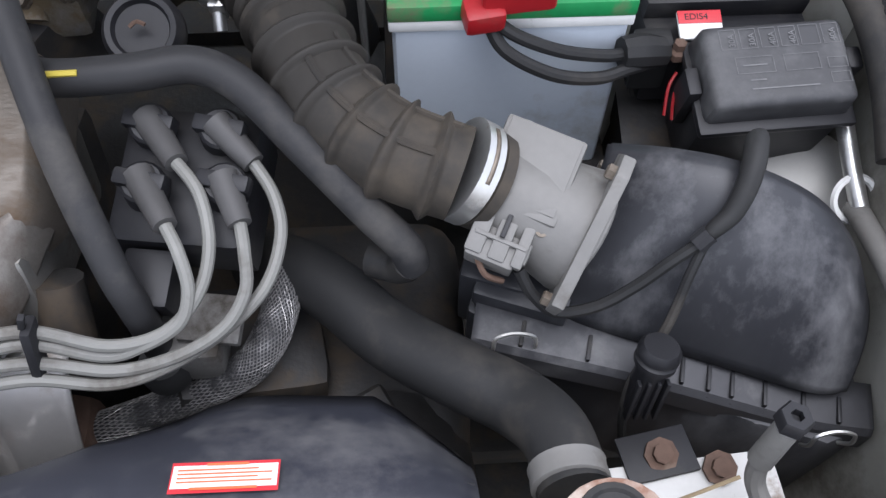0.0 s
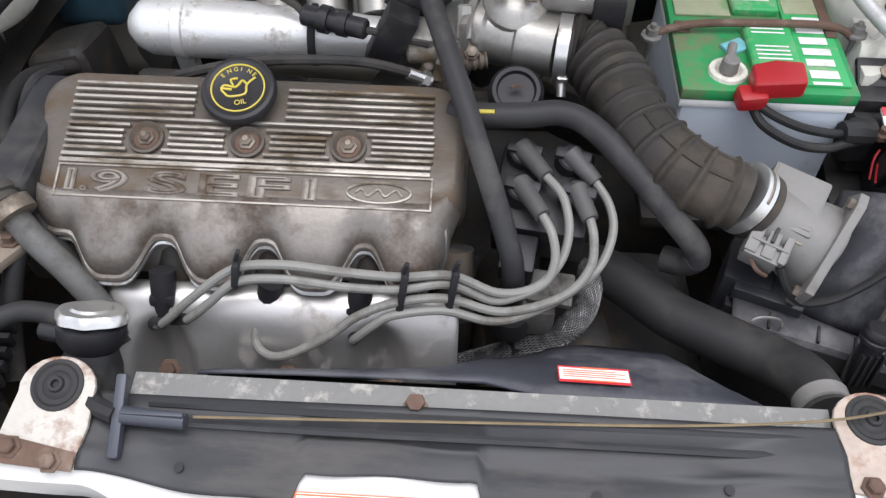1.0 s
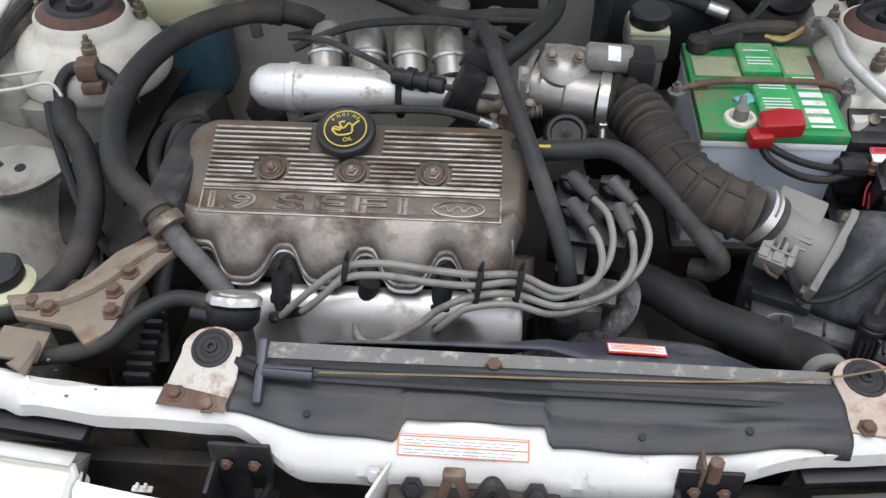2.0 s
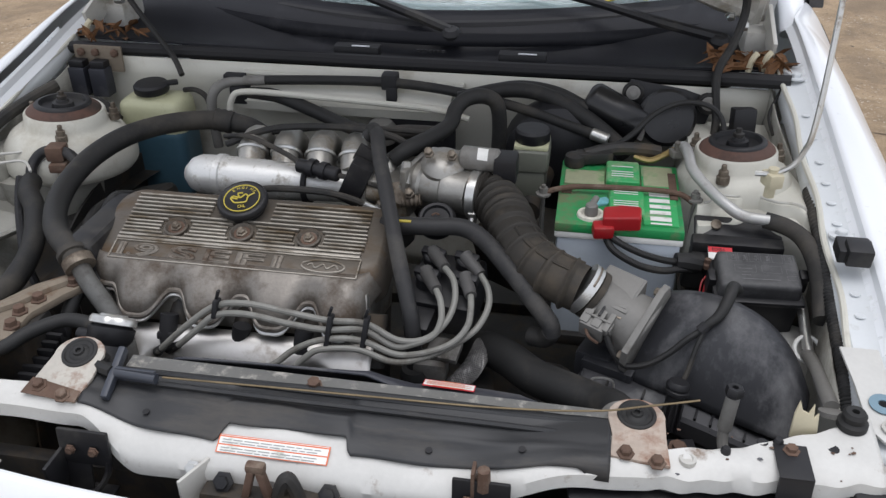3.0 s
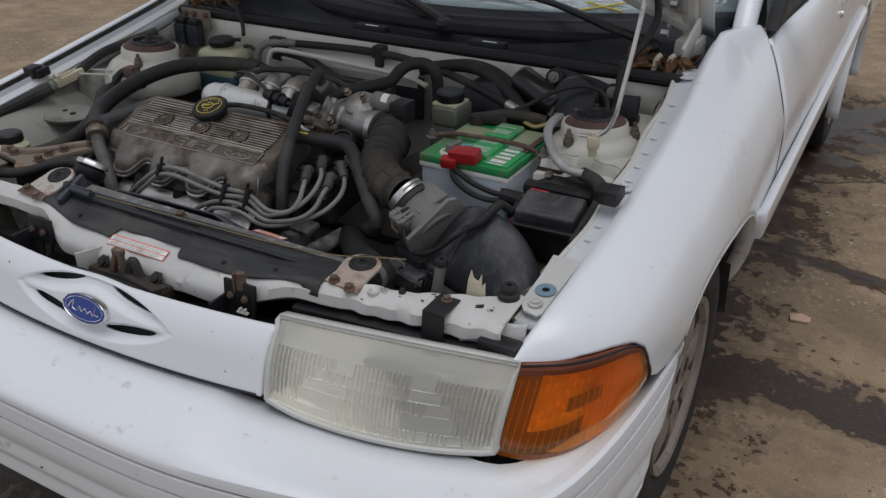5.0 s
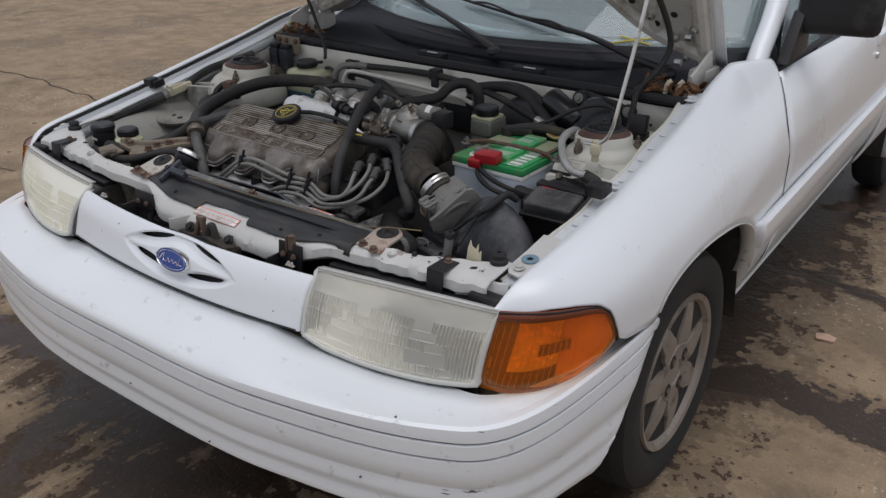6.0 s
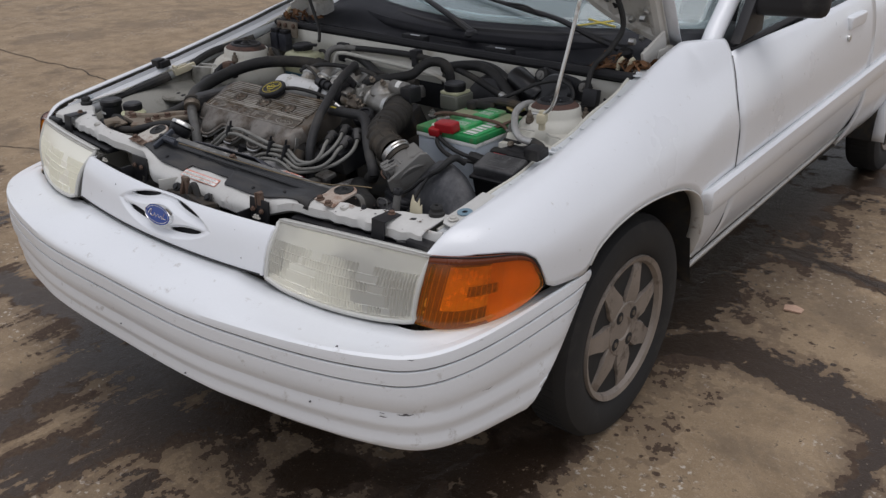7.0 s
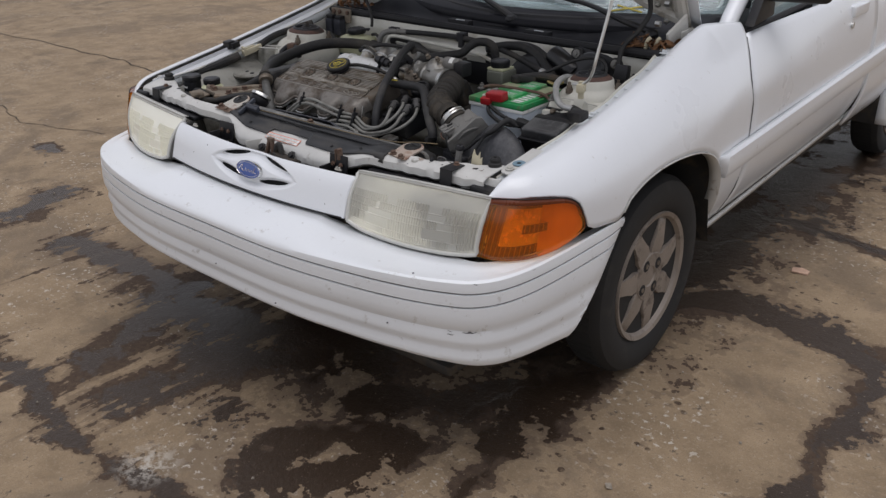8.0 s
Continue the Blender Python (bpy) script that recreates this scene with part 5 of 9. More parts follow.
# bulkhead, its ridge and the cowl
fw = Shape()
fw.grid(lambda u, v: (-0.71 + 1.38 * u, 1.075 - 0.01 * math.cos(u * 9) * (v < 0.9), 0.42 + 0.425 * v), 20, 12)
BULK = part("bulkhead", fw, M_BULK, CAR, "dusty white bulkhead panel", solid=0.004)
rg = Shape().grid(lambda u, v: (-0.33 + 0.41 * u, [1.07, 1.045, 1.025, 1.015, 1.02, 1.07][round(v * 5)], [0.815, 0.812, 0.803, 0.79, 0.772, 0.765][round(v * 5)] + 0.012 * max(0, 0.25 - u)), 10, 5)
part("bulkhead_ridge", rg, M_BULK, BULK, "raised white ledge on the bulkhead", 25)
bead = Shape()
for x0, x1, z in ((-0.33, 0.10, 0.829), (0.30, 0.55, 0.815)):
    bead.tube([(x0, 1.068, z), ((x0 + x1) / 2, 1.068, z - 0.006), (x1, 1.068, z - 0.004)], 0.006, 8)
part("pressed_bead", bead, M_BULK, BULK)
for x, z, rr in ((-0.64, 0.795, 0.004), (-0.56, 0.79, 0.004), (-0.5, 0.78, 0.004), (-0.03, 0.76, 0.012), (0.585, 0.80, 0.004)):
    part("panel_hole", Shape().lathe([(rr, 0.0), (rr, 0.002)], (x, 1.063, z), (0, -1, 0), 14), M_CLOTHBLACK, BULK)
# pressed recess with a black box and a bare bracket
part("bracket_plate", Shape().box((0.015, 1.03, 0.745), (0.15, 0.012, 0.1), bevel=0.008), M_CLOTHBLACK, BULK)
part("relay_cap", Shape().lathe([(0.027, 0), (0.027, 0.03), (0.02, 0.038), (0.0, 0.04)], (-0.045, 1.0, 0.735), (0, 0, 1), 18), M_MAF, BULK, "grey round relay")
part("valve_cap", Shape().lathe([(0.019, 0), (0.019, 0.02), (0.014, 0.03), (0.0, 0.032)], (0.022, 0.985, 0.735), (0, 0, 1), 16), M_MAF, BULK)

foam = Shape().tube([(-0.715, 1.06, 0.862), (-0.6, 1.085, 0.856), (-0.3, 1.1, 0.853), (0.0, 1.1, 0.852), (0.35, 1.095, 0.855), (0.55, 1.08, 0.861), (0.668, 1.055, 0.869)], 0.0125, 10)
COWL = part("cowl_panel", Shape().grid(lambda u, v: ((u - 0.5) * 1.38 - 0.02, 1.10 + (0.17 + 0.24 * (2 * u - 1) ** 2) * v, 0.862 + 0.012 * abs(2 * u - 1) - 0.022 * math.sin(math.pi * min(1, v * 1.5)) + 0.045 * v * v), 30, 10), M_COWL, CAR, "faded black plastic cowl under the windscreen", solid=0.004)
part("bonnet_seal", foam, M_CLOTHBLACK, COWL, "black rubber bonnet seal")
step = Shape().grid(lambda u, v: ((u - 0.5) * 1.25, 1.165 + 0.02 * v + 0.19 * (2 * u - 1) ** 2, 0.868 + [0.0, 0.016, 0.022, 0.02][round(v * 3)]), 24, 3)
part("cowl_step", step, M_COWL, COWL, solid=0.003)
for x0 in (-0.12, 0.2):
    part("cowl_slot", Shape().box((x0, 1.135, 0.862), (0.09, 0.03, 0.02), bevel=0.004), M_CLOTHBLACK, COWL)
    # small white bar painted as a highlight on the slot's edge
    part("slot_glint", Shape().box((x0 + 0.01, 1.123, 0.8735), (0.035, 0.004, 0.002), bevel=0.0005), M_PAINT, COWL)
vents = Shape()
for i in range(7):
    for j in range(3):
        vents.box((0.0 + 0.008 * i, 1.13 + 0.007 * j, 0.868 - 0.002 * j), (0.004, 0.004, 0.004), bevel=0.0)
part("vent_holes", vents, M_CLOTHBLACK, COWL)


def wiper(px, py, pz, pts):
    w = part("wiper", Shape().lathe([(0.02, 0), (0.02, 0.012), (0.012, 0.02), (0.0, 0.021)], (px, py, pz), (0, -0.35, 1), 14), M_BLACK, CAR, "black windscreen wiper")
    part("wiper_arm", Shape().tube(pts, [0.011, 0.010, 0.008, 0.006], 8), M_BLACK, w)
    a, b = Vector(pts[2]), Vector(pts[-1])
    d = (b - a).normalized()
    blade = Shape().tube([a + d * 0.05 + Vector((0, 0.004, -0.006)), b + d * 0.24 + Vector((0, 0.006, 0))], 0.0045, 6, 8)
    part("wiper_blade", blade, M_CLOTHBLACK, w)
    bow = Shape().tube([a + d * 0.06, a + d * 0.12 + Vector((0, -0.006, 0.012)), b, b + d * 0.12 + Vector((0, -0.004, 0.012)), b + d * 0.2], 0.0035, 6)
    part("blade_bow", bow, M_BLACK, w)


wiper(0.055, 1.19, 0.878, [(0.055, 1.19, 0.89), (-0.06, 1.24, 0.915), (-0.25, 1.33, 0.945), (-0.44, 1.43, 0.965)])
wiper(0.56, 1.20, 0.885, [(0.56, 1.20, 0.897), (0.45, 1.225, 0.915), (0.28, 1.29, 0.94), (0.05, 1.33, 0.96)])
for sd in (1, -1):
    h = Shape().box((across(sd, 0.63), 1.25, 0.885), (0.05, 0.09, 0.05), bevel=0.01).box((across(sd, 0.645), 1.19, 0.91), (0.008, 0.12, 0.05), (20, 0, 0), bevel=0.002)
    hg = part("bonnet_hinge", h, M_BAY, CAR, "white bonnet hinge")
    for k in range(2):
        part("hinge_bolt", Shape().cyl((across(sd, 0.60), 1.17 + 0.05 * k, 0.93 + 0.05 * k), (across(sd, 0.585), 1.17 + 0.05 * k, 0.93 + 0.05 * k), 0.009, None, 6), M_STEEL, hg)

# ---- bonnet, propped open ----
HINGE, OPEN = Vector((0, 1.27, 0.905)), radians(55)


def bonnet_point(x, s, lift=0.0):
    """A place on the open bonnet: s along it from the hinge, lift above its inner face."""
    d = Vector((0, -math.cos(OPEN), math.sin(OPEN)))
    n = Vector((0, -math.sin(OPEN), -math.cos(OPEN)))
    crown = 0.035 * (1 - (x / 0.7) ** 2) + 0.03 * math.sin(math.pi * min(1, max(0, s))) 
    return Vector((x, 0, 0)) + HINGE + d * s - n * (crown + lift)


def bonnet_rear(x):
    a = abs(x + 0.018) / 0.683
    return lerp(a, [(0, 0.27), (0.3, 0.235), (0.53, 0.16), (0.61, 0.085), (0.71, 0.045), (0.81, 0.0), (1.0, -0.035)])


def bonnet_grid(lift, inset=0.0):
    def at(u, v):
        x = -0.018 + (2 * u - 1) * (0.683 - inset)
        r = bonnet_rear(x) + inset
        return bonnet_point(x, r + (1.06 - inset - r) * v, lift)
    return Shape().grid(at, 30, 24)


BONNET = part("bonnet", bonnet_grid(0.03), M_PAINT, CAR, "white bonnet propped open, seen from below", 40, solid=0.003)
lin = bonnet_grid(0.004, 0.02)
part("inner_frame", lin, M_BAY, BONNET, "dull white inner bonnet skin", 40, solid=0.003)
rib = Shape()
for x0 in (-0.5, -0.25, 0.0, 0.25, 0.5):
    r0 = bonnet_rear(x0) + 0.06
    rib.tube([bonnet_point(x0, r0 + (1.0 - r0) * t, 0.0) for t in (0, 0.3, 0.6, 1)], 0.018, 8)
rib.tube([bonnet_point(x, bonnet_rear(x) + 0.05, 0.0) for x in (-0.66, -0.5, -0.3, -0.1, 0.1, 0.3, 0.48, 0.62)], 0.02, 8)
for sgn in (-1, 1):
    rib.tube([bonnet_point(-0.018 + sgn * 0.64, s, 0.0) for s in (0.0, 0.3, 0.6, 1.0)], 0.018, 8)
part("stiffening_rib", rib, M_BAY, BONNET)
for x0, s0 in ((0.56, 0.085), (0.58, 0.03), (0.5, 0.14), (0.61, 0.12)):
    p = bonnet_point(x0, s0, -0.016)
    d = Vector((0, -math.sin(OPEN), -math.cos(OPEN)))
    part("bonnet_bolt", Shape().lathe([(0.011, 0), (0.011, 0.003), (0.0075, 0.004), (0.0075, 0.011), (0.006, 0.012)], p, d, 6), M_STEEL, BONNET, "bolt on the hinge plate")
    part("access_hole", Shape().lathe([(0.009, 0), (0.009, 0.0015)], p + Vector((-0.05, -0.01, 0.03)), d, 12), M_CLOTHBLACK, BONNET)

rod = Shape().tube([(0.575, 0.752, 0.835), (0.60, 0.75, 0.838), (0.622, 0.748, 0.852), (0.634, 0.748, 0.876), (0.642, 0.752, 0.92), (0.652, 0.80, 1.08), (0.672, 0.94, 1.56)], 0.0042, 8)
tagged(single("prop_rod", rod, M_STEEL, "bent bare steel rod that props the bonnet open", "prop rod"))
cl = Shape().box((0.60, 0.752, 0.828), (0.022, 0.03, 0.022), (0, 0, 20), bevel=0.004).cyl((0.60, 0.752, 0.80), (0.60, 0.752, 0.845), 0.008)
single("rod_clip", cl, M_TAN, "cream plastic clip holding the prop rod", "clip")
single("washer_hose", Shape().tube([(0.545, 0.99, 0.76), (0.55, 1.02, 0.80), (0.545, 1.06, 0.875), (0.57, 1.10, 0.92), (0.585, 1.13, 0.98), (0.56, 1.10, 1.08), (0.50, 1.05, 1.2), (0.45, 1.0, 1.33)], 0.0075, 8), M_RUBBER,
       "black rubber washer hose running up to the bonnet", "hose")
single("washer_hose", Shape().tube([(-0.44, 1.03, 0.83), (-0.47, 1.06, 0.86), (-0.54, 1.10, 0.92), (-0.6, 1.12, 1.0), (-0.62, 1.08, 1.12)], 0.0055, 8), M_RUBBER,
       "thin black hose from the tank up to the bonnet", "hose")

# dead leaves caught in the corners of the cowl
random.seed(11)
leaf = Shape()
for k in range(90):
    sgn = 1 if k % 3 else -1
    x = across(sgn, random.uniform(0.53, 0.665))
    y, z = random.uniform(1.075, 1.16), 0.872 + random.uniform(0, 0.02)
    m = pose(x, y, z, random.uniform(-50, 50), random.uniform(-50, 50), random.uniform(0, 360))
    L, W = random.uniform(0.01, 0.028), random.uniform(0.004, 0.009)
    leaf.add([m @ Vector(p) for p in ((-L, 0, 0), (-L * 0.3, W, 0.002), (L * 0.4, W * 0.8, 0.004), (L, 0, 0.001), (L * 0.4, -W * 0.8, 0.004), (-L * 0.3, -W, 0.002))], [(0, 1, 2, 3), (0, 3, 4, 5)])
tagged(single("dead_leaves", leaf, M_LEAF, "dry brown leaf litter in the cowl corners", "leaves", kind="stuff"))
for x, y in ((0.625, 1.1), (0.6, 1.09), (-0.665, 1.1)):
    m = Shape().tube([(x, y, 0.872), (x + 0.004, y, 0.895), (x + 0.012, y + 0.004, 0.905)], 0.0055, 7)
    single("pale_twig", m, M_TAN, "pale dry twig among the leaves", "twig")

# ---- radiator support ----
def beam_top(x):
    a = x - 0.085
    return lerp(abs(a), [(0, 0.688), (0.17, 0.688), (0.27, 0.708), (0.31, 0.73), (0.4, 0.735), (0.8, 0.737)])


BEAM_SIDE = [(0.289, 0.685), (0.288, 0.731), (0.284, 0.735), (0.268, 0.735), (0.245, 0.732), (0.231, 0.729), (0.224, 0.723), (0.222, 0.709), (0.23, 0.702)]
BEAM_MID = [(0.305, 0.68), (0.29, 0.715), (0.262, 0.7165), (0.235, 0.706), (0.217, 0.6965), (0.207, 0.689), (0.2025, 0.682), (0.202, 0.670), (0.207, 0.665)]


def beam_blend(x):
    return ease((x + 0.215) / 0.08) * ease((0.36 - x) / 0.17)


def beam_row(x):
    """The support's section at x: flat-topped at the ends, a leaning apron in the middle."""
    k = beam_blend(x)
    yb = lerp(abs(x), [(0, 0.0), (0.35, 0.004), (0.66, 0.04)]) * (1 - k)
    back = lerp(abs(x), [(0.36, 0.0), (0.44, -0.036), (0.52, -0.028), (0.6, -0.002), (0.65, 0.02)])
    if x < 0:
        back = lerp(-x, [(0.2, 0.0), (0.27, -0.036), (0.42, -0.042), (0.52, -0.03), (0.6, -0.002), (0.65, 0.02)])
    return [(a[0] + (b[0] - a[0]) * k + yb + back * q, a[1] + (b[1] - a[1]) * k) for a, b, q in zip(BEAM_SIDE, BEAM_MID, (1, 1, 1, 0.6, 0.15, 0, 0, 0, 0))]


def beam_z(x, y):
    return lerp(y, sorted(beam_row(x)[2:8]))


def beam(u, v):
    x = -0.70 + 1.36 * u
    y, z = beam_row(x)[round(v * 8)]
    low = 0.016 * math.exp(-((x - 0.02) / 0.07) ** 2) if v > 0.8 else 0.0
    dent = 0.4 * ease((abs(x) - 0.4) / 0.05) * (0.0018 * math.sin(x * 71 + 4 * v) * math.sin(x * 27 + 1.3) + 0.0014 * math.sin(x * 163 + 7 * v))
    return (x, y + (1.6 * dent if v > 0.7 else 0.0) + 0.8 * dent, z - low + dent + 0.0012 * math.sin(x * 60) * math.sin(v * 9))


BEAM = part("radiator_support", Shape().grid(beam, 260, 8), M_BAYRUST, CAR, "white painted radiator support panel, chipped and grimy", 35, solid=0.003)
plate = plane_on((-0.047, 0.2172, 0.6975), (0.082, 0.2172, 0.6975), (-0.047, 0.235, 0.7068))
lm = plate @ Matrix.Translation((0.0, 0.0, 0.0042)) @ Matrix.Diagonal((1.03, 0.62, 1, 1))
LABEL = part("warning_label", bars([(0, 0, 0.125, 0.034)], lm), M_ORANGEINK, BEAM, "orange and white warning label, print too small to read")
part("label_ground", bars([(0.0015, 0.0015, 0.122, 0.0125), (0.0015, 0.0165, 0.122, 0.0125), (0.0015, 0.0315, 0.122, 0.001)], lm, 0.001), M_WHITEINK, LABEL)
random.seed(2)
rows = []
for yy in (0.0035, 0.0085, 0.0185, 0.0235):
    x = 0.005
    while x < 0.112:
        w = random.uniform(0.006, 0.018)
        rows.append((x, yy, min(w, 0.119 - x), 0.0018))
        x += w + 0.002
part("label_print", bars(rows, lm, 0.0014), M_GREYINK, LABEL)
for x in (0.54, 0.612, -0.6, -0.55):
    part("support_hole", Shape().lathe([(0.006, 0), (0.006, 0.0015)], (x, 0.27 + 0.04 * abs(x), beam_z(x, 0.27 + 0.04 * abs(x)) + 0.0022), (0, 0, 1), 12), M_CLOTHBLACK, BEAM)
for x in (0.461, -0.47):
    part("support_boss", Shape().lathe([(0.0095, -0.002), (0.009, 0.003), (0.006, 0.0035), (0.0045, 0.001), (0, 0.001)], (x, 0.256, beam_top(x)), (0, 0, 1), 16), M_BAY, BEAM)
for x, y in ((0.638, 0.333), (-0.672, 0.34)):
    part("bump_stop", Shape().lathe([(0.013, 0), (0.016, 0.003), (0.016, 0.010), (0.012, 0.013), (0.013, 0.020), (0.010, 0.024), (0.004, 0.024), (0.003, 0.018), (0, 0.018)], (x, y, 0.735), (0, 0, 1), 20), M_RUBBER, BEAM, "black rubber bonnet stop")
for x, y in ((0.5, 0.271), (0.556, 0.293)):
    part("push_clip", Shape().lathe([(0.006, 0), (0.005, 0.007), (0.0035, 0.009)], (x, y, 0.735), (0, 0, 1), 10), M_BLACK, BEAM)
# corner plates where the support meets the wing rails
for sd in (1, -1):
    poly = [(across(sd, a), b - 0.39) for a, b in ((0.650, 0.465), (0.655, 0.40), (0.656, 0.35), (0.660, 0.328), (0.668, 0.316), (0.690, 0.311), (0.695, 0.32), (0.695, 0.465))]
    s = Shape().prism(poly if sd > 0 else poly[::-1], 0.004, pose(0, 0.39, 0.7385, 5, 0, 0), 0.0015)
    pl = part("corner_plate", s, M_BAYRUST, BEAM, "white corner plate")
    p = Vector((across(sd, 0.6785), 0.37, 0.7425))
    part("blue_washer", Shape().lathe([(0.0155, 0), (0.0155, 0.0012), (0.006, 0.0016), (0.0055, 0.0)], p, (0, -0.1, 1), 20), M_BLUEWASH, pl, "blue-grey plastic washer")
    part("plate_hole", Shape().lathe([(0.0058, 0.0006), (0.0, 0.0006)], p, (0, -0.1, 1), 6), M_CLOTHBLACK, pl)
    part("plate_bolt", Shape().lathe([(0.0105, 0), (0.0105, 0.002), (0.007, 0.003), (0.0065, 0.006), (0.003, 0.007), (0, 0.007)], p + Vector((0, -0.036, -0.003)), (0, -0.1, 1), 12), M_BAY, pl)
# headlamp straps: black brackets from the support to the lamps, with rusty bolts
for x in (0.567, -0.60):
    s = Shape().box((x, 0.266, 0.7385), (0.034, 0.05, 0.003), bevel=0.001).box((x, 0.24, 0.707), (0.034, 0.004, 0.066), (-6, 0, 0), bevel=0.001)
    st = part("lamp_strap", s, M_BLACK, BEAM, "black steel lamp strap")
    part("strap_bolt", Shape().lathe([(0.009, 0), (0.009, 0.002), (0.006, 0.003), (0.006, 0.007)], (x, 0.281, 0.739), (0, 0, 1), 6), M_RUST, st, "rusty bolt")
for x in (0.252, -0.20):
    s = Shape().box((x, 0.2045, 0.694), (0.062, 0.005, 0.046), (-6, 0, 0), bevel=0.003).tube([(x + 0.026, 0.203, 0.676), (x + 0.024, 0.198, 0.66), (x + 0.014, 0.188, 0.645), (x, 0.184, 0.64)], 0.004, 6).box((x - 0.01, 0.2, 0.66), (0.03, 0.004, 0.05), (-12, 0, 0), bevel=0.002).box((x - 0.028, 0.186, 0.662), (0.005, 0.04, 0.06), bevel=0.002).box((x, 0.182, 0.634), (0.06, 0.05, 0.005), bevel=0.002)
    st = part("grille_bracket", s, M_BLACK, BEAM, "black bracket with two rusty bolts")
    for dx in (-0.014, 0.014):
        part("bracket_bolt", Shape().lathe([(0.0065, 0), (0.0065, 0.0015), (0.0045, 0.002), (0.0045, 0.005)], (x + dx, 0.199, 0.694), (0, -1, 0.1), 6), M_RUST, st, "rusty bolt")
part("support_peg", Shape().cyl((0.254, 0.208, 0.705), (0.254, 0.208, 0.732), 0.008, 0.007, 8).box((0.243, 0.212, 0.712), (0.004, 0.02, 0.035), bevel=0.001), M_RUST, BEAM)
# bonnet catch
latch = part("bonnet_catch", Shape().box((0.03, 0.188, 0.652), (0.17, 0.03, 0.045), (-8, 0, 0), bevel=0.006).box((0.075, 0.178, 0.672), (0.075, 0.034, 0.022), (-12, 4, -6), bevel=0.004), M_DARK, CAR, "greasy bonnet catch with a rusty hook")
part("catch_bracket", Shape().box((-0.062, 0.190, 0.672), (0.004, 0.045, 0.05), (0, 0, -24), bevel=0.001).box((-0.04, 0.176, 0.652), (0.05, 0.03, 0.003), bevel=0.001), M_BAY, latch, "white bent bracket")
hook = Shape()
for x in (0.0, 0.022):
    hook.box((x, 0.186, 0.684), (0.009, 0.011, 0.056), (-8, 14 if x == 0.0 else -16, 0), bevel=0.003)
hook.box((0.011, 0.19, 0.712), (0.022, 0.012, 0.012), bevel=0.004)
part("catch_hook", hook, M_RUST, latch, "rust-brown catch hook")
part("catch_spring", Shape().tube([(0.032, 0.182, 0.665), (0.042, 0.184, 0.70), (0.05, 0.186, 0.704), (0.062, 0.184, 0.67)], 0.008, 8), M_DARK, latch)
for x, z in ((-0.03, 0.682), (0.09, 0.684)):
    part("catch_bolt", Shape().lathe([(0.012, 0), (0.012, 0.003), (0.0075, 0.004), (0.0075, 0.009)], (x, 0.192, z), (0, -0.8, 0.6), 6), M_BLACK, latch)
part("latch_screw", Shape().lathe([(0.010, 0), (0.010, 0.002), (0.006, 0.003), (0.006, 0.006)], (-0.068, 0.199, 0.688), (0, -0.8, 0.6), 6), M_STEEL, latch)
# chips and grime on the support
random.seed(9)
for k in range(26):
    x = random.choice((random.uniform(0.40, 0.64), random.uniform(-0.68, -0.24), random.uniform(0.42, 0.64)))
    y = random.uniform(0.235, 0.29) + 0.05 * max(0, abs(x) - 0.35)
    r = random.uniform(0.001, 0.0032)
    poly = [(r * random.uniform(0.5, 1.3) * math.cos(a), 0.7 * r * random.uniform(0.5, 1.3) * math.sin(a)) for a in [2 * math.pi * i / 8 for i in range(8)]]
    part("rust_chip", Shape().prism(poly, 0.0005, Matrix.Translation((x, y, beam_z(x, y) + 0.0042))), M_RUST if k % 3 else M_SCRATCH, BEAM)
for sd in (1, -1):
    part("support_foot", Shape().grid(lambda u, v: (across(sd, 0.60 + 0.085 * u), 0.266 + 0.028 * u - 0.012 * v + 0.003 * math.sin(9 * u), 0.728 - 0.036 * v - 0.006 * math.sin(5 * u) * v + 0.002 * math.sin(13 * u + 5 * v)), 14, 6), M_BAYRUST, BEAM, "crumpled end of the support", 50, solid=0.002)
# dark panels that stand in for the shaded void behind the grille and lamps
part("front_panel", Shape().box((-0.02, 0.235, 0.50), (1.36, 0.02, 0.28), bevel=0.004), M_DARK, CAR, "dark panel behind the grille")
part("lamp_tray", Shape().box((-0.02, 0.2, 0.52), (1.3, 0.1, 0.012), bevel=0.003), M_DARK, CAR)
for sd in (1, -1):
    s = Shape().box((across(sd, 0.52), 0.248, 0.692), (0.36, 0.035, 0.012), (0, 0, sd * 6), bevel=0.004).box((across(sd, 0.66), 0.262, 0.70), (0.06, 0.03, 0.03), bevel=0.006)
    part("lamp_back_frame", s, M_BLACK, CAR, "black lamp carrier")
for x in (0.295, -0.285):
    part("white_clip", Shape().box((x, 0.162, 0.700), (0.02, 0.006, 0.003), bevel=0.001).box((x - 0.004, 0.162, 0.703), (0.003, 0.006, 0.008), bevel=0.001).box((x + 0.004, 0.162, 0.703), (0.003, 0.006, 0.008), bevel=0.001), M_BAY, GRILLE)
# underside of the bay
part("bay_floor", Shape().box((-0.02, 0.66, 0.20), (1.2, 0.85, 0.03), bevel=0.01), M_DARK, CAR, "dark oily undertray")

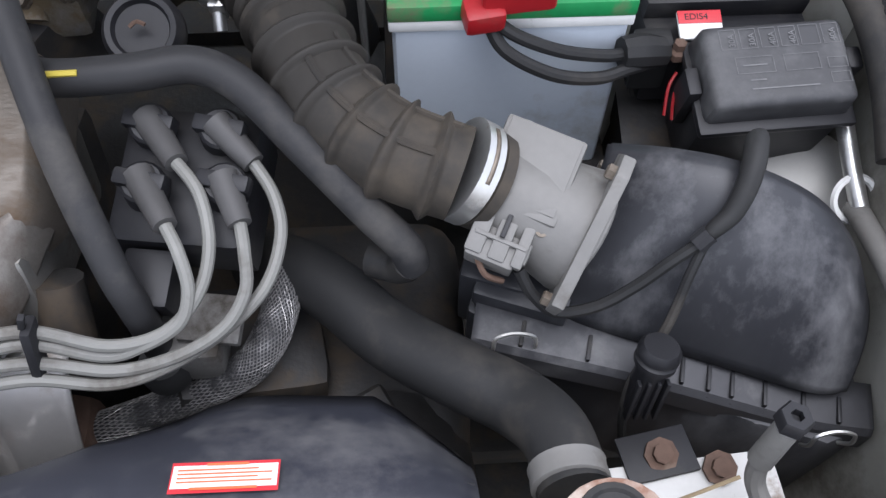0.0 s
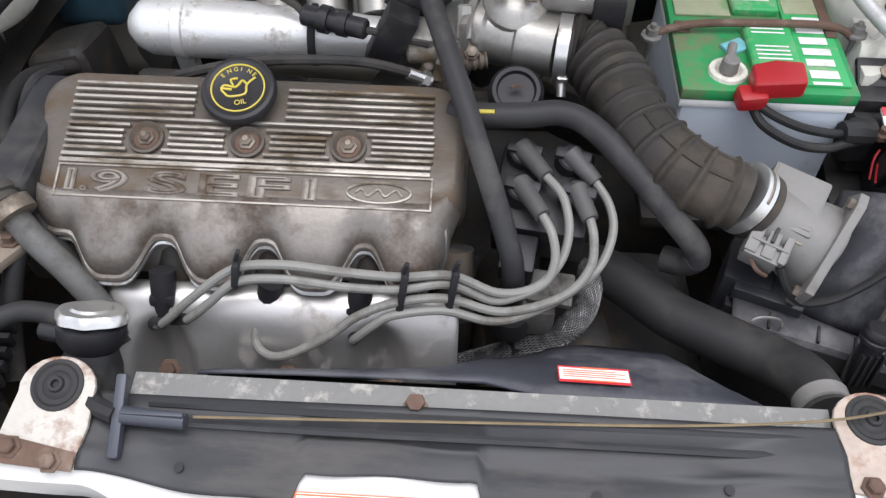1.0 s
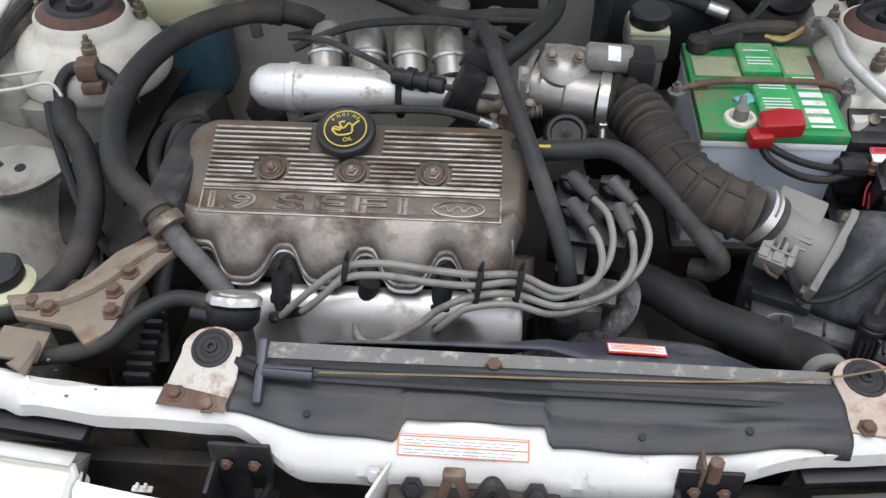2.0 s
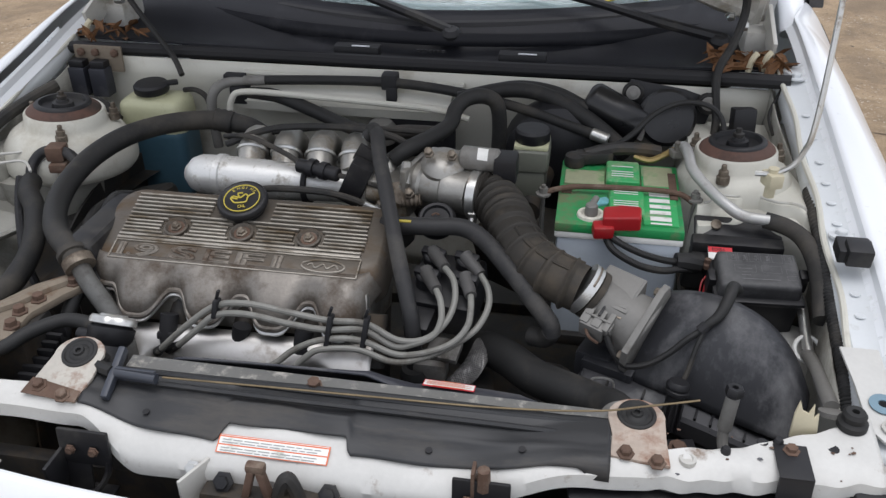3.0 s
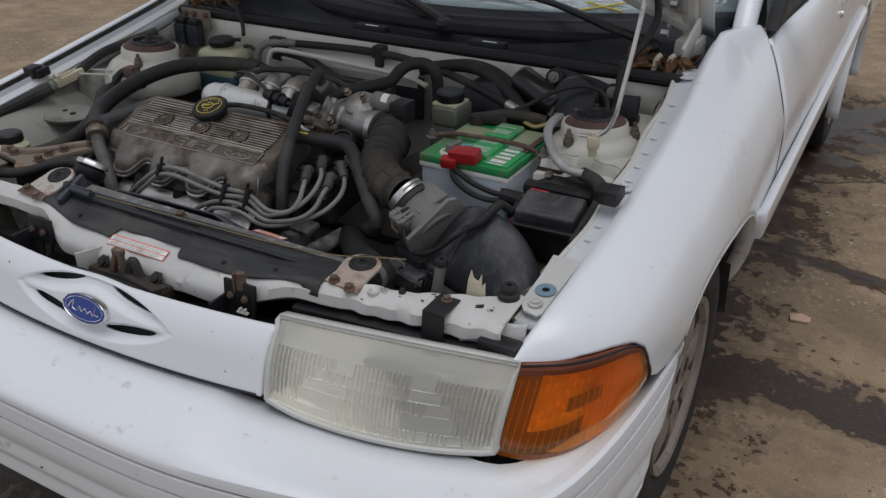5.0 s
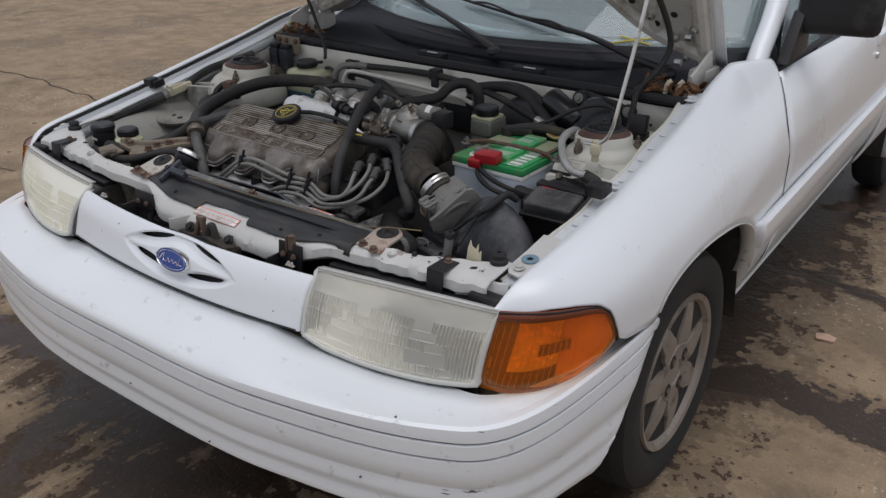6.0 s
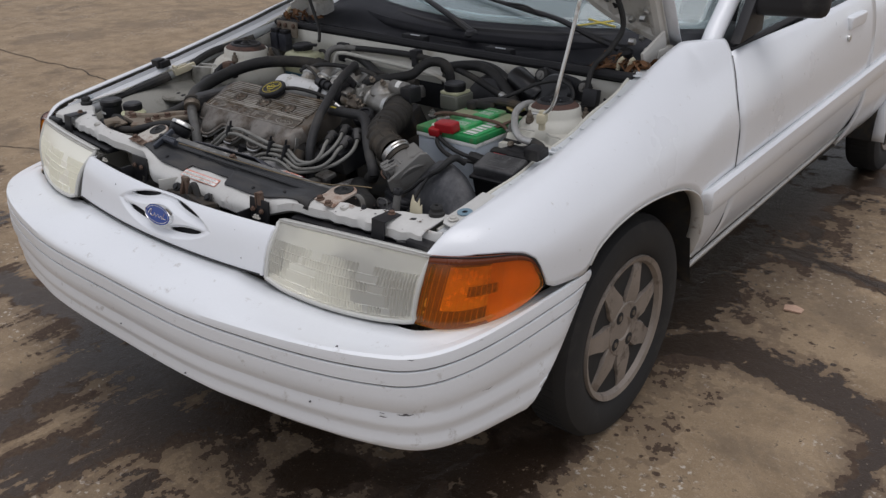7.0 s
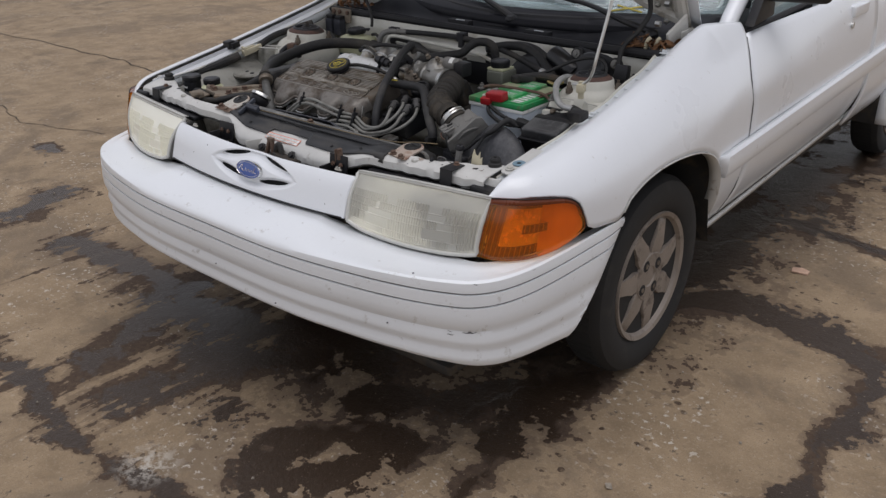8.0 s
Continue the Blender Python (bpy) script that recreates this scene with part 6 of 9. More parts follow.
# ---- engine ----
ENGINE = thing("engine", (-0.12, 0.55, 0.22), "four-cylinder engine with a tarnished ribbed aluminium valve cover", "engine")
blk = Shape().box((-0.13, 0.56, 0.55), (0.36, 0.17, 0.30), (-14, 0, 0), bevel=0.015).box((-0.12, 0.54, 0.32), (0.44, 0.28, 0.2), bevel=0.03)
part("engine_block", blk, M_DARK, ENGINE, "oily dark engine block")
part("cylinder_head", Shape().box((-0.13, 0.545, 0.695), (0.385, 0.15, 0.07), (-14, 0, 0), bevel=0.008), M_ALU, ENGINE, "dull aluminium cylinder head")
gb = Shape().box((0.22, 0.52, 0.46), (0.26, 0.24, 0.2), bevel=0.05, seg=4).box((0.17, 0.49, 0.565), (0.12, 0.1, 0.09), (0, 12, 10), bevel=0.02).lathe([(0.08, 0), (0.075, 0.05), (0.05, 0.07)], (0.27, 0.42, 0.5), (0.2, -1, 0.5), 20)
part("gearbox", gb, M_DARK, ENGINE, "greasy dark gearbox casing")
TILT_A = radians(19)
VC = Matrix.Translation((0, 0.489, 0.7615)) @ Matrix.Rotation(TILT_A, 4, "X")


def rounded(x0, x1, y0, y1, r, n=5):
    out = []
    for cx, cy, a0 in ((x1 - r, y1 - r, 0), (x0 + r, y1 - r, 90), (x0 + r, y0 + r, 180), (x1 - r, y0 + r, 270)):
        out += [(cx + r * math.cos(radians(a0 + 90 * k / n)), cy + r * math.sin(radians(a0 + 90 * k / n))) for k in range(n + 1)]
    return out


rings = [rounded(x0, x1, y0, y1, 0.03) for x0, x1, y0, y1 in ((-0.330, 0.064, 0.006, 0.133), (-0.339, 0.068, 0.003, 0.136), (-0.347, 0.072, 0.0, 0.138), (-0.354, 0.075, -0.001, 0.139), (-0.359, 0.077, -0.001, 0.14))]
body = Shape()
per = len(rings[0])
vs = [VC @ Vector((x, y, z)) for ring_, z in zip(rings, (-0.001, -0.0035, -0.010, -0.024, -0.053)) for x, y in ring_]
body.add(vs, [list(range(per))] + [(i * per + k, i * per + per + k, i * per + per + (k + 1) % per, i * per + (k + 1) % per) for i in range(4) for k in range(per)])
LOBES = (-0.258, -0.16, -0.064, 0.030)


def lobe(x):
    """How far the skirt bulges over each plug well: 1 at a lobe, 0 in a notch between."""
    return max(math.exp(-(((x - c) / 0.030) ** 4)) for c in LOBES)


def skirt(u, v):
    x = -0.349 + 0.42 * u
    k = lobe(x)
    end = min(1.0, min(u, 1 - u) / 0.09)
    back = 0.055 * (1 - math.sqrt(max(0.0, 1 - (1 - end) ** 2)))
    out = (0.010 + 0.034 * k) * math.sin(math.pi * 0.5 * min(1, v * 1.15)) * (0.35 + 0.65 * end)
    drop = (0.030 + 0.018 * k) * v + 0.004 * v
    roll = math.sin(math.pi * 0.5 * min(1.0, v * 4))
    return (x, 0.4965 + back - 0.0075 * roll - out - 0.003 * v, 0.7632 - 0.003 * (1 - math.cos(math.pi * 0.5 * min(1.0, v * 4))) - drop + 0.006 * (1 - k) * v)


M_RIB = surf("worn_bright_rib", (0.34, 0.315, 0.275), 0.45, metal=0.5, vary=0.35, scale=14, dirt=(0.1, 0.072, 0.042), amount=0.56, dirt_scale=22, bump=0.15, stretch=(0.5, 2, 2))
M_LETTER = surf("cast_letter_metal", (0.19, 0.17, 0.145), 0.45, metal=0.5, vary=0.3, scale=20, dirt=(0.07, 0.045, 0.028), amount=0.5, dirt_scale=24, bump=0.15)
M_SKIRT = surf("oil_darkened_cast_skirt", (0.2, 0.184, 0.164), 0.42, metal=0.55, vary=0.3, scale=9, dirt=(0.065, 0.045, 0.03), amount=0.54, dirt_scale=12, bump=0.25, fine=240)
COVER = part("valve_cover", body, M_COVER, ENGINE, "tarnished cast valve cover, oil-stained", 45)
part("scalloped_skirt", Shape().grid(skirt, 120, 14), M_SKIRT, COVER, "", 60, solid=0.004)
edge = [Vector(skirt(0.06 + 0.88 * i / 60, 1.0)) + Vector((0, -0.005, -0.002)) for i in range(61)]
part("gasket_flange", Shape().tube(edge, 0.0042, 8, 2), M_SKIRT, COVER, "flange edge that follows the scallops")
part("gasket_flange", Shape().tube([p + Vector((0, -0.001, -0.007)) for p in edge], 0.003, 6, 2), M_STEEL, COVER)

# long ribs along the top, broken round the three bolts
BOLTS = (-0.234, -0.136, -0.038)
for u0, w, h, gap in ((0.0365, 0.0036, 0.009, 0), (0.0435, 0.003, 0.008, 0), (0.051, 0.0024, 0.0065, 1), (0.0575, 0.0024, 0.0065, 1), (0.064, 0.0024, 0.0065, 1), (0.0705, 0.0024, 0.0065, 1), (0.077, 0.0024, 0.0065, 1),
                      (0.0845, 0.0024, 0.0065, 0), (0.092, 0.0024, 0.0065, 2), (0.0995, 0.0024, 0.0065, 2), (0.107, 0.0024, 0.0065, 2), (0.1145, 0.0024, 0.0065, 2), (0.122, 0.0024, 0.0065, 2)):
    spans = [(-0.312, 0.042)]
    if gap == 1:
        e = 0.022 if 0.054 < u0 < 0.074 else 0.017
        xs = [-0.312] + [b + s for b in BOLTS for s in (-e, e)] + [0.044]
        spans = list(zip(xs[::2], xs[1::2]))
    if gap == 2:
        spans = [(-0.312, -0.192), (-0.102, 0.042)]
    for a, b in spans:
        part("cover_rib", Shape().box(((a + b) / 2, 0, 0), (b - a, w * 1.3, h), bevel=0.0011).moved(VC @ Matrix.Translation((0, u0, 0.001))), M_RIB, COVER)
part("name_panel", Shape().box((-0.1335, 0.0165, -0.0005), (0.357, 0.034, 0.005), bevel=0.0012).moved(VC), M_COVER, COVER, "raised panel with cast lettering")
fr = Shape()
for x, y, w, h in ((-0.1335, 0.0325, 0.357, 0.0022), (-0.1335, 0.0005, 0.357, 0.0022), (-0.311, 0.0165, 0.0022, 0.034), (0.044, 0.0165, 0.0022, 0.034)):
    fr.box((x, y, 0.0025), (w, h, 0.003), bevel=0.0007)
part("panel_frame", fr.moved(VC), M_RIB, COVER)
for ch, x0, sx in (("1", -0.311, 1.8), (".", -0.288, 1.3), ("9", -0.280, 2.5), ("S", -0.226, 2.9), ("E", -0.178, 2.75), ("F", -0.132, 3.1), ("I", -0.080, 2.6)):
    lettering(ch, VC @ Matrix.Translation((x0, 0.0065, 0.003)) @ Matrix.Diagonal((sx, 1.05, 1, 1)), 0.029, 0.0, M_LETTER, COVER, "cast_letter", outline=0.0013)
ov = Shape().tube([VC @ Vector((-0.005 + 0.03 * math.cos(a), 0.0165 + 0.0105 * math.sin(a), 0.003)) for a in [2 * math.pi * i / 28 for i in range(29)]], 0.0014, 6, 2)
ov.tube([VC @ Vector((-0.027 + 0.0055 * i, 0.0165 + 0.004 * math.sin(i * 2.1), 0.003)) for i in range(9)], 0.0012, 6, 3)
part("cast_oval", ov, M_RIB, COVER, "cast oval emblem")
for bx in BOLTS:
    m = VC @ Matrix.Translation((bx, 0.064, 0.0))
    part("bolt_recess", Shape().lathe([(0.0172, 0.0), (0.0172, 0.004), (0.015, 0.0055), (0.013, 0.003), (0.011, 0.001), (0, 0.001)], m.translation, m.to_3x3() @ Vector((0, 0, 1)), 24), M_COVER, COVER)
    part("oil_stain", Shape().lathe([(0.0128, 0.0012), (0.0128, 0.0016), (0.0, 0.0018)], m.translation, m.to_3x3() @ Vector((0, 0, 1)), 20), M_RUST, COVER)
    part("cover_bolt", Shape().lathe([(0.0085, 0.002), (0.0085, 0.0035), (0.006, 0.0045), (0.006, 0.008), (0.004, 0.0095), (0.003, 0.011)], m.translation, m.to_3x3() @ Vector((0, 0, 1)), 6), M_GREASYBOLT, COVER, "oily hexagon bolt")
m = VC @ Matrix.Translation((-0.147, 0.112, 0.0)) @ Matrix.Rotation(radians(14), 4, "Z")
up = m.to_3x3() @ Vector((0, 0, 1))
CAP = part("oil_filler_cap", Shape().lathe([(0.030, 0), (0.030, 0.006), (0.035, 0.009), (0.0365, 0.013), (0.0365, 0.0175), (0.0345, 0.0205), (0.031, 0.0215), (0.0295, 0.0205), (0.0, 0.0205)], m.translation, up, 36), M_BLACK, COVER, "black oil filler cap with a yellow oil-can sign", 40)
cm = m @ Matrix.Translation((0, 0, 0.021))
sign = Shape().tube([cm @ Vector((0.0255 * math.cos(a), 0.0255 * math.sin(a), 0)) for a in [2 * math.pi * i / 32 for i in range(33)]], 0.0009, 5, 2)
sign.tube([cm @ Vector(p) for p in ((-0.013, -0.004, 0), (-0.009, -0.008, 0), (0.006, -0.008, 0), (0.009, 0.002, 0), (0.018, 0.008, 0))], 0.0012, 5, 3)
sign.tube([cm @ Vector(p) for p in ((-0.016, 0.002, 0), (-0.012, 0.005, 0), (-0.002, 0.001, 0), (0.005, 0.007, 0), (0.009, 0.002, 0))], 0.0012, 5, 3)
sign.tube([cm @ Vector(p) for p in ((-0.013, -0.004, 0), (-0.016, 0.002, 0), (-0.006, -0.001, 0))], 0.0012, 5, 3)
sign.tube([cm @ Vector(p) for p in ((-0.004, 0.003, 0), (-0.006, 0.010, 0), (0.001, 0.010, 0))], 0.0012, 5, 2)
part("oil_can_sign", sign, M_YELLOWINK, CAP, "yellow printed oil can")
for i, ch in enumerate("ENGINE"):
    a = radians(128 - 19 * i)
    lettering(ch, cm @ Matrix.Translation((0.0185 * math.cos(a), 0.0185 * math.sin(a), 0)) @ Matrix.Rotation(a - radians(90), 4, "Z") @ Matrix.Translation((-0.0018, 0, 0)), 0.0062, 0.0003, M_YELLOWINK, CAP, "cap_word")
lettering("OIL", cm @ Matrix.Translation((-0.0055, -0.0185, 0)), 0.0075, 0.0004, M_YELLOWINK, CAP, "cap_word")

# intake plenum, runners and throttle body
ax = Vector((0.268, -0.008, 0.0))
pl = Shape().lathe([(0.0, -0.004), (0.014, -0.001), (0.026, 0.010), (0.032, 0.024), (0.033, 0.052), (0.0355, 0.054), (0.0355, 0.064), (0.033, 0.066), (0.032, 0.14), (0.027, 0.22), (0.024, 0.28)], (-0.305, 0.742, 0.772), ax, 28)
PLEN = part("intake_plenum", pl, M_PLENUM, ENGINE, "bright speckled cast aluminium intake plenum", 40)
for i, x in enumerate((-0.212, -0.154, -0.096, -0.04)):
    part("intake_runner", Shape().tube([(x + 0.01, 0.755, 0.785), (x + 0.004, 0.79, 0.806), (x, 0.83, 0.802), (x, 0.855, 0.77), (x, 0.84, 0.72)], [0.022, 0.0225, 0.022, 0.022, 0.024], 14), M_ALU, PLEN)
    part("runner_ring", Shape().lathe([(0.0255, -0.003), (0.027, 0), (0.0255, 0.003)], (x + 0.006, 0.779, 0.80), (-0.1, 0.8, 0.55), 20), M_STEEL, PLEN)
part("plenum_strap", Shape().box((-0.25, 0.735, 0.73), (0.022, 0.02, 0.08), (10, 0, 0), bevel=0.006), M_PLENUM, PLEN)
part("plenum_tie", Shape().lathe([(0.0335, -0.004), (0.0345, -0.003), (0.0345, 0.003), (0.0335, 0.004)], (-0.098, 0.7365, 0.772), ax, 24), M_CLOTHBLACK, PLEN)
tb = Shape().box((0.042, 0.735, 0.765), (0.05, 0.085, 0.075), (0, 0, 4), bevel=0.008).cyl((0.005, 0.70, 0.785), (0.06, 0.705, 0.785), 0.015, None, 14, 0.003).cyl((0.03, 0.69, 0.75), (0.03, 0.76, 0.81), 0.013).box((0.02, 0.705, 0.80), (0.03, 0.03, 0.03), (20, 10, 0), bevel=0.006).cyl((0.066, 0.70, 0.80), (0.066, 0.72, 0.83), 0.009, 0.008, 10, 0.002)
TB = part("throttle_body", tb, M_ALU, ENGINE, "dirty aluminium throttle body")
part("throttle_flange", Shape().box((0.074, 0.732, 0.785), (0.01, 0.08, 0.082), (0, 0, -14), bevel=0.006), M_ALU, TB)
part("throttle_bore", Shape().lathe([(0.037, 0), (0.037, 0.01), (0.033, 0.014), (0.032, 0.045), (0.0345, 0.048), (0.0345, 0.058), (0.033, 0.062), (0.033, 0.088)], (0.082, 0.738, 0.785), (0.086, -0.026, 0.002), 26), M_ALU, TB)
part("throttle_housing", Shape().lathe([(0.034, 0), (0.036, 0.006), (0.034, 0.02), (0.024, 0.03), (0.01, 0.034), (0, 0.034)], (0.118, 0.742, 0.806), (0.05, -0.35, 0.93), 24).box((0.118, 0.752, 0.815), (0.06, 0.05, 0.03), (8, 0, -8), bevel=0.008, seg=3), M_ALU, TB, "dull cast upper dome")
part("throttle_lever", Shape().prism([(-0.02, -0.012), (0.012, -0.018), (0.024, 0.0), (0.012, 0.02), (-0.012, 0.014)], 0.003, pose(0.055, 0.692, 0.79, 62, 10, 20), 0.001), M_GREASYBOLT, TB, "stamped throttle lever")
part("return_spring", corrugated([(0.06, 0.694, 0.775), (0.075, 0.692, 0.778), (0.092, 0.694, 0.78)], 0.0075, [(0, 1, 6)], 0.0022, 12, 0.8), M_GREASYBOLT, TB, "coiled return spring")
part("idle_valve", Shape().cyl((0.145, 0.745, 0.832), (0.205, 0.735, 0.834), 0.0185, None, 18, 0.004), M_MAF, TB, "grey idle valve with a white sticker")
part("sticker", Shape().grid(lambda u, v: Vector((0.172 + 0.016 * u, 0.7405 - 0.0027 * u - 0.0192 * math.sin(0.1 + 1.1 * v), 0.833 + 0.0192 * math.cos(0.1 + 1.1 * v))), 3, 6), M_WHITEINK, TB)
part("sensor_block", Shape().box((0.215, 0.735, 0.825), (0.035, 0.045, 0.04), bevel=0.006).box((0.205, 0.715, 0.80), (0.02, 0.02, 0.03), bevel=0.004), M_BLACK, TB)
for p in ((0.045, 0.69, 0.80), (0.075, 0.69, 0.79), (0.03, 0.695, 0.765), (0.1, 0.72, 0.845), (0.135, 0.722, 0.842)):
    part("body_bolt", Shape().lathe([(0.008, 0), (0.008, 0.004), (0.006, 0.005), (0.006, 0.012), (0.004, 0.013)], p, (0, -0.6, 0.8), 6), M_GREASYBOLT, TB)
cable = Shape().tube([(-0.26, 0.80, 0.815), (-0.2, 0.765, 0.832), (-0.12, 0.725, 0.822), (-0.09, 0.705, 0.81), (-0.03, 0.695, 0.81), (0.03, 0.69, 0.80)], 0.0042, 8)
part("throttle_cable", cable, M_RUBBER, TB, "black throttle cable")
part("cable_adjuster", Shape().cyl((-0.105, 0.712, 0.815), (-0.035, 0.696, 0.811), 0.011, None, 14, 0.002).cyl((-0.085, 0.708, 0.814), (-0.075, 0.7055, 0.8135), 0.015, None, 12).cyl((-0.065, 0.7035, 0.813), (-0.055, 0.701, 0.8125), 0.014, None, 12), M_BLACK, TB)
part("cable_bracket", Shape().box((-0.01, 0.70, 0.80), (0.035, 0.03, 0.07), (0, 25, 0), bevel=0.004).box((0.01, 0.72, 0.83), (0.05, 0.006, 0.03), (0, 30, 0), bevel=0.002), M_BLACK, TB, "black throttle bracket")
rail = Shape().tube([(-0.24, 0.655, 0.77), (-0.2, 0.646, 0.79), (-0.15, 0.646, 0.802), (-0.105, 0.648, 0.806), (-0.042, 0.657, 0.80), (0.0, 0.664, 0.786), (0.022, 0.669, 0.773)], 0.0054, 8)
part("breather_pipe", rail, M_RUBBER, ENGINE, "thin black pipe behind the valve cover")
part("pipe_end", Shape().cyl((0.008, 0.666, 0.781), (0.034, 0.671, 0.766), 0.0065, None, 10, 0.002).lathe([(0.0095, 0), (0.0095, 0.007)], (0.024, 0.669, 0.772), (0.85, 0.15, -0.5), 6), M_STEEL, ENGINE)
part("vacuum_line", Shape().tube([(-0.25, 0.78, 0.81), (-0.17, 0.80, 0.835), (-0.06, 0.82, 0.835), (0.02, 0.80, 0.835), (0.06, 0.79, 0.82)], 0.006, 8), M_RUBBER, ENGINE)
part("vacuum_line", Shape().tube([(-0.27, 0.83, 0.80), (-0.1, 0.85, 0.82), (0.02, 0.84, 0.828), (0.09, 0.85, 0.82)], 0.005, 8), M_RUBBER, ENGINE)
part("black_round_cap", Shape().lathe([(0.026, 0), (0.029, 0.006), (0.029, 0.016), (0.025, 0.022), (0.021, 0.0215), (0.019, 0.017), (0.0, 0.017)], (0.123, 0.662, 0.758), (0, -0.5, 0.86), 30), M_BLACK, ENGINE, "black round cap with an orange mark")
part("cap_mark", Shape().tube([(0.117, 0.648, 0.781), (0.122, 0.651, 0.783), (0.128, 0.649, 0.782)], 0.0016, 5), M_RUST, ENGINE)
part("timing_cover", Shape().box((-0.352, 0.56, 0.71), (0.045, 0.16, 0.15), (0, 0, 0), bevel=0.012, seg=3), M_BLACK, ENGINE, "black plastic timing belt cover")
part("belt_guard", Shape().tube([(-0.395, 0.60, 0.60), (-0.39, 0.58, 0.72), (-0.375, 0.62, 0.78), (-0.36, 0.66, 0.77)], 0.006, 8), M_RUBBER, ENGINE)

# exhaust manifold shield and plug wells
def shield(u, v):
    x = -0.27 + 0.345 * u
    y = 0.452 - 0.092 * v + 0.010 * math.sin(math.pi * v)
    z = 0.684 - 0.012 * v - 0.125 * v ** 2.4 + 0.012 * math.sin(math.pi * v) * math.sin(math.pi * u)
    for c in (-0.215, 0.0):
        d = math.hypot((x - c) / 0.03, (v - 0.75) / 0.32)
        if d < 1:
            y += 0.018 * (1 - d * d)
            z -= 0.016 * (1 - d * d)
    return (x, y, z)


SH = part("heat_shield", Shape().grid(shield, 60, 24), M_SHIELD, ENGINE, "bright pressed-steel exhaust heat shield", 50, solid=0.002)
for x in (-0.215, 0.0, -0.1):
    p = Vector((x + 0.012, 0.382, 0.636))
    part("shield_bolt", Shape().lathe([(0.011, 0), (0.011, 0.002), (0.007, 0.003), (0.007, 0.009)], p, (0, -0.6, 0.8), 6), M_RUST, SH)
part("manifold", Shape().box((-0.1, 0.43, 0.56), (0.33, 0.06, 0.08), bevel=0.02), M_RUST, ENGINE, "rusty exhaust manifold")
for i, x in enumerate((-0.208, -0.112, -0.015, 0.07)):
    part("spark_plug_well", Shape().cyl((x, 0.49, 0.71), (x, 0.45, 0.65), 0.017, 0.019, 12), M_DARK, ENGINE)

# ---- ignition coil and leads ----
M_GREASY = surf("oily_grey_casting", (0.16, 0.155, 0.145), 0.55, metal=0.3, vary=0.3, scale=16, dirt=(0.05, 0.042, 0.033), amount=0.5, dirt_scale=18, bump=0.25)
COIL = thing("ignition_coil", (0.155, 0.56, 0.66), "black four-tower ignition coil on the end of the engine", "ignition coil")
part("coil_body", Shape().box((0.155, 0.56, 0.706), (0.095, 0.10, 0.06), (14, 0, -8), bevel=0.008), M_BLACK, COIL)
part("coil_bracket", Shape().box((0.165, 0.475, 0.672), (0.045, 0.035, 0.01), (14, 0, -8), bevel=0.003).box((0.148, 0.468, 0.645), (0.045, 0.04, 0.04), bevel=0.008), M_GREASY, COIL, "oily aluminium coil bracket")
part("coil_plug", Shape().box((0.13, 0.49, 0.70), (0.035, 0.04, 0.03), (14, 0, -8), bevel=0.004), M_BLACK, COIL)
TOWERS = [((0.129, 0.597, 0.740), (0.133, 0.582, 0.757), (0.154, 0.548, 0.756)), ((0.128, 0.548, 0.734), (0.131, 0.538, 0.751), (0.150, 0.503, 0.749)),
          ((0.177, 0.588, 0.740), (0.181, 0.575, 0.758), (0.203, 0.551, 0.748)), ((0.181, 0.545, 0.732), (0.185, 0.535, 0.750), (0.196, 0.506, 0.743))]
for a, b, c in TOWERS:
    a, b, c = Vector(a), Vector(b), Vector(c)
    part("coil_tower", Shape().cyl(a - Vector((0, 0, 0.02)), b, 0.0165, 0.015, 16, 0.002).box(b, (0.036, 0.012, 0.014), (20, 0, -15), bevel=0.003), M_BLACK, COIL)
    part("lead_boot", Shape().tube([b - (c - b) * 0.15, b + (c - b) * 0.3, c], [0.0108, 0.0098, 0.0082], 12, 3), M_PLUGBOOT, COIL, "grey rubber lead boot")


def lead(pts, label="grey rubber ignition lead"):
    t = thing("ignition_lead", pts[-1], label, "ignition lead", "ignition leads")
    part("lead_wire", Shape().tube(pts, 0.0044, 10), M_WIRE, t)
    part("lead_sleeve", Shape().tube([pts[-2], (Vector(pts[-2]) + Vector(pts[-1])) / 2, pts[-1]], [0.0052, 0.0062, 0.007], 10, 3), M_CLOTHBLACK, t, "black sleeve at the plug end")
    return t


lead([TOWERS[0][2], (0.17, 0.525, 0.752), (0.176, 0.495, 0.738), (0.168, 0.468, 0.722), (0.145, 0.448, 0.708), (0.11, 0.44, 0.708), (0.067, 0.443, 0.727), (0.02, 0.434, 0.733), (-0.03, 0.428, 0.744), (-0.085, 0.427, 0.752), (-0.13, 0.427, 0.743), (-0.17, 0.414, 0.715), (-0.205, 0.404, 0.682), (-0.22, 0.415, 0.665)],
     "longest grey ignition lead, looped over the clips to the far plug")
lead([TOWERS[1][2], (0.159, 0.485, 0.744), (0.163, 0.467, 0.728), (0.155, 0.452, 0.712), (0.13, 0.441, 0.703), (0.105, 0.437, 0.70), (0.064, 0.438, 0.72), (0.018, 0.428, 0.722), (-0.03, 0.421, 0.731), (-0.085, 0.42, 0.74), (-0.128, 0.419, 0.734), (-0.155, 0.41, 0.712), (-0.18, 0.405, 0.69), (-0.205, 0.42, 0.668)])
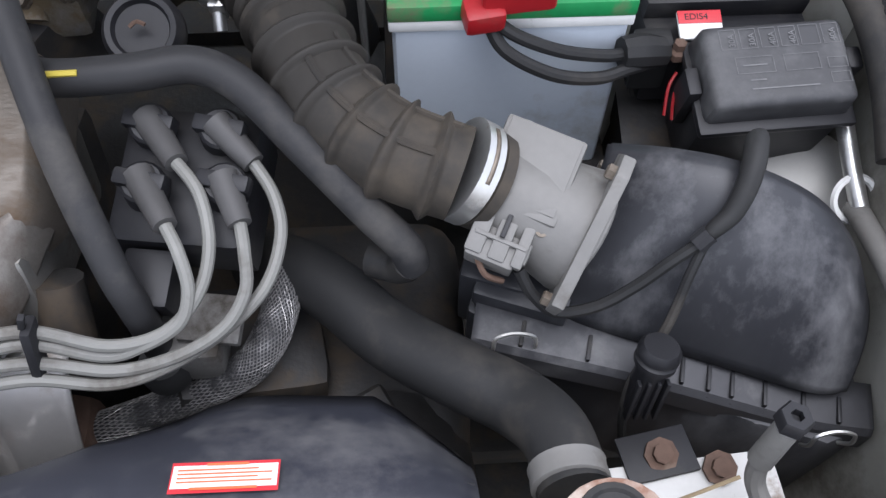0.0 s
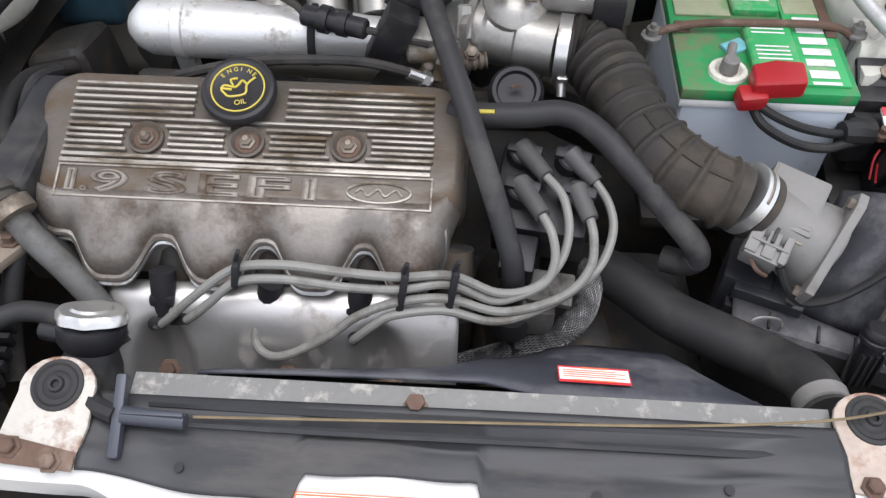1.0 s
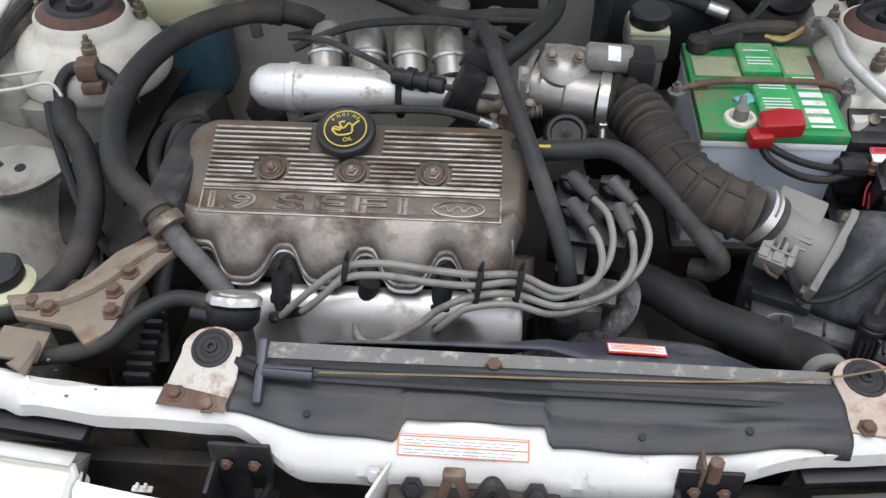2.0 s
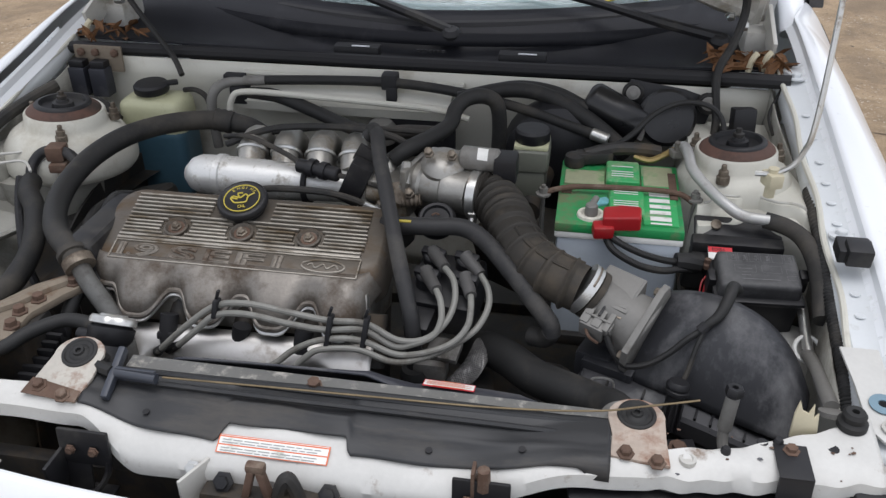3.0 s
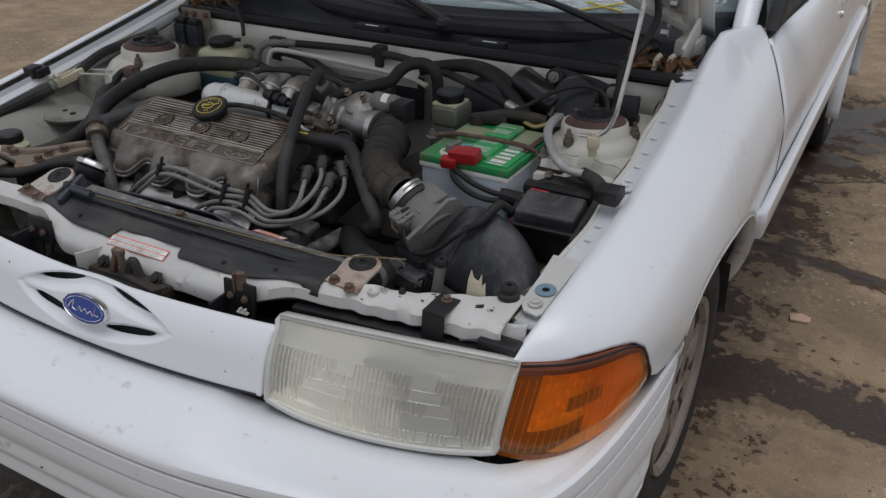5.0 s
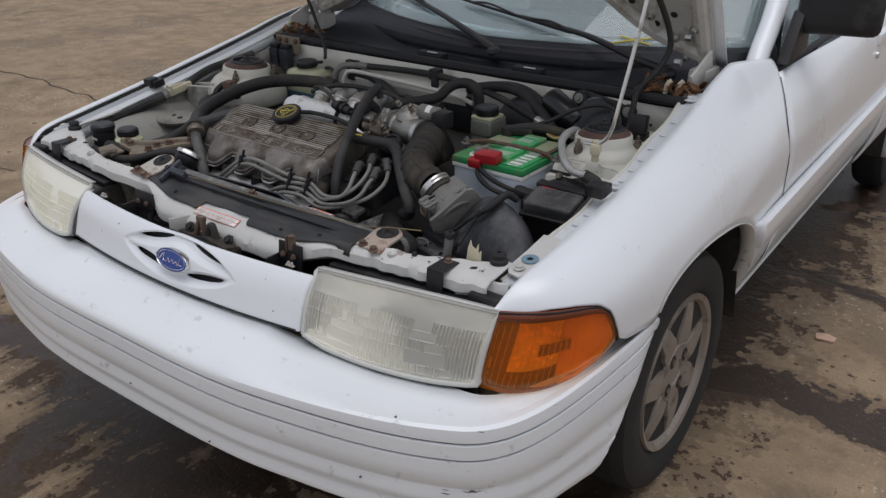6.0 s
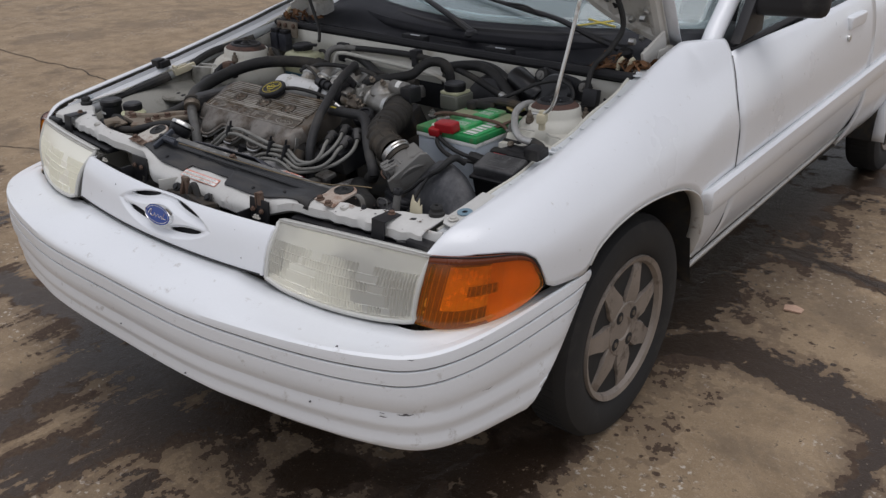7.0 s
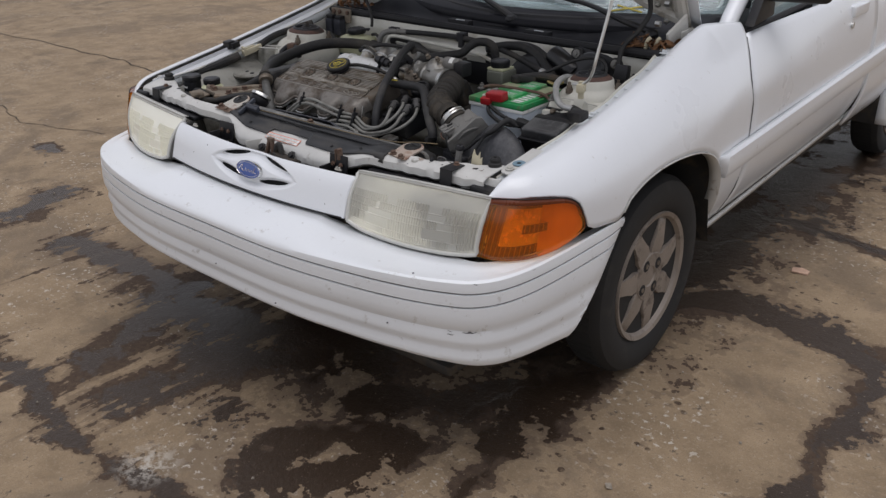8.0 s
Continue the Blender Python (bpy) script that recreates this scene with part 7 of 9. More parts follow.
lead([TOWERS[3][2], (0.199, 0.488, 0.738), (0.198, 0.468, 0.722), (0.182, 0.45, 0.706), (0.15, 0.436, 0.696), (0.11, 0.43, 0.692), (0.062, 0.430, 0.709), (0.016, 0.421, 0.711), (-0.02, 0.412, 0.698), (-0.045, 0.402, 0.68), (-0.075, 0.393, 0.664), (-0.099, 0.39, 0.656), (-0.117, 0.4, 0.655), (-0.122, 0.418, 0.664), (-0.118, 0.437, 0.672)],
     "grey ignition lead curling down to the second plug")
lead([TOWERS[2][2], (0.216, 0.53, 0.74), (0.22, 0.505, 0.728), (0.208, 0.475, 0.712), (0.178, 0.45, 0.698), (0.14, 0.432, 0.687), (0.105, 0.424, 0.684), (0.06, 0.423, 0.699), (0.014, 0.414, 0.70), (-0.005, 0.408, 0.69), (-0.025, 0.405, 0.668), (-0.025, 0.42, 0.655)])
for x, y, z, h, tip in ((0.022, 0.428, 0.719, 0.048, 1), (0.068, 0.436, 0.716, 0.048, 1), (-0.128, 0.424, 0.742, 0.026, 1)):
    s = Shape().box((x, y, z), (0.007, 0.018, h), (-14, 8, 0), bevel=0.003).box((x + 0.003, y + 0.004, z + h / 2 + 0.006), (0.004, 0.005, 0.014), (0, 20, 0), bevel=0.001)
    c = single("lead_clip", s, M_CLOTHBLACK, "black plastic clip round the ignition leads", "clip", "lead clips")
for a, b in (((-0.106, 0.446, 0.70), (-0.117, 0.436, 0.652)), ((-0.212, 0.45, 0.705), (-0.213, 0.425, 0.66)), ((-0.02, 0.45, 0.70), (-0.024, 0.425, 0.655))):
    single("plug_boot", Shape().tube([a, (Vector(a) + Vector(b)) / 2, b], [0.0125, 0.012, 0.008], 12, 3).box(Vector(a) + (Vector(b) - Vector(a)) * 0.55, (0.024, 0.022, 0.012), (-20, 0, 0), bevel=0.004), M_CLOTHBLACK,
           "black rubber spark plug boot", "plug boot", "plug boots")


# ---- hoses ----
def hose(name, pts, r, mat, label, n=16, per=8, category="hose"):
    return single(name, Shape().tube(pts, r, n, per), mat, label, category)


BELLOWS = [(0.168, 0.712, 0.787), (0.199, 0.705, 0.786), (0.225, 0.663, 0.781), (0.241, 0.617, 0.776), (0.263, 0.576, 0.77), (0.297, 0.547, 0.762), (0.34, 0.533, 0.752)]
INTAKE = thing("air_intake_hose", (0.25, 0.64, 0.72), "dusty black ribbed rubber air intake hose", "intake hose")
part("bellows", corrugated(BELLOWS, 0.0325, [(0.08, 0.42, 6), (0.43, 0.97, 6)], 0.0052, 32, 0.3), M_BOOT, INTAKE, "", 60)
part("upper_folds", corrugated([p for p in smooth_line(BELLOWS, 0, 6)[0][2:16]], 0.0328, [(0.05, 0.95, 6)], 0.005, 32, 0.85), M_BOOT, INTAKE, "", 60)
line, _ = smooth_line(BELLOWS, 0, 6)
part("spine_rib", Shape().tube([p + Vector((-0.002, -0.012, 0.031)) for p in line[20:-2]], 0.0028, 6, 2), M_BOOT, INTAKE)
part("spine_rib", Shape().tube([p + Vector((0.014, 0.012, 0.0275)) for p in line[20:-2]], 0.0025, 6, 2), M_BOOT, INTAKE)
part("hose_clamp", Shape().lathe([(0.0345, -0.007), (0.0365, -0.0065), (0.0365, 0.0065), (0.0345, 0.007)], (0.172, 0.711, 0.787), (1, -0.15, 0), 30), M_STEEL, INTAKE, "bright steel clamp")
part("clamp_screw", Shape().box((0.172, 0.684, 0.765), (0.012, 0.012, 0.022), (20, 0, 0), bevel=0.002).cyl((0.172, 0.672, 0.752), (0.172, 0.684, 0.766), 0.005), M_STEEL, INTAKE)
AX = Vector((0.83, -0.12, -0.54)).normalized()
C0 = Vector((0.345, 0.536, 0.751))
part("hose_clamp", Shape().lathe([(0.0345, -0.0068), (0.0362, -0.0064), (0.0362, 0.0064), (0.0345, 0.0068)], C0, AX, 32), M_STEEL, INTAKE, "bright steel band clamp")
side_ = Vector((-0.1, -0.42, 0.9))
side_ = (side_ - AX * side_.dot(AX)).normalized()
part("clamp_slot", Shape().grid(lambda u, v: C0 + AX * (0.003 * (v - 0.5)) + (side_ * math.cos(1.2 * u - 0.95) + AX.cross(side_) * math.sin(1.2 * u - 0.95)) * 0.0366, 12, 1), M_GREASYBOLT, INTAKE, "dark slot in the clamp", solid=0.0004)
part("band", Shape().lathe([(0.033, -0.005), (0.0352, -0.004), (0.0352, 0.004), (0.033, 0.005)], C0 + AX * 0.013, AX, 32), M_BOOT, INTAKE)

BH = thing("breather_hose", (0.06, 0.6, 0.75), "long straight dusty black breather hose", "hose")
BH_LINE = [(0.000, 0.745, 0.855), (0.012, 0.742, 0.866), (0.022, 0.72, 0.866), (0.034, 0.68, 0.856), (0.052, 0.632, 0.838), (0.09, 0.535, 0.79), (0.116, 0.48, 0.742), (0.125, 0.465, 0.708), (0.127, 0.461, 0.65)]
part("hose_wall", Shape().tube(BH_LINE, 0.011, 16, 8), M_HOSE, BH)
part("upper_stub", Shape().tube([(0.010, 0.757, 0.84), (0.004, 0.752, 0.862), (0.012, 0.742, 0.869), (0.024, 0.715, 0.864)], [0.009, 0.010, 0.0105, 0.010], 12), M_RUBBER, BH, "narrower black rubber end")
part("lower_collar", Shape().lathe([(0.0145, -0.012), (0.0185, -0.010), (0.0195, 0.004), (0.016, 0.012)], (0.127, 0.455, 0.64), (0, 0, 1), 20), M_RUBBER, BH, "flared rubber foot")
BH2 = thing("breather_hose", (0.2, 0.55, 0.72), "bent grey-black rubber hose beside the intake", "hose")
part("hose_wall", Shape().tube([(0.06, 0.60, 0.788), (0.085, 0.592, 0.792), (0.13, 0.593, 0.794), (0.168, 0.60, 0.792), (0.2, 0.586, 0.785), (0.242, 0.546, 0.765), (0.28, 0.515, 0.736), (0.302, 0.501, 0.715), (0.306, 0.497, 0.698)], 0.0126, 16, 8), M_HOSE, BH2)
part("hose_end", Shape().lathe([(0.0125, -0.006), (0.0139, -0.004), (0.0139, 0.006), (0.0115, 0.008)], (0.062, 0.599, 0.788), (1, -0.3, 0.1), 20), M_RUBBER, BH2)
part("hose_elbow", Shape().tube([(0.305, 0.498, 0.702), (0.297, 0.503, 0.688), (0.278, 0.513, 0.682)], 0.0135, 14), M_RUBBER, BH2, "black rubber elbow")
single("hose_mark", Shape().tube([(0.078, 0.5855, 0.8026), (0.1, 0.585, 0.8036)], 0.0022, 6), M_YELLOWINK, "faded yellow paint stripe on the hose", "paint mark")
BIG = thing("radiator_hose", (0.3, 0.45, 0.6), "thick dusty black lower radiator hose", "radiator hose")
part("hose_wall", Shape().tube([(0.18, 0.56, 0.60), (0.215, 0.535, 0.635), (0.25, 0.505, 0.645), (0.288, 0.466, 0.65), (0.335, 0.43, 0.662), (0.372, 0.404, 0.67), (0.392, 0.375, 0.686), (0.398, 0.335, 0.696)], [0.025, 0.025, 0.025, 0.0248, 0.0245, 0.024, 0.0232, 0.023], 20, 8), M_RUBBER, BIG)
part("hose_band", Shape().lathe([(0.023, -0.008), (0.0247, -0.007), (0.024, -0.002), (0.0247, 0.003), (0.0247, 0.007), (0.023, 0.008)], (0.396, 0.346, 0.694), (0.05, -1, 0.25), 26), M_MAF, BIG, "pale grey hose band")
BR = thing("braided_conduit", (0.15, 0.42, 0.62), "black and white braided sleeve over a wiring loom", "cable sleeve")
SLEEVE = [(0.212, 0.545, 0.64), (0.2115, 0.528, 0.645), (0.207, 0.493, 0.645), (0.197, 0.466, 0.641), (0.176, 0.453, 0.625), (0.116, 0.446, 0.587), (0.05, 0.431, 0.574), (-0.01, 0.418, 0.57), (-0.05, 0.41, 0.566)]
sl, _ = smooth_line(SLEEVE, 0, 14)
sl = [Vector(p) for p in sl]
part("sleeve", Shape().tube(SLEEVE, 0.0135, 20, 8), surf("black_sleeve", (0.02, 0.02, 0.022), 0.6, vary=0.3, scale=40, bump=0.2), BR, "", 60)


def strand(k, way, total=30):
    pts, up = [], None
    for i, p in enumerate(sl):
        t = (sl[min(i + 1, len(sl) - 1)] - sl[max(i - 1, 0)]).normalized()
        up = t.orthogonal().normalized() if up is None else (up - t * up.dot(t)).normalized()
        a = 2 * math.pi * k / total + way * i * 0.11
        r = 0.0136 + 0.0005 * math.cos(i * math.pi * 0.92 + k * math.pi * (0 if way > 0 else 1))
        pts.append(p + (up * math.cos(a) + t.cross(up) * math.sin(a)) * r)
    return pts


M_BRAID = surf("grey_white_braid", (0.32, 0.31, 0.3), 0.35, metal=0.6, vary=0.35, scale=50, dirt=(0.02, 0.02, 0.02), amount=0.66, dirt_scale=22, bump=0.1)
for way in (1, -1):
    br = Shape()
    for k in range(30):
        br.tube(strand(k, way), 0.00045, 4, 1)
    tagged(part("braid", br, M_BRAID, BR, "pale woven strands"), kind="stuff")

M_GREYHOSE = surf("grey_weathered_rubber", (0.1, 0.1, 0.095), 0.6, vary=0.2, scale=10, dirt=(0.05, 0.045, 0.04), amount=0.45, dirt_scale=12, bump=0.05)
LH = thing("heater_hose", (-0.4, 0.7, 0.7), "thick black rubber hose arching past the coolant tank", "heater hose")
part("hose_wall", Shape().tube([(-0.245, 0.925, 0.765), (-0.275, 0.922, 0.782), (-0.33, 0.912, 0.793), (-0.39, 0.862, 0.803), (-0.435, 0.79, 0.806), (-0.462, 0.71, 0.795), (-0.458, 0.62, 0.78), (-0.42, 0.54, 0.772), (-0.365, 0.486, 0.77), (-0.345, 0.468, 0.765)], 0.0172, 16, 8), M_RUBBER, LH)
part("hose_end", Shape().lathe([(0.0195, -0.02), (0.021, -0.018), (0.0195, -0.012), (0.021, -0.006), (0.0195, 0.0), (0.021, 0.006), (0.0195, 0.012)], (-0.31, 0.917, 0.79), (1, 0.1, -0.2), 18), M_RUBBER, LH)
part("metal_pipe", Shape().tube([(-0.35, 0.472, 0.767), (-0.325, 0.452, 0.745), (-0.295, 0.436, 0.715), (-0.27, 0.42, 0.685), (-0.26, 0.41, 0.65)], 0.013, 14), M_GREYHOSE, LH, "grey lower pipe")
part("hose_clamp", Shape().lathe([(0.0185, -0.008), (0.0215, -0.007), (0.0215, 0.007), (0.0185, 0.008)], (-0.343, 0.467, 0.762), (0.6, -0.5, -0.5), 22), M_GREASYBOLT, LH, "dull steel clamp")
part("hose_clamp", Shape().lathe([(0.019, -0.005), (0.022, -0.004), (0.022, 0.004), (0.019, 0.005)], (-0.356, 0.478, 0.768), (0.6, -0.6, -0.3), 22), M_RUBBER, LH)
hose("cable_loom", [(-0.40, 0.75, 0.70), (-0.415, 0.68, 0.74), (-0.405, 0.60, 0.75), (-0.37, 0.53, 0.74), (-0.33, 0.48, 0.73), (-0.295, 0.45, 0.69), (-0.25, 0.41, 0.64)], 0.009, M_RUBBER, "black wiring loom under the heater hose", category="wiring")
hose("cable_loom", [(-0.33, 0.47, 0.74), (-0.345, 0.44, 0.72), (-0.35, 0.40, 0.68), (-0.345, 0.36, 0.64)], 0.01, M_RUBBER, "black corrugated wiring loom", category="wiring")
# refrigerant line on the far side
AC = thing("refrigerant_line", (-0.5, 0.55, 0.65), "thick black refrigerant hose with a brown clamp", "refrigerant line")
part("hose_wall", Shape().tube([(-0.565, 0.70, 0.755), (-0.545, 0.66, 0.758), (-0.51, 0.62, 0.748), (-0.478, 0.555, 0.728), (-0.462, 0.48, 0.716), (-0.465, 0.42, 0.712), (-0.49, 0.375, 0.712), (-0.55, 0.35, 0.712)], 0.0165, 14), M_RUBBER, AC)
part("elbow", Shape().tube([(-0.565, 0.70, 0.755), (-0.575, 0.725, 0.772), (-0.56, 0.742, 0.79), (-0.525, 0.742, 0.793), (-0.5, 0.73, 0.79), (-0.48, 0.72, 0.77)], 0.009, 12), M_BLACK, AC)
part("line_clamp", Shape().box((-0.535, 0.742, 0.792), (0.03, 0.03, 0.026), (0, 0, 10), bevel=0.005).box((-0.53, 0.735, 0.77), (0.03, 0.03, 0.016), (0, 0, 10), bevel=0.004), M_RUST, AC, "rusty brown clamp")
part("thin_line", Shape().tube([(-0.585, 0.70, 0.76), (-0.56, 0.65, 0.74), (-0.51, 0.57, 0.70), (-0.48, 0.54, 0.66)], 0.007, 8), M_BLACK, AC)
# lines along the bulkhead
HP = thing("heater_pipe", (-0.05, 1.02, 0.74), "black pipe along the bulkhead with steel ends", "pipe")
part("steel_bend", Shape().tube([(-0.372, 1.0, 0.70), (-0.374, 0.998, 0.775), (-0.366, 1.005, 0.812), (-0.34, 1.025, 0.824), (-0.275, 1.035, 0.827)], 0.0095, 12), M_MAF, HP, "bare steel bend")
part("black_pipe", Shape().tube([(-0.28, 1.035, 0.827), (-0.15, 1.038, 0.833), (-0.034, 1.036, 0.836), (0.08, 1.022, 0.832), (0.2, 0.995, 0.82), (0.3, 0.965, 0.802), (0.345, 0.95, 0.795)], 0.009, 12), M_RUBBER, HP)
part("steel_end", Shape().cyl((0.338, 0.952, 0.7965), (0.368, 0.942, 0.79), 0.0105, None, 14, 0.002), M_STEEL, HP)
part("pipe_clip", Shape().box((-0.034, 1.04, 0.838), (0.03, 0.03, 0.03), bevel=0.005).box((-0.03, 1.03, 0.815), (0.02, 0.012, 0.03), bevel=0.003), M_CLOTHBLACK, HP)
part("pipe_clip", Shape().box((-0.335, 1.035, 0.832), (0.04, 0.02, 0.01), bevel=0.003).box((-0.325, 1.03, 0.80), (0.035, 0.03, 0.035), bevel=0.006), M_CLOTHBLACK, HP)
hose("heater_loop_hose", [(0.035, 0.752, 0.815), (0.06, 0.77, 0.83), (0.09, 0.82, 0.832), (0.108, 0.862, 0.835), (0.113, 0.893, 0.85), (0.130, 0.912, 0.862), (0.158, 0.925, 0.862), (0.177, 0.932, 0.845), (0.182, 0.935, 0.80), (0.18, 0.93, 0.74)], 0.013, M_RUBBER, "black hose looping up behind the throttle body")
hose("vacuum_hose", [(-0.31, 1.03, 0.80), (-0.25, 1.02, 0.803), (-0.17, 0.99, 0.79), (-0.09, 0.95, 0.78), (-0.03, 0.92, 0.785), (0.03, 0.90, 0.80), (0.09, 0.90, 0.80)], 0.0125, M_RUBBER, "black vacuum hose crossing the bulkhead")
hose("vacuum_hose", [(0.1, 1.0, 0.825), (0.18, 1.02, 0.84), (0.25, 1.015, 0.838), (0.32, 0.985, 0.815), (0.37, 0.955, 0.79), (0.40, 0.93, 0.77)], 0.014, M_RUBBER, "thick black hose beside the brake booster")
hose("cable_loom", [(0.12, 1.01, 0.83), (0.2, 1.03, 0.843), (0.27, 1.02, 0.84), (0.33, 1.0, 0.82)], 0.012, M_RUBBER, "taped black wiring loom on the bulkhead", category="wiring")

# ---- battery ----
BAT = thing("battery", (0.387, 0.77, 0.585), "white car battery with a worn green lid and red terminal cover", "battery")
part("battery_case", Shape().box((0.387, 0.772, 0.668), (0.178, 0.212, 0.172), bevel=0.006, seg=3), M_BATCASE, BAT, "translucent bluish white case")
LID = part("battery_lid", Shape().box((0.387, 0.772, 0.7695), (0.184, 0.218, 0.015), bevel=0.003), M_GREEN, BAT, "green plastic lid")
part("case_rim", Shape().box((0.387, 0.772, 0.7575), (0.183, 0.217, 0.01), bevel=0.002), M_WHITEINK, BAT)
part("cell_cover", Shape().box((0.397, 0.73, 0.781), (0.052, 0.075, 0.012), bevel=0.005, seg=3), M_GREENPALE, LID, "raised green cell cover")
part("cell_cover", Shape().box((0.392, 0.832, 0.781), (0.052, 0.075, 0.012), bevel=0.005, seg=3), M_GREENPALE, LID, "raised green cell cover")
part("worn_label", Shape().box((0.446, 0.772, 0.7785), (0.05, 0.196, 0.003), bevel=0.001), M_GREENPALE, LID)
part("grey_label", Shape().box((0.447, 0.832, 0.7795), (0.046, 0.07, 0.003), bevel=0.001), M_BATGREY, LID, "faded pale label")
part("grey_label", Shape().box((0.333, 0.815, 0.7785), (0.062, 0.05, 0.003), bevel=0.001), M_BATGREY, LID, "faded pale label")
# brand name, as a row of plain white blocks
x_ = 0.0
for w in (0.006, 0.016, 0.014, 0.014, 0.015, 0.014, 0.013, 0.015, 0.013, 0.014):
    part("brand_block", bars([(0.431, 0.674 + x_, 0.030, w * 0.82)], Matrix.Translation((0, 0, 0.7802)), 0.0006), M_WHITEINK, LID, "worn white block of a brand name")
    x_ += w + 0.0045
small = []
for yy in (0.705, 0.712, 0.719, 0.726, 0.75, 0.757):
    small.append((0.378, yy, 0.036, 0.0025))
for rect in small + [(0.374, y, 0.034, 0.003) for y in (0.81, 0.818, 0.826, 0.845)]:
    part("small_print", bars([rect], Matrix.Translation((0, 0, 0.787)), 0.0004), M_WHITEINK, LID)
part("blue_crust", Shape().box((0.36, 0.735, 0.7785), (0.028, 0.02, 0.005), (0, 0, 30), bevel=0.0025), surf("blue_green_corrosion", (0.16, 0.42, 0.46), 0.9, vary=0.3, scale=60, bump=0.5), BAT, "blue-green corrosion crust")
part("rust_stain", Shape().box((0.468, 0.80, 0.7808), (0.012, 0.09, 0.0025), bevel=0.001), M_RUST, BAT)
part("rust_stain", Shape().box((0.307, 0.768, 0.7785), (0.016, 0.02, 0.003), bevel=0.0015), M_RUST, BAT)
ring = surf("white_acid_crust", (0.62, 0.6, 0.52), 0.9, vary=0.3, scale=70, bump=0.6)
part("post_crust", Shape().lathe([(0.021, 0), (0.02, 0.004), (0.015, 0.005), (0.012, 0.001), (0, 0.001)], (0.346, 0.693, 0.777), (0, 0, 1), 18), ring, BAT, "white acid crust")
part("battery_post", Shape().cyl((0.346, 0.693, 0.778), (0.346, 0.693, 0.796), 0.010, 0.009, 14, 0.002).cyl((0.346, 0.70, 0.79), (0.352, 0.72, 0.792), 0.005), M_MAF, BAT, "lead battery post")
t = Shape().prism([(-0.018, -0.016), (0.036, -0.018), (0.04, 0.012), (0.012, 0.018), (-0.014, 0.014)], 0.024, pose(0.379, 0.669, 0.777, 6, -3, 6), 0.005, 3)
t.box((0.364, 0.655, 0.776), (0.03, 0.022, 0.02), (10, 0, 10), bevel=0.005)
part("terminal_cover", t, M_RED, BAT, "red plastic terminal cover")
single("battery_cable", Shape().tube([(0.367, 0.664, 0.772), (0.385, 0.650, 0.762), (0.42, 0.645, 0.748), (0.455, 0.648, 0.738), (0.475, 0.652, 0.735), (0.492, 0.655, 0.73)], 0.005, 10), M_RUBBER, "black positive battery cable", "battery cable", "battery cables")
single("battery_cable", Shape().tube([(0.367, 0.662, 0.768), (0.38, 0.643, 0.752), (0.415, 0.632, 0.737), (0.45, 0.634, 0.729), (0.475, 0.643, 0.728), (0.495, 0.652, 0.725)], 0.0052, 10), M_RUBBER, "black positive battery cable", "battery cable", "battery cables")
single("cable_boot", Shape().tube([(0.47, 0.652, 0.736), (0.485, 0.655, 0.734), (0.505, 0.66, 0.728)], [0.012, 0.014, 0.012], 10).box((0.497, 0.665, 0.715), (0.03, 0.02, 0.05), bevel=0.005), M_RUBBER, "black rubber boot at the end of the battery cables", "cable boot")
HD = thing("battery_clamp", (0.385, 0.765, 0.70), "rusty rod clamping the battery down", "battery clamp")
part("clamp_rod", Shape().tube([(0.272, 0.752, 0.775), (0.29, 0.757, 0.783), (0.33, 0.762, 0.7885), (0.43, 0.766, 0.7895), (0.475, 0.768, 0.785), (0.497, 0.768, 0.772)], 0.0045, 10), M_RUST, HD)
for x, y in ((0.272, 0.752), (0.5, 0.77)):
    part("hook_bolt", Shape().cyl((x, y, 0.60), (x, y, 0.792), 0.0035, None, 8).lathe([(0.012, 0), (0.012, 0.003), (0.007, 0.004), (0.007, 0.012)], (x, y, 0.775), (0, 0, 1), 8), M_MAF, HD, "dull hooked bolt")
NEG = thing("battery_terminal", (0.32, 0.86, 0.775), "dark corroded negative battery terminal and cables", "battery terminal")
part("clamp", Shape().lathe([(0.016, 0), (0.018, 0.006), (0.016, 0.018), (0.008, 0.022)], (0.315, 0.862, 0.777), (0, 0, 1), 12).box((0.345, 0.872, 0.79), (0.06, 0.024, 0.02), (0, 0, 15), bevel=0.005), M_DARK, NEG)
part("cable", Shape().tube([(0.33, 0.87, 0.792), (0.375, 0.885, 0.80), (0.42, 0.89, 0.80), (0.45, 0.895, 0.795)], 0.011, 10), M_DARK, NEG)
part("brass_strap", Shape().tube([(0.41, 0.885, 0.79), (0.435, 0.88, 0.786), (0.458, 0.888, 0.794), (0.475, 0.90, 0.80)], 0.0055, 8), M_BRASS, NEG, "brass strap")
part("cable", Shape().tube([(0.36, 0.875, 0.80), (0.40, 0.905, 0.815), (0.44, 0.955, 0.838), (0.485, 0.98, 0.85), (0.53, 0.975, 0.848), (0.553, 0.96, 0.825), (0.548, 0.93, 0.80), (0.525, 0.91, 0.795)], 0.0048, 8), M_RUBBER, NEG)
part("lug", Shape().box((0.49, 0.89, 0.80), (0.05, 0.02, 0.012), (0, 0, 20), bevel=0.003).cyl((0.478, 0.882, 0.80), (0.478, 0.882, 0.82), 0.007, None, 6), M_MAF, NEG)
part("tray", Shape().box((0.387, 0.772, 0.575), (0.2, 0.235, 0.02), bevel=0.005), M_DARK, BAT)

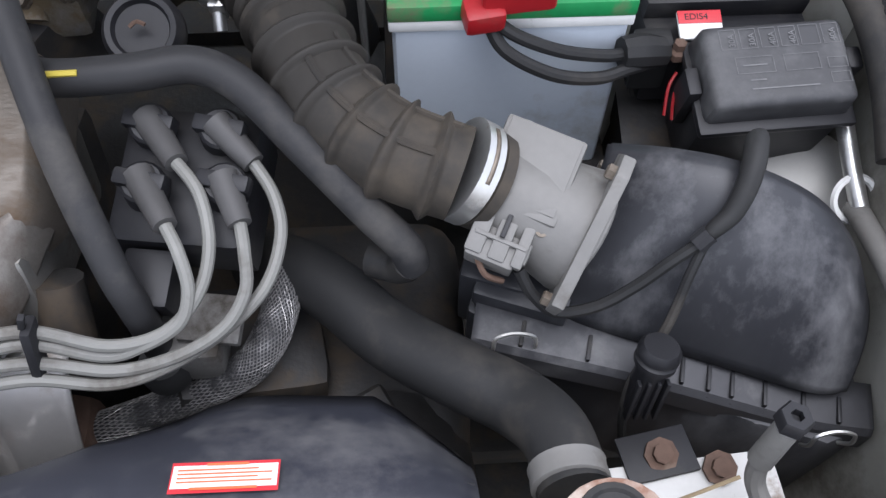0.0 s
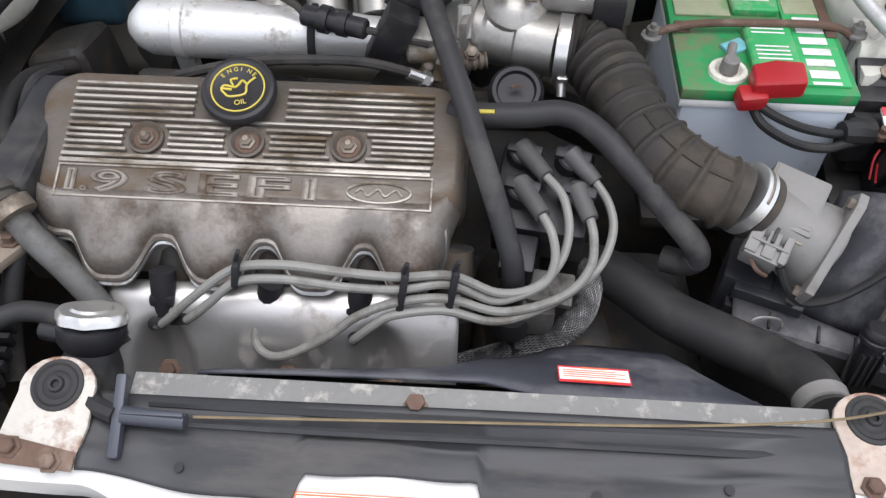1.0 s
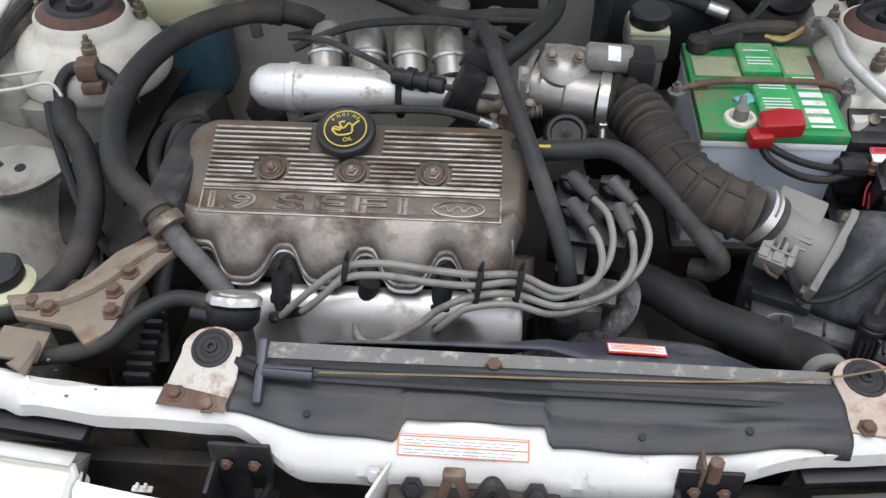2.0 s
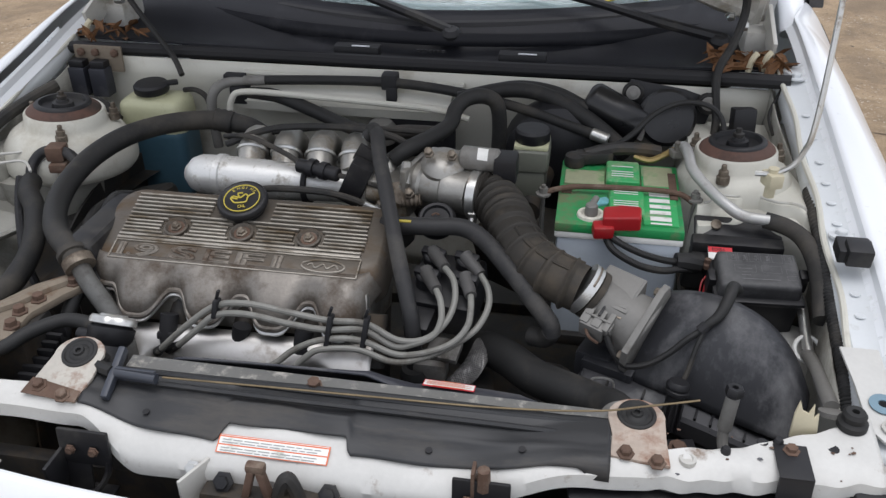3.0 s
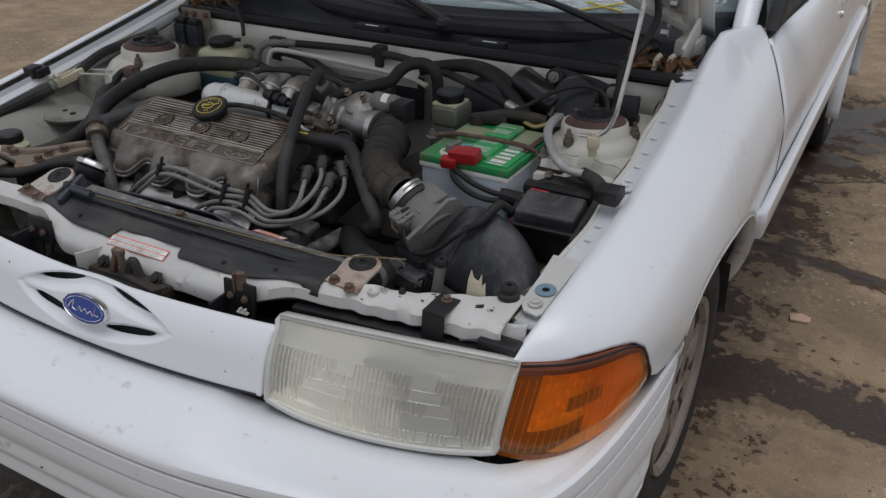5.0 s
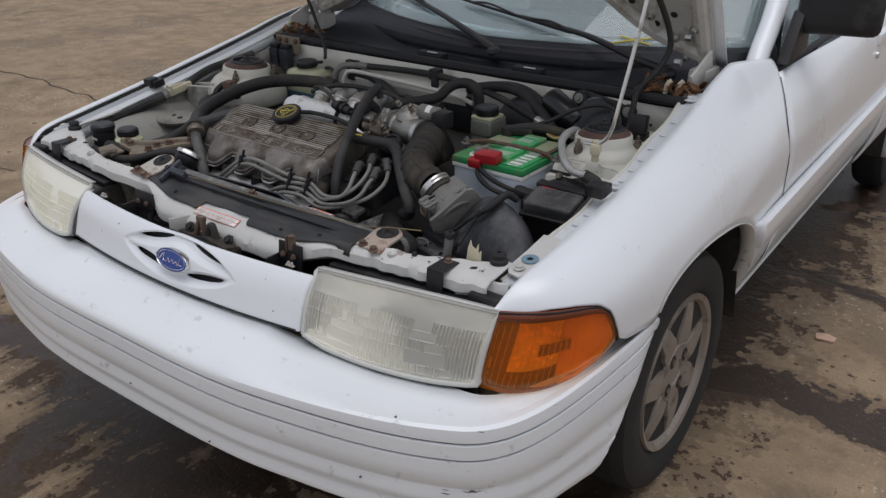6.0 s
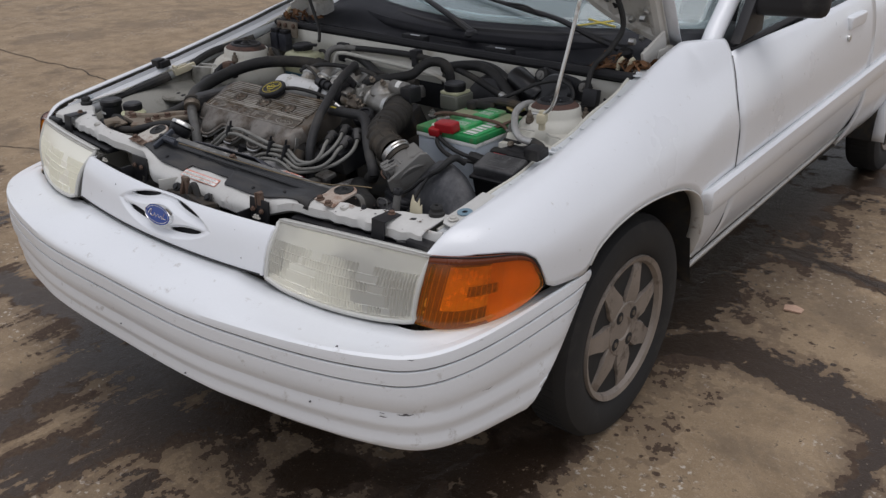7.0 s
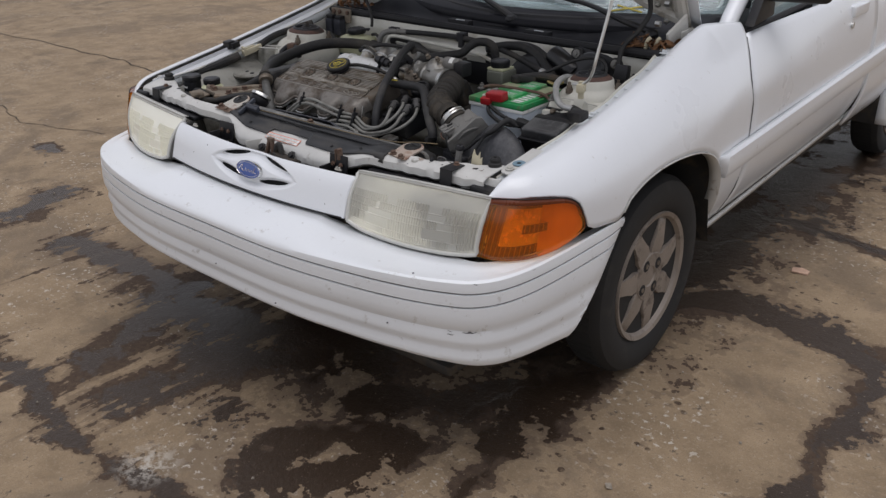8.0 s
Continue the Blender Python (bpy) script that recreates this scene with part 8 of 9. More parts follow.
# ---- air flow sensor and air cleaner ----
MAF = thing("air_flow_sensor", (0.4, 0.53, 0.66), "grey cast air flow sensor between hose and air cleaner", "air flow sensor")
part("sensor_pipe", Shape().cyl(C0 + AX * 0.008, C0 + AX * 0.03, 0.0295, 0.031, 28, 0.003), M_MAF, MAF)
ux = AX
uz = Vector((-0.1, -0.42, 0.9))
uz = (uz - ux * uz.dot(ux)).normalized()
uy = uz.cross(ux)
hx = Vector((0.037, -0.017, -0.005)).normalized()
hz = Vector((-0.03, -0.34, 0.94))
hz = (hz - hx * hz.dot(hx)).normalized()
hy = hz.cross(hx)
FM = Matrix.Translation(Vector((0.3865, 0.5275, 0.7615)) - hz * 0.048) @ Matrix((hx, hy, hz)).transposed().to_4x4()
part("sensor_head", Shape().box((0, 0, 0.030), (0.056, 0.062, 0.038), (0, 0, 0), bevel=0.003).box((-0.014, 0.026, 0.042), (0.012, 0.012, 0.012), bevel=0.004).moved(FM), M_MAF, MAF, "boxy grey electronics head")
part("head_lid", Shape().box((0, 0.002, 0.0485), (0.05, 0.055, 0.003), (0, 0, 0), bevel=0.0008).moved(FM), M_MAF, MAF)
cn = Shape().box((-0.001, -0.042, 0.024), (0.042, 0.034, 0.024), bevel=0.003).box((-0.004, -0.056, 0.026), (0.034, 0.02, 0.026), bevel=0.003)
PLUG = part("connector", cn.moved(FM), M_MAF, MAF, "grey ribbed wiring plug")
for dx, w in ((-0.016, 0.012), (0.0, 0.012), (0.014, 0.008)):
    part("plug_rib", Shape().box((dx, -0.044, 0.036), (w, 0.038, 0.014), (6, 0, 0), bevel=0.002).moved(FM), M_MAF, PLUG)
for dy in (-0.034, -0.05):
    part("plug_clip", Shape().box((-0.001, dy, 0.0415), (0.036, 0.003, 0.004), bevel=0.001).moved(FM), M_MAF, PLUG)
part("bare_wire", Shape().tube([FM @ Vector(p) for p in ((-0.012, -0.064, 0.03), (-0.002, -0.072, 0.026), (0.01, -0.07, 0.018))], 0.0022, 6), M_RUST, MAF)
part("plug_screw", Shape().lathe([(0.0045, 0), (0.0045, 0.002), (0.0025, 0.0025), (0.002, 0.001), (0, 0.001)], FM @ Vector((0.021, -0.034, 0.041)), hz, 12), M_GREASYBOLT, MAF)
part("connector_tab", Shape().box((-0.001, -0.04, 0.0455), (0.0035, 0.018, 0.003), bevel=0.001).moved(FM), M_BLACK, MAF, "dark locking tab")
fl = [(-0.046, -0.036), (-0.036, -0.046), (0.036, -0.046), (0.046, -0.036), (0.046, 0.036), (0.036, 0.046), (-0.036, 0.046), (-0.046, 0.036)]
FC = Vector((0.4235, 0.5125, 0.708))
fn = Vector((0.88, -0.44, -0.18)).normalized()
fu = Vector((0.0235, 0.0415, 0.038))
fu = (fu - fn * fu.dot(fn)).normalized()
turn = Matrix.Translation(FC) @ Matrix((fu.cross(fn), fu, fn)).transposed().to_4x4()
part("flange_neck", Shape().cyl(C0 + AX * 0.02, FC, 0.031, 0.046, 28, 0.002), M_MAF, MAF)
part("flange", Shape().prism([(x * (1.12 if y > -0.04 else 0.5), y * 1.3) for x, y in fl], 0.009, turn, 0.0015), M_MAF, MAF, "square cast flange")
for x, y in ((-0.03, -0.048), (0.04, -0.03), (0.04, 0.046), (-0.04, 0.046)):
    p = turn @ Vector((x, y, 0))
    part("flange_bolt", Shape().lathe([(0.0055, 0), (0.0055, 0.005), (0.004, 0.006)], p, -fn, 6), M_GREASYBOLT, MAF)

AIR = thing("air_cleaner", (0.5, 0.48, 0.45), "scuffed black plastic air cleaner box", "air cleaner")
TOPE = [(0.447, 0.562, 0.738), (0.485, 0.54, 0.757), (0.53, 0.524, 0.758), (0.575, 0.51, 0.74), (0.61, 0.495, 0.705), (0.632, 0.478, 0.662)]
LOWE = [(0.40, 0.482, 0.652), (0.45, 0.46, 0.654), (0.50, 0.444, 0.648), (0.55, 0.428, 0.64), (0.59, 0.416, 0.634), (0.614, 0.418, 0.63)]
te, le = smooth_line(TOPE, 0, 6)[0], smooth_line(LOWE, 0, 6)[0]


def lid(u, v):
    i = round(u * (len(te) - 1))
    p = te[i].lerp(le[i], v)
    k = 0.45 + 0.55 * math.sin(math.pi * min(1, u * 1.1 + 0.05))
    return p + Vector((0.12, -0.5, 0.8)) * (0.022 * math.sin(math.pi * v ** 0.8) ** 0.9 * k)


LIDP = part("airbox_lid", Shape().grid(lid, len(te) - 1, 16), M_AIRBOX, AIR, "domed scuffed lid", 60, solid=0.004)
back = Shape().grid(lambda u, v: te[round(u * (len(te) - 1))] + Vector((0, 0.006 * v, -0.16 * v)), len(te) - 1, 2)
part("back_wall", back, M_AIRBOX, LIDP, solid=0.004, offset=1)
endw = Shape().grid(lambda u, v: lid(1.0, u) + Vector((0.002, 0, -0.12 * v)), 8, 2).grid(lambda u, v: lid(0.0, u).lerp(Vector((0.425, 0.52, 0.66)), v), 16, 2)
part("end_wall", endw, M_AIRBOX, LIDP)
base_poly = [(0.344, 0.485), (0.40, 0.458), (0.45, 0.433), (0.50, 0.418), (0.55, 0.399), (0.602, 0.384), (0.64, 0.396), (0.642, 0.50), (0.60, 0.54), (0.46, 0.58), (0.37, 0.57)]
bs = Shape().prism(base_poly, 0.15, None, 0.006)
bs.v = [(x, y, z + 0.498 - (x - 0.344) * 0.15) for x, y, z in bs.v]
BASE = part("airbox_base", bs, M_AIRBOX, AIR, "black base with a flanged edge")
# scuffed box plastic, lightened in colour because little light reaches the lip
M_LIPGREY = surf("scuffed_lightened_black_plastic", (0.05, 0.05, 0.054), 0.5, vary=0.25, scale=9, dirt=(0.13, 0.13, 0.13), amount=0.35, dirt_scale=14, bump=0.05)
LIP = smooth_line([(0.349, 0.474, 0.648), (0.40, 0.459, 0.647), (0.454, 0.445, 0.643), (0.50, 0.433, 0.636), (0.536, 0.424, 0.628), (0.59, 0.411, 0.617), (0.636, 0.404, 0.611)], 0, 6)[0]


def lip(u, v):
    dy, dz = [(0.02, 0.007), (0.004, 0.006), (-0.012, 0.004), (-0.0145, 0.0), (-0.0145, -0.021), (-0.012, -0.0245), (0.006, -0.025)][round(v * 6)]
    p = LIP[round(u * (len(LIP) - 1))]
    return (p.x + 0.2 * dy, p.y + dy, p.z + dz)


part("edge_flange", Shape().grid(lip, len(LIP) - 1, 6), M_LIPGREY, BASE, "deep moulded flange", 30, solid=0.003)
for i in (4, 9, 13, 17, 20, 23, 26, 29, 32):
    q = LIP[i]
    part("edge_rib", Shape().box(q + Vector((0.0, -0.0135, -0.010)), (0.003, 0.006, 0.027), (0, 0, -15), bevel=0.001).box(q + Vector((0.002, -0.004, 0.008)), (0.003, 0.02, 0.006), (0, 0, -15), bevel=0.001), M_BLACK, BASE)
for u in (0.3, 0.44, 0.57, 0.7, 0.83):
    part("lid_rib", Shape().tube([lid(u, 0.52 + 0.07 * k) + Vector((0, -0.0005, 0.0008)) for k in range(7)], [0.0006, 0.0014, 0.002, 0.0024, 0.0026, 0.0026, 0.0026], 6, 2), M_AIRBOX, LIDP)
part("lid_crest", Shape().tube([lid(0.97, 0.08 * k) + Vector((0, 0, 0.001)) for k in range(11)], 0.0032, 6, 2), M_AIRBOX, LIDP)


part("lid_step", Shape().box((0.388, 0.497, 0.662), (0.07, 0.045, 0.02), (4, 2, -20), bevel=0.004).box((0.372, 0.52, 0.64), (0.05, 0.06, 0.07), (0, 0, -20), bevel=0.006), M_AIRBOX, LIDP, "low step of the lid under the sensor")


def wire_clip(p, s=1.0):
    p = Vector(p)
    return Shape().tube([p + Vector(q) * s for q in ((-0.014, 0, -0.016), (-0.015, -0.006, 0.0), (-0.013, -0.004, 0.012), (0.0, -0.002, 0.014), (0.013, -0.004, 0.012), (0.015, -0.006, 0.0), (0.014, 0, -0.016))], 0.0016, 6)


part("wire_clip", wire_clip((0.376, 0.456, 0.656)), M_STEEL, AIR, "bent wire clip")
part("wire_clip", wire_clip((0.595, 0.385, 0.625)), M_STEEL, AIR, "bent wire clip")
LOOM = thing("sensor_loom", (0.47, 0.47, 0.70), "black taped wiring loom lying over the air cleaner", "wiring")
part("thin_loom", Shape().tube([(0.376, 0.476, 0.722), (0.386, 0.466, 0.704), (0.403, 0.46, 0.689), (0.43, 0.46, 0.695), (0.455, 0.466, 0.711), (0.475, 0.472, 0.731), (0.494, 0.479, 0.744), (0.508, 0.487, 0.753)], 0.0042, 8), M_RUBBER, LOOM)
part("foam_sock", Shape().tube([(0.494, 0.480, 0.746), (0.502, 0.484, 0.752), (0.511, 0.49, 0.758), (0.519, 0.501, 0.768), (0.525, 0.515, 0.777), (0.53, 0.53, 0.778), (0.54, 0.545, 0.764)], [0.0045, 0.006, 0.0068, 0.0074, 0.0078, 0.0078, 0.0065], 12), M_RUBBER, LOOM, "thick black sleeve")
part("branch_wire", Shape().tube([(0.497, 0.481, 0.748), (0.487, 0.465, 0.726), (0.477, 0.446, 0.695), (0.463, 0.43, 0.672), (0.453, 0.418, 0.655), (0.451, 0.407, 0.63), (0.455, 0.40, 0.60)], 0.0034, 8), M_RUBBER, LOOM)
part("loom_tape", Shape().tube([(0.489, 0.477, 0.742), (0.497, 0.481, 0.749)], 0.0068, 10, 2), M_CLOTHBLACK, LOOM)
CON = thing("wiring_plug", (0.458, 0.41, 0.6), "black wiring plug in front of the air cleaner", "plug")
PT, PD = Vector((0.466, 0.424, 0.69)), Vector((-0.12, -0.25, -0.9)).normalized()
PB = part("plug_body", Shape().cyl(PT, PT + PD * 0.055, 0.0115, 0.0105, 14, 0.002), M_BLACK, CON)
for k in range(4):
    part("plug_rib", Shape().box(PT + PD * 0.032 + Vector((-0.010 + 0.0065 * k, -0.0105, 0.0)), (0.0028, 0.006, 0.04), (-14, 6, 0), bevel=0.001), M_BLACK, PB)
part("collar", Shape().lathe([(0.012, 0), (0.0148, 0.002), (0.0148, 0.006), (0.0125, 0.008), (0.0148, 0.010), (0.0148, 0.014), (0.012, 0.018)], PT + PD * 0.008, -PD, 18), M_BLACK, CON)
SNS = thing("pressure_switch", (0.52, 0.35, 0.66), "grey switch with a black hexagon head by the radiator support", "switch")
part("switch_stem", Shape().cyl((0.512, 0.348, 0.70), (0.516, 0.354, 0.745), 0.0085, 0.008, 12, 0.002), M_MAF, SNS)
part("switch_head", Shape().lathe([(0.0085, 0), (0.0105, 0.002), (0.0105, 0.010), (0.009, 0.012), (0.004, 0.012), (0.0035, 0.007), (0, 0.007)], (0.516, 0.354, 0.745), (0.05, 0.1, 1), 6), M_BLACK, SNS)
part("switch_pipe", Shape().tube([(0.512, 0.349, 0.705), (0.512, 0.34, 0.685), (0.52, 0.325, 0.672), (0.535, 0.315, 0.66)], 0.0065, 10), M_MAF, SNS)
single("torn_tab", Shape().prism([(-0.014, 0), (0.016, 0), (0.014, 0.03), (0.009, 0.024), (0.008, 0.042), (0.003, 0.03), (-0.004, 0.034), (-0.008, 0.046), (-0.012, 0.03)], 0.003, pose(0.588, 0.327, 0.722, 82, 0, 8), 0.0008), M_TAN, "torn cream plastic tab standing on the support", "tab")
for x, y in ((0.47, 0.373), (0.508, 0.362)):
    single("rusty_bolt", Shape().lathe([(0.012, 0), (0.012, 0.003), (0.007, 0.004), (0.007, 0.009), (0.004, 0.010)], (x, y, 0.639), (0, -0.2, 1), 8), M_RUST, "rusty bolt on the inner panel", "bolt", "rusty bolts")
single("bracket_plate", Shape().box((0.468, 0.374, 0.637), (0.05, 0.034, 0.004), (-6, 0, 10), bevel=0.001), M_BLACK, "black steel plate under a rusty bolt", "bracket")
single("splash_panel", Shape().box((0.47, 0.34, 0.63), (0.16, 0.06, 0.012), (0, 0, 4), bevel=0.004), M_BAYRUST, "chipped white inner panel below the air cleaner", "panel")

# ---- fuse box and relays ----
M_CHART = surf("faded_grey_print", (0.14, 0.14, 0.14), 0.6, vary=0.3, scale=90, bump=0)
M_FUSELID = surf("dusty_black_lid", (0.038, 0.038, 0.04), 0.5, vary=0.2, scale=10, dirt=(0.1, 0.1, 0.1), amount=0.45, dirt_scale=14, bump=0.08)
FB = thing("fuse_box", (0.58, 0.63, 0.6), "black fuse box with a printed fuse chart on its lid", "fuse box")
FMX = plane_on((0.527, 0.588, 0.738), (0.634, 0.594, 0.738), (0.528, 0.651, 0.754))
part("fuse_base", Shape().box((0.053, 0.032, -0.055), (0.112, 0.07, 0.075), bevel=0.005).box((0.053, 0.03, -0.02), (0.12, 0.078, 0.008), bevel=0.003).moved(FMX), M_BLACK, FB)
FLID = part("fuse_lid", Shape().box((0.053, 0.034, -0.008), (0.112, 0.07, 0.03), bevel=0.007, seg=3, taper=0.95).moved(FMX), M_FUSELID, FB, "dusty grey-black lid")
part("lid_latch", Shape().box((-0.008, 0.03, -0.03), (0.01, 0.022, 0.05), bevel=0.002).moved(FMX), M_BLACK, FB)
part("lid_latch", Shape().box((0.117, 0.04, -0.02), (0.012, 0.018, 0.03), bevel=0.003).moved(FMX), M_BLACK, FB)
pm = FMX @ Matrix.Translation((0, 0, 0.0072))
for x, y, w, h in ((0.012, 0.046, 0.012, 0.016), (0.027, 0.046, 0.012, 0.016), (0.042, 0.046, 0.012, 0.016), (0.057, 0.046, 0.012, 0.016), (0.072, 0.046, 0.014, 0.016), (0.089, 0.046, 0.012, 0.016), (0.02, 0.026, 0.028, 0.013), (0.056, 0.026, 0.026, 0.013), (0.088, 0.014, 0.014, 0.008), (0.088, 0.026, 0.014, 0.008)):
    part("chart_box", bars([(x, y, w, 0.0004), (x, y + h, w, 0.0004), (x, y, 0.0004, h), (x + w, y, 0.0004, h + 0.0004)], pm, 0.0003), M_CHART, FLID)
for x, y, w in ((0.028, 0.013, 0.05), (0.028, 0.02, 0.012), (0.025, 0.032, 0.018)):
    part("chart_line", bars([(x, y, w, 0.0011)], pm, 0.0003), M_CHART, FLID)
for i, w in enumerate(("30A", "30A", "40A", "40A", "", "40A")):
    if w:
        lettering(w, pm @ Matrix.Translation((0.0225 + 0.0152 * i, 0.0475, 0.0006)) @ Matrix.Rotation(radians(90), 4, "Z"), 0.0065, 0.0001, M_CHART, FLID, "chart_word")
RB = thing("relay_box", (0.555, 0.70, 0.62), "black relay holder behind the fuse box", "relay box")
part("mount_plate", Shape().box((0.562, 0.733, 0.752), (0.125, 0.035, 0.008), (30, 0, 0), bevel=0.003), M_BLACK, RB)
part("top_bar", Shape().box((0.56, 0.705, 0.738), (0.13, 0.024, 0.022), (8, 0, 0), bevel=0.005), M_BLACK, RB)
part("holder", Shape().box((0.56, 0.69, 0.70), (0.13, 0.06, 0.06), bevel=0.006), M_BLACK, RB)
part("holder_bolt", Shape().lathe([(0.008, 0), (0.008, 0.004), (0.005, 0.005)], (0.53, 0.73, 0.757), (0, -0.5, 0.85), 10), M_GREASYBOLT, RB)
TAG = part("module_tag", Shape().box((0.533, 0.672, 0.742), (0.034, 0.024, 0.003), (14, 0, 0), bevel=0.001), M_WHITEINK, RB, "red and white module tag")
part("tag_band", Shape().box((0.533, 0.678, 0.7452), (0.0335, 0.011, 0.001), (14, 0, 0), bevel=0.0003), M_REDINK, TAG)
lettering("EDIS4", Matrix.Translation((0.521, 0.6755, 0.7452)) @ Matrix.Rotation(radians(14), 4, "X"), 0.0075, 0.0002, M_CLOTHBLACK, TAG, "tag_word")
part("red_wire", Shape().tube([(0.505, 0.62, 0.70), (0.508, 0.635, 0.715), (0.515, 0.645, 0.72)], 0.0013, 6), M_RED, RB)
part("red_wire", Shape().tube([(0.51, 0.615, 0.70), (0.512, 0.63, 0.713), (0.52, 0.64, 0.718)], 0.0013, 6), M_RED, RB)
part("brown_terminal", Shape().lathe([(0.008, 0), (0.008, 0.006), (0.005, 0.008), (0.005, 0.014)], (0.515, 0.655, 0.728), (0, 0, 1), 6), M_RUST, RB)

# ---- near side pipes ----
M_ALUPIPE = surf("dull_aluminium_pipe", (0.45, 0.45, 0.44), 0.45, metal=0.5, vary=0.15, scale=14, dirt=(0.2, 0.18, 0.15), amount=0.3, dirt_scale=20, bump=0.05)
NP = thing("refrigerant_pipe", (0.55, 0.78, 0.72), "bare aluminium refrigerant pipe round the strut tower", "pipe")
part("bare_pipe", Shape().tube([(0.478, 0.905, 0.80), (0.486, 0.878, 0.815), (0.489, 0.835, 0.82), (0.494, 0.80, 0.812), (0.515, 0.765, 0.80), (0.538, 0.737, 0.79), (0.564, 0.722, 0.78), (0.6, 0.716, 0.779)], 0.0085, 12), M_ALUPIPE, NP, "dull aluminium pipe")
part("rubber_sleeve", Shape().tube([(0.595, 0.722, 0.776), (0.625, 0.708, 0.774), (0.645, 0.685, 0.768), (0.654, 0.65, 0.758), (0.655, 0.60, 0.745), (0.652, 0.55, 0.725)], 0.0125, 12), M_RUBBER, NP)
part("lower_pipe", Shape().tube([(0.64, 0.625, 0.71), (0.642, 0.60, 0.70), (0.642, 0.57, 0.69), (0.643, 0.54, 0.68)], 0.007, 12), M_STEEL, NP)
single("corrugated_loom", corrugated([(0.668, 0.80, 0.79), (0.666, 0.70, 0.775), (0.664, 0.60, 0.752), (0.662, 0.52, 0.735), (0.66, 0.44, 0.72), (0.655, 0.38, 0.70)], 0.009, [(0, 1, 70)], 0.0022, 12, 0.9), M_RUBBER, "black corrugated wiring conduit along the inner wing", "wiring")
FN = thing("filler_neck", (0.64, 0.45, 0.6), "grey washer filler neck with a ring clip", "filler neck")
part("neck_tube", Shape().tube([(0.643, 0.545, 0.675), (0.642, 0.48, 0.69), (0.638, 0.40, 0.705)], [0.009, 0.009, 0.010], 12), M_MAF, FN)
part("neck_foot", Shape().lathe([(0.016, 0), (0.016, 0.006), (0.010, 0.008)], (0.638, 0.392, 0.70), (0, 0.4, 0.9), 14), M_MAF, FN)
part("ring_clip", Shape().tube([Vector((0.643, 0.55, 0.678)) + Vector((0.016 * math.cos(a), 0.012 * math.sin(a), 0.012 * math.sin(a))) for a in [2 * math.pi * i / 14 for i in range(15)]], 0.003, 6, 2), M_WHITEINK, FN)
single("headlamp_back", Shape().lathe([(0.06, 0), (0.062, 0.02), (0.05, 0.045), (0.025, 0.055)], (0.635, 0.60, 0.60), (-0.2, -0.4, 1), 22), M_BAY, "rounded white inner panel beside the air cleaner", "panel")
for sd, p in ((1, (0.684, 0.605, 0.803)), (-1, (-0.712, 0.625, 0.797))):
    s = Shape().box(p, (0.042, 0.034, 0.02), (8, 0, 0), bevel=0.003).box((p[0] + 0.004 * sd, p[1] - 0.01, p[2] + 0.002), (0.032, 0.03, 0.026), (8, 0, 0), bevel=0.004)
    single("bonnet_buffer", s, M_BLACK, "black plastic clip on the wing rail", "clip", "rail clips")
SW = thing("strut_relay", (0.59, 0.985, 0.78), "small black relay behind the strut tower", "relay")
part("relay_body", Shape().box((0.588, 0.988, 0.822), (0.038, 0.03, 0.042), (-12, 0, 8), bevel=0.004), M_BLACK, SW)
part("relay_foot", Shape().box((0.58, 1.0, 0.79), (0.05, 0.03, 0.02), bevel=0.003), M_BLACK, SW)
single("thin_cable", Shape().tube([(0.64, 0.985, 0.80), (0.635, 1.02, 0.82), (0.648, 1.045, 0.845), (0.655, 1.05, 0.862)], 0.003, 6), M_RUBBER, "thin cable up the bulkhead corner", "wiring")

# ---- brake booster, master cylinder, wiper motor ----
MC = thing("brake_master_cylinder", (0.245, 0.89, 0.7), "brake fluid tank with a black cap in front of the booster", "brake cylinder")
part("fluid_tank", Shape().box((0.243, 0.885, 0.782), (0.06, 0.075, 0.042), bevel=0.01, seg=3).box((0.243, 0.885, 0.738), (0.052, 0.07, 0.05), bevel=0.008), surf("greyish_translucent_tank", (0.15, 0.155, 0.125), 0.5, vary=0.15, scale=8, bump=0.03), MC, "cloudy grey-green tank")
part("tank_rim", Shape().box((0.243, 0.88, 0.806), (0.056, 0.06, 0.008), bevel=0.003), M_TANK, MC)
part("tank_cap", Shape().lathe([(0.027, 0), (0.029, 0.003), (0.029, 0.018), (0.026, 0.022), (0.0, 0.023)], (0.243, 0.878, 0.809), (0, 0, 1), 28), M_BLACK, MC, "black screw cap")
part("cylinder_bore", Shape().cyl((0.245, 0.83, 0.70), (0.265, 1.0, 0.715), 0.02, None, 16), M_DARK, MC)
BO = thing("brake_booster", (0.29, 1.0, 0.62), "black round brake booster on the bulkhead", "brake booster")
part("booster_shell", Shape().lathe([(0.03, 0), (0.07, 0.008), (0.10, 0.03), (0.108, 0.055), (0.108, 0.07), (0.10, 0.09)], (0.285, 0.955, 0.725), (0.03, 1, 0.02), 36), M_BLACK, BO)
WM = thing("wiper_motor", (0.40, 1.0, 0.76), "black wiper motor bolted to the bulkhead", "wiper motor")
part("motor_can", Shape().lathe([(0.02, 0), (0.028, 0.004), (0.033, 0.012), (0.034, 0.105), (0.03, 0.112)], (0.325, 1.025, 0.835), (0.88, -0.16, -0.42), 28), M_GLOSS, WM, "black motor can")
part("gear_case", Shape().lathe([(0.05, 0), (0.05, 0.014), (0.044, 0.022), (0.0, 0.024)], (0.465, 1.02, 0.805), (0.05, -0.9, 0.42), 30), M_GLOSS, WM)
